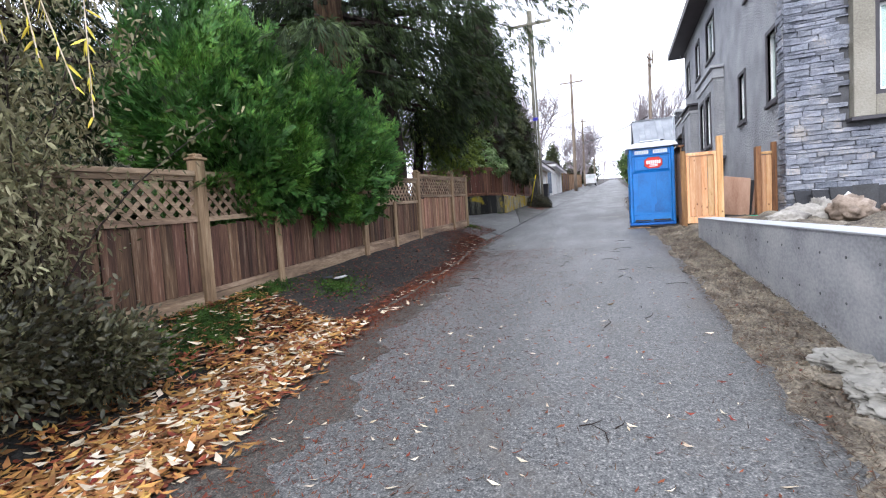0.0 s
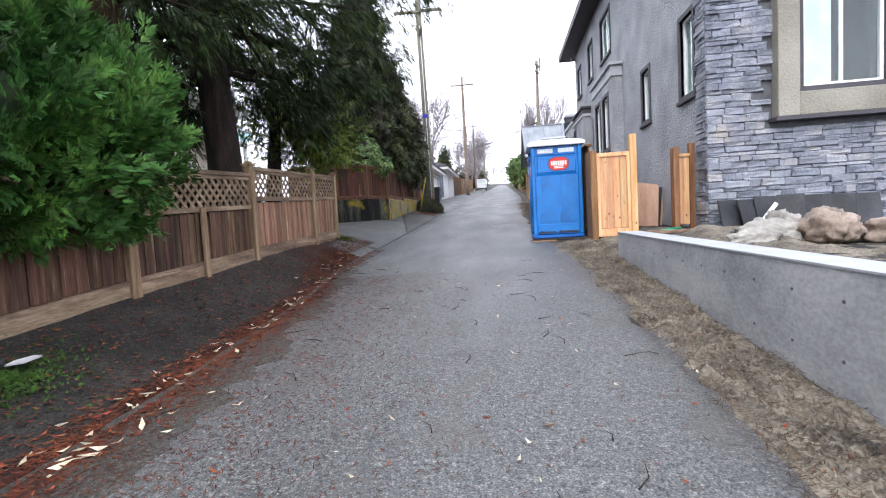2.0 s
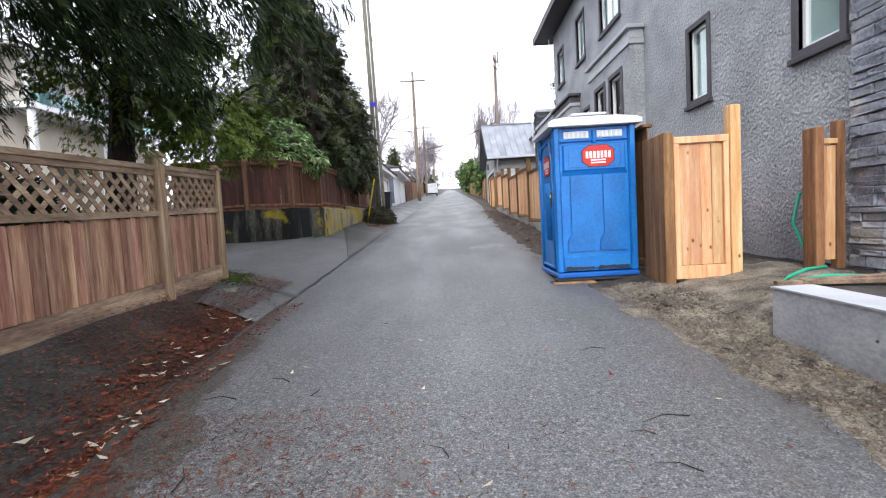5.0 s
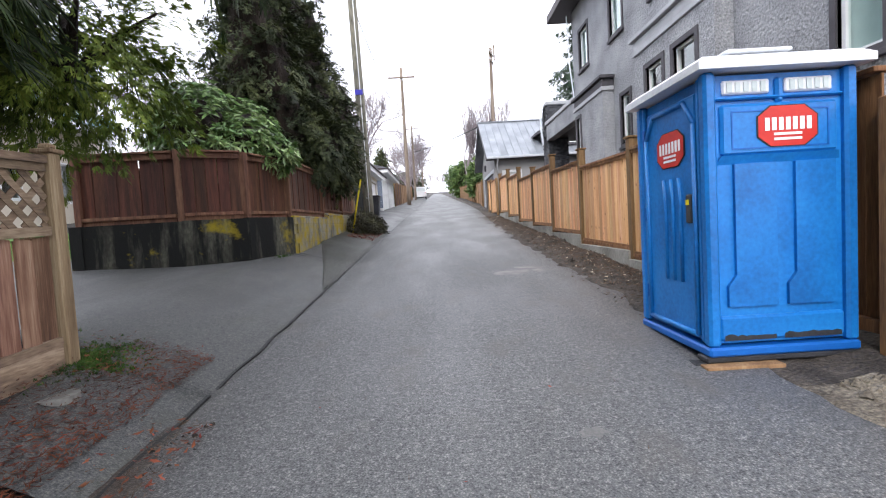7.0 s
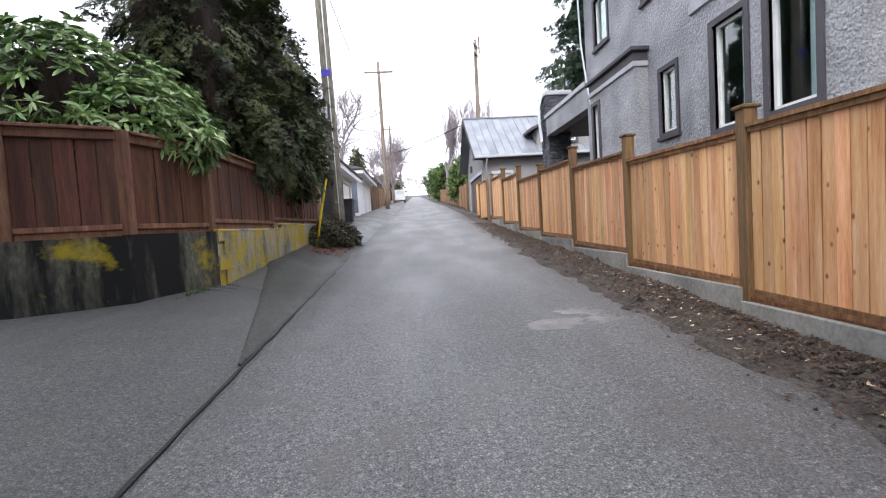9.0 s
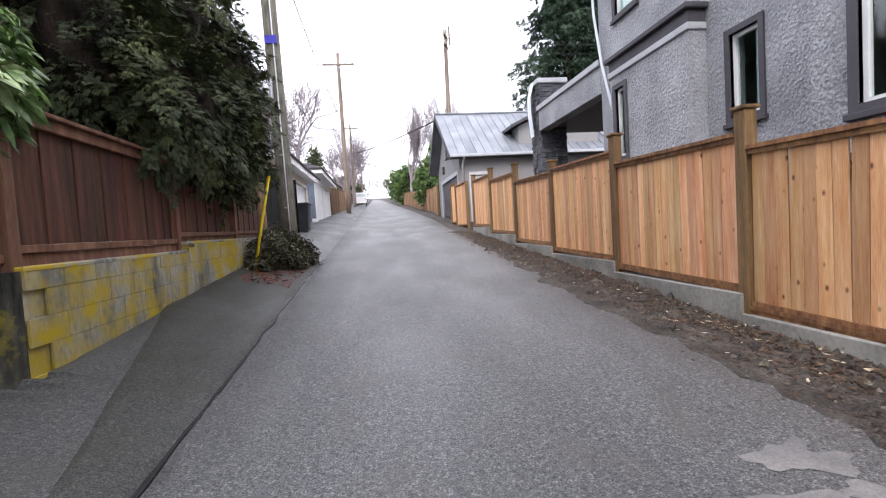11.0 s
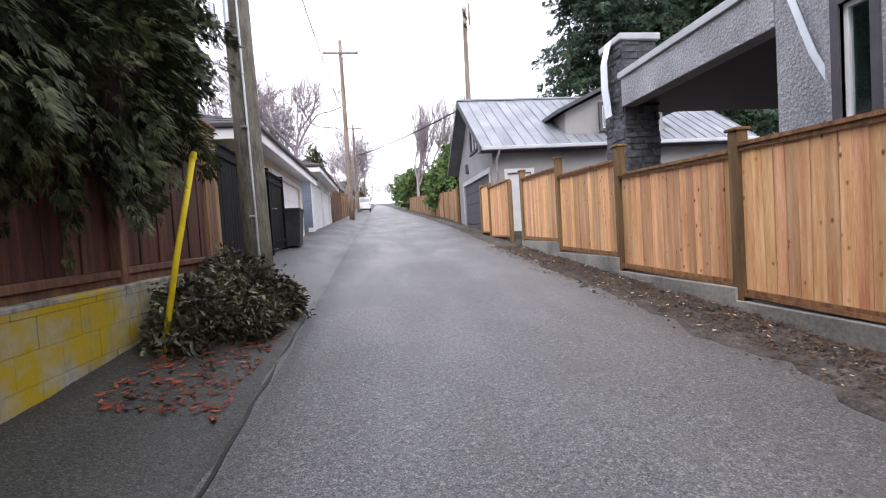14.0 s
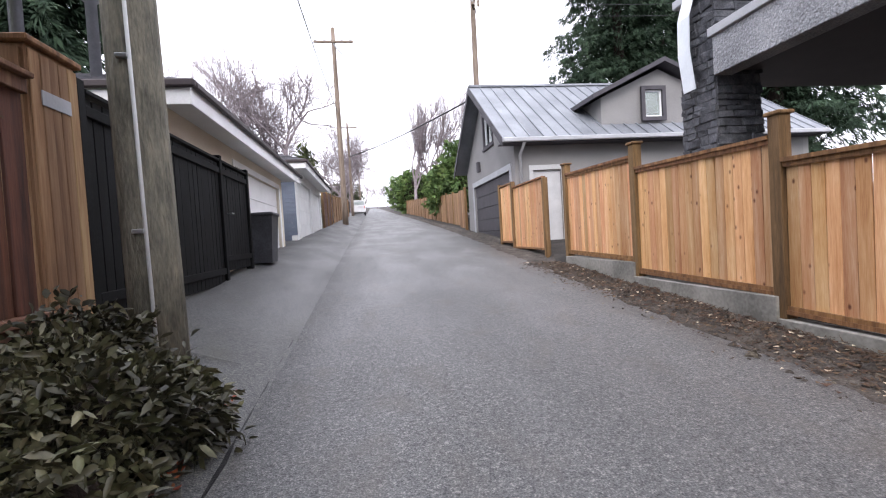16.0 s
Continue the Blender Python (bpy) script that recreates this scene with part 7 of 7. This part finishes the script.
def balcony_house():
    """Two-storey house beyond the driveway: its long balcony and gable face the lane."""
    h = thing("house", -21.5, 34, 3.0, "pale two-storey house with a long glass-railed balcony", "house")
    holes = [(30.4, 32.0, 8.45, 10.3), (33.4, 35.6, 8.45, 10.3), (30.8, 32.6, 4.4, 6.4), (34.2, 36.0, 4.4, 6.4)]
    under("wall", wall_mesh("x", -21.5, -0.2, 28.0, 38.4, 2.0, 10.75, holes), cream, h)
    for y0 in (28.0, 38.2):
        under("wall", wall_mesh("y", y0, 0.2, -30.0, -21.7, 2.0, 10.75), cream, h)
    under("wall", wall_mesh("x", -30.0, -0.2, 28.0, 38.4, 2.0, 10.75), cream, h)
    for a, b, c, d in holes:
        window_in(h, "x", -21.5, -1, a, b, c, d, surround=white_paint, sw=0.1, mullions=1, sill=False)
    bal = under("balcony", Mesh().box(-21.49, 28.2, 8.1, -20.0, 37.6, 8.36, 0.02), white_paint, h, "white balcony slab")
    for k in range(8):
        y = 28.25 + k * 1.17
        under("balcony_post", Mesh().box(-20.09, y, 8.361, -20.03, y + 0.05, 9.2, 0.005), galv, bal)
        pane = under("glass_panel", Mesh().box(-20.07, y + 0.06, 8.42, -20.055, y + 1.16, 9.15), glass_teal, bal, "teal tinted glass panel")
        pane.visible_shadow = False
    under("balcony_rail", Mesh().box(-20.1, 28.2, 9.201, -20.02, 37.6, 9.25, 0.01), galv, bal)
    for y in (28.4, 33.0, 37.2):
        under("porch_post", Mesh().box(-20.4, y, 2.0, -20.15, y + 0.25, 8.099, 0.02), white_paint, h)
        under("roof_post", Mesh().box(-20.4, y, 8.361, -20.25, y + 0.15, 10.74, 0.01), white_paint, h)
    under("soffit", Mesh().box(-30.6, 27.6, 10.76, -20.0, 38.8, 10.82), white_paint, h, "white soffit")
    under("fascia", Mesh().box(-20.03, 27.6, 10.821, -19.98, 38.8, 11.0, 0.01), eave_dark, h, "dark gutter")
    r = Mesh()
    A, B, C, D = (-30.6, 27.6, 10.83), (-20.03, 27.6, 10.83), (-20.03, 38.8, 10.83), (-30.6, 38.8, 10.83)
    P, Q = (-25.3, 30.5, 13.0), (-25.3, 35.9, 13.0)
    r.quad(D, A, P, Q); r.quad(B, C, Q, P); r.poly([A, B, P]); r.poly([C, D, Q])
    under("roof", r, shingle, h)
    under("gable", Mesh().prism([(-20.6, 33.2, 10.9), (-20.6, 38.0, 10.9), (-20.6, 35.6, 12.3)], (-4.5, 0, 0)), siding_blue, h, "blue-grey gable")
    t = Mesh()
    for sgn in (-1, 1):
        t.hexa([(-20.62, 35.6 + sgn * 2.8, 10.75), (-20.5, 35.6 + sgn * 2.8, 10.75), (-20.5, 35.6, 12.35), (-20.62, 35.6, 12.35),
                (-20.62, 35.6 + sgn * 2.8, 10.97), (-20.5, 35.6 + sgn * 2.8, 10.97), (-20.5, 35.6, 12.6), (-20.62, 35.6, 12.6)])
    under("gable_trim", t, white_paint, h, "white gable trim")


balcony_house()
pale_house(-20, 2, 9, 9, 5.6, "pale house behind the cedars", cream)
pale_house(7, 62, 9, 9, 6.0, "grey house behind the hedge", stucco_smooth)
pale_house(-19, 62, 9, 8, 6.0, "pale house behind bare trees", cream)
pale_house(7, 96, 9, 9, 6.0, "pale distant two-storey house", cream)
pale_house(-16, 140, 9, 9, 6.0, "pale distant two-storey house", cream)


def van(x, y):
    z = ground_z(x, y)
    v = thing("parked_van", x, y, z, "white van parked at the lane's edge", "van")
    b = Mesh()
    b.prism([(x - 0.9, y - 2.2, z + 0.35), (x - 0.9, y + 2.2, z + 0.35), (x - 0.9, y + 2.2, z + 1.1), (x - 0.9, y + 1.5, z + 1.9), (x - 0.9, y - 1.9, z + 2.0), (x - 0.9, y - 2.2, z + 1.1)], (1.8, 0, 0))
    under("body", b, white_paint, v)
    under("windscreen", Mesh().box(x - 0.75, y - 2.13, z + 1.15, x + 0.75, y - 1.98, z + 1.8), glass, v)
    for yy in (-1.4, 1.4):
        for xx in (-0.92, 0.72):
            under("wheel", Mesh().tube([(x + xx, y + yy, z + 0.33), (x + xx + 0.2, y + yy, z + 0.33)], 0.33, 14), rubber_black, v)
    under("tail_light", Mesh().box(x - 0.85, y - 2.23, z + 0.9, x - 0.75, y - 2.2, z + 1.1), sign_red, v)
    under("tail_light", Mesh().box(x + 0.75, y - 2.23, z + 0.9, x + 0.85, y - 2.2, z + 1.1), sign_red, v)


van(-4.1, 90)


# ---------------------------------------------------------------- litter on the ground
def surface_z(a, b):
    """Height of whatever covers the ground at this spot."""
    if road_left(b) <= a <= road_right(b):
        return base_z(b) + 0.012
    if a > road_right(b):
        return lumpy(a, b)
    if 19.4 < b < 27 and a > -4.46:
        return ground_z(a, b) + 0.038
    return ground_z(a, b) - 0.02


def litter(name, n, sampler, size, width, material, label, seed, lift=0.012, cat="leaves"):
    rng = np.random.default_rng(seed)
    xy = sampler(rng, n)
    P = np.array([(a, b, surface_z(a, b) + lift + abs(rng.normal(0, lift * 0.7))) for a, b in xy])
    az = rng.uniform(0, 2 * math.pi, len(P))
    D = np.stack([np.cos(az), np.sin(az), rng.normal(0, 0.16, len(P))], 1)
    L = size * rng.uniform(0.55, 1.3, (len(P), 1))
    s = np.stack([-np.sin(az), np.cos(az), rng.normal(0, 0.25, len(P))], 1)
    W = L * width
    curl = rng.uniform(0, 0.22, (len(P), 1)) * L * UP
    v = np.concatenate([P - D * L / 2 + curl, P + s * W / 2 - D * L * 0.1, P + D * L / 2 + curl * 0.7, P - s * W / 2 - D * L * 0.1], 1).reshape(-1, 3)
    f = np.arange(len(P) * 4).reshape(-1, 4)
    ob = new(name, from_np(name, v, f, material))
    tagged(ob, label, cat, "", "stuff")


def near_left(rng, n):
    y = rng.uniform(-1.5, 4.6, n) ** 1.0
    edge = np.interp(y, [-1.5, 1.8, 3.2, 4.6], [-2.3, -2.4, -2.7, -3.0])
    x = edge + 0.15 - np.abs(rng.normal(0, 0.75, n)) + rng.normal(0, 0.12, n)
    return np.stack([np.maximum(x, -4.15), y], 1)


def edge_left(rng, n):
    y = rng.uniform(2.5, 12.2, n)
    c = np.interp(y, [2.5, 5.7, 8.9, 10, 12.2], [-2.75, -2.85, -3.05, -3.35, -3.55])
    return np.stack([c + rng.normal(0, 0.16, n), y], 1)


def verge(rng, n):
    y = rng.uniform(3, 13, n)
    return np.stack([rng.uniform(-4.15, -3.0, n), y], 1)


def lane_near(rng, n):
    y = np.abs(rng.normal(0, 4.5, n)) - 0.5
    return np.stack([rng.uniform(-2.6, 1.4, n), y], 1)


def lane_left(rng, n):
    y = rng.uniform(-0.5, 10, n)
    return np.stack([-2.9 + np.abs(rng.normal(0, 1.0, n)), y], 1)


def right_edge(rng, n):
    y = rng.uniform(14.6, 33, n)
    x = 1.48 - np.abs(rng.normal(0, 0.4, n))
    return np.stack([np.maximum(x, rng.uniform(0.3, 0.8, n)), y], 1)


def pole_foot(rng, n):
    return np.stack([rng.uniform(-4.2, -3.45, n), rng.uniform(23.4, 27.0, n)], 1)


litter("fallen_leaves", 8500, near_left, 0.12, 0.26, leaf_yellow, "thick drift of yellow and tan fallen leaves", 501, 0.025)
litter("fallen_leaves", 3500, near_left, 0.1, 0.36, leaf_redbrown, "brown fallen leaves in the drift", 511, 0.02)
litter("fallen_leaves", 160, edge_left, 0.1, 0.3, leaf_pale, "pale curled leaves along the lane's edge", 512, 0.012)
litter("fallen_leaves", 1500, near_left, 0.11, 0.36, leaf_pale, "pale dry fallen leaves in the drift", 502, 0.03)
litter("needle_litter", 16000, edge_left, 0.07, 0.16, needle_red, "rust-red needle litter along the lane's edge", 503, 0.006, "needle litter")
litter("fallen_leaves", 1100, edge_left, 0.05, 0.3, leaf_redbrown, "red-brown leaves along the lane's edge", 504, 0.01)
litter("needle_litter", 4500, lambda rng, n: np.stack([-3.5 - np.abs(rng.normal(0, 0.4, n)), rng.uniform(10.5, 14.0, n)], 1), 0.06, 0.14, needle_red, "rust-brown needles on the apron by the fence end", 514, 0.045, "needle litter")
litter("needle_litter", 15000, lane_left, 0.05, 0.12, needle_red, "brown needles strewn over the asphalt", 513, 0.004, "needle litter")
litter("fallen_leaves", 2600, verge, 0.06, 0.3, leaf_redbrown, "small brown leaves scattered on the verge", 505, 0.018)
litter("needle_litter", 6000, verge, 0.06, 0.1, leaf_brown, "brown needles and twig bits on the verge", 518, 0.016, "needle litter")
litter("fallen_leaves", 230, lane_near, 0.068, 0.26, leaf_pale, "pale narrow leaves scattered on the asphalt", 506, 0.004)
litter("fallen_leaves", 500, lane_near, 0.05, 0.3, leaf_redbrown, "small brown leaves scattered on the asphalt", 507, 0.004)
litter("fallen_leaves", 6500, right_edge, 0.06, 0.4, leaf_brown, "brown leaves against the fence footing", 508, 0.008)
litter("fallen_leaves", 350, right_edge, 0.06, 0.4, leaf_pale, "pale scraps against the fence footing", 509, 0.008)
litter("fallen_leaves", 900, pole_foot, 0.07, 0.35, leaf_redbrown, "red-brown leaves under the low shrub", 510, 0.008)


def clods(name, n, sampler, size, material, label, seed):
    rng = np.random.default_rng(seed)
    xy = sampler(rng, n)
    m = Mesh()
    for a, b in xy:
        s = size * rng.lognormal(0, 0.5)
        z = surface_z(a, b) - 0.003
        k = len(m.v)
        m.v += [(a + s * rng.uniform(0.6, 1), b, z), (a, b + s * rng.uniform(0.6, 1), z), (a - s * rng.uniform(0.6, 1), b, z), (a, b - s * rng.uniform(0.6, 1), z), (a + s * rng.normal(0, 0.25), b + s * rng.normal(0, 0.25), z + s * rng.uniform(0.4, 0.9))]
        m.f += [(k, k + 1, k + 4), (k + 1, k + 2, k + 4), (k + 2, k + 3, k + 4), (k + 3, k, k + 4)]
    ob = part(name, m, material)
    tagged(ob, label, "gravel", "", "stuff")


clods("gravel", 11000, lambda rng, n: np.stack([rng.uniform(0.95, 1.58, n), rng.uniform(1, 13, n)], 1), 0.018, sand, "loose grit and clods on the shoulder", 521)
clods("gravel", 6000, right_edge, 0.02, dirt, "loose dirt clods along the fence", 522)
clods("gravel", 1600, right_edge, 0.016, sand, "pale stone chips along the fence footing", 525)
litter("needle_litter", 5000, right_edge, 0.09, 0.1, leaf_brown, "brown twig bits along the fence footing", 517, 0.014, "twig litter")
litter("needle_litter", 9000, lambda rng, n: np.stack([rng.uniform(0.85, 1.6, n), rng.uniform(0.5, 12.5, n)], 1), 0.07, 0.08, leaf_brown, "dry straw and twig bits on the sandy shoulder", 515, 0.012, "twig litter")
litter("needle_litter", 3500, lane_near, 0.055, 0.09, leaf_brown, "fine brown twig bits over the asphalt", 516, 0.003, "twig litter")
clods("gravel", 2500, verge, 0.012, soil, "dirt crumbs on the verge", 523)
clods("gravel", 2500, lane_near, 0.006, sand, "fine grit on the asphalt", 524)


def tuft(x, y, rx, ry, n, seed, label):
    rng = np.random.default_rng(seed)
    r = np.abs(rng.normal(0, 0.55, n))
    a = rng.uniform(0, 2 * math.pi, n)
    P = np.array([(x + rx * q * math.cos(t), y + ry * q * math.sin(t), ground_z(x + rx * q * math.cos(t), y + ry * q * math.sin(t)) + 0.012) for q, t in zip(r, a)])
    v, f = fans(P, np.array([0, 0, 0.5]) + rng.normal(0, 0.5, P.shape), 0.04, 3, 0.4, 0.1, rng, 0.1)
    ob = new("moss_tuft", from_np("moss_tuft", v, f, moss))
    tagged(ob, label, "moss", "", "stuff")


tuft(-3.9, 2.75, 0.34, 0.42, 9000, 531, "patch of deep green moss on the verge")
tuft(-3.86, 3.5, 0.3, 0.4, 8000, 532, "patch of deep green moss on the verge")
tuft(-4.12, 4.5, 0.14, 0.5, 3500, 533, "patch of green moss on the verge")
tuft(-3.75, 5.6, 0.32, 0.6, 1600, 534, "thin green moss on the verge")
tuft(-4.15, 13.55, 0.25, 0.4, 4000, 535, "grassy green tuft at the fence end")
tuft(-4.5, 18.9, 0.1, 0.4, 200, 536, "moss line at the foot of the wall")


# small litter on the verge, meter lid by the fence end
lz = ground_z(-3.95, 5.7)
can = thing("drink_can", -3.95, 5.6, lz, "crushed dark drink can lying on the verge", "can")
under("body", Mesh().tube([(-4.0, 5.55, lz + 0.02), (-3.95, 5.62, lz + 0.025), (-3.9, 5.66, lz + 0.02)], [0.03, 0.026, 0.031], 10), rubber_black, can, smooth=True)
wr = Mesh()
wr.poly([(-3.86, 5.62, lz + 0.01), (-3.74, 5.66, lz + 0.02), (-3.72, 5.78, lz + 0.035), (-3.82, 5.8, lz + 0.03), (-3.9, 5.72, lz + 0.015)])
wr.poly([(-3.86, 5.62, lz + 0.0), (-3.74, 5.66, lz + 0.01), (-3.72, 5.78, lz + 0.025), (-3.82, 5.8, lz + 0.02), (-3.9, 5.72, lz + 0.005)])
tagged(part("paper_scrap", wr, sign_white), "crumpled white paper scrap on the verge", "litter")
lid = Mesh().tube([(-3.98, 12.95, ground_z(-3.98, 12.95) - 0.03), (-3.98, 12.95, ground_z(-3.98, 12.95) + 0.035)], 0.12, 20)
tagged(part("meter_lid", lid, concrete_kerb), "round pale concrete lid sunk beside the fence end", "lid")
# twigs fallen on the lane and shoulder
rng = np.random.default_rng(541)
for k in range(60):
    x, y = rng.uniform(-3.0, 1.4), rng.uniform(1, 11)
    a, L = rng.uniform(0, 3.14), rng.uniform(0.08, 0.3)
    z = base_z(y) + 0.018
    tw = Mesh().tube([(x, y, z), (x + L * 0.5 * math.cos(a), y + L * 0.5 * math.sin(a), base_z(y + L * 0.5 * math.sin(a)) + 0.024), (x + L * math.cos(a + 0.3), y + L * math.sin(a + 0.3), base_z(y + L * math.sin(a + 0.3)) + 0.018)], [0.004, 0.003, 0.0015], 5)
    tagged(part("twig", tw, bark), "thin dark fallen twig on the asphalt", "twig", "fallen twigs")

lawn = strip(lambda y: -16.0, lambda y: -7.6, list(np.arange(18.9, 27.5, 0.4)), 12, lambda x, y: ground_z(x, y) + 0.012)
structure("lawn", lawn, moss, "green lawn beyond the driveway", "lawn", True)
rng = np.random.default_rng(551)
P = np.stack([rng.uniform(-14, -7.7, 9000), rng.uniform(18.9, 26, 9000), np.zeros(9000)], 1)
P[:, 2] = [ground_z(a, b) for a, b, _ in P]
v, f = fans(P, UP + rng.normal(0, 0.35, P.shape), 0.09, 3, 0.4, 0.06, rng, 0.1)
tagged(new("grass", from_np("grass", v, f, grass_mat)), "short green grass on the lawn", "grass", "", "stuff")


# blocks of the lichen wall, laid in running bond
rng = np.random.default_rng(601)
for row in range(8):
    zb = 1.0 + row * 0.2
    y = 19.46 + (0.2 if row % 2 else 0.0)
    while y < 25.58:
        L = min(0.4, 25.6 - y)
        top = 2.345 if y < 22.1 else 2.455
        if zb + 0.2 > ground_z(-4.4, y) - 0.1 and zb < top - 0.05:
            m = Mesh().box(-4.452 + rng.normal(0, 0.002), y + 0.0012, zb + 0.0012, -4.43 + rng.normal(0, 0.0015), y + L - 0.0012, min(zb + 0.2, top) - 0.0012, 0.003)
            under("block", m, block_mat, moss_wall)
        y += L
cap_m = Mesh().box(-4.66, 19.46, 2.331, -4.425, 22.19, 2.37, 0.008)
under("wall_cap", cap_m, concrete_moss, moss_wall)
under("wall_cap", Mesh().box(-4.66, 22.195, 2.441, -4.425, 25.6, 2.48, 0.008), concrete_moss, moss_wall)
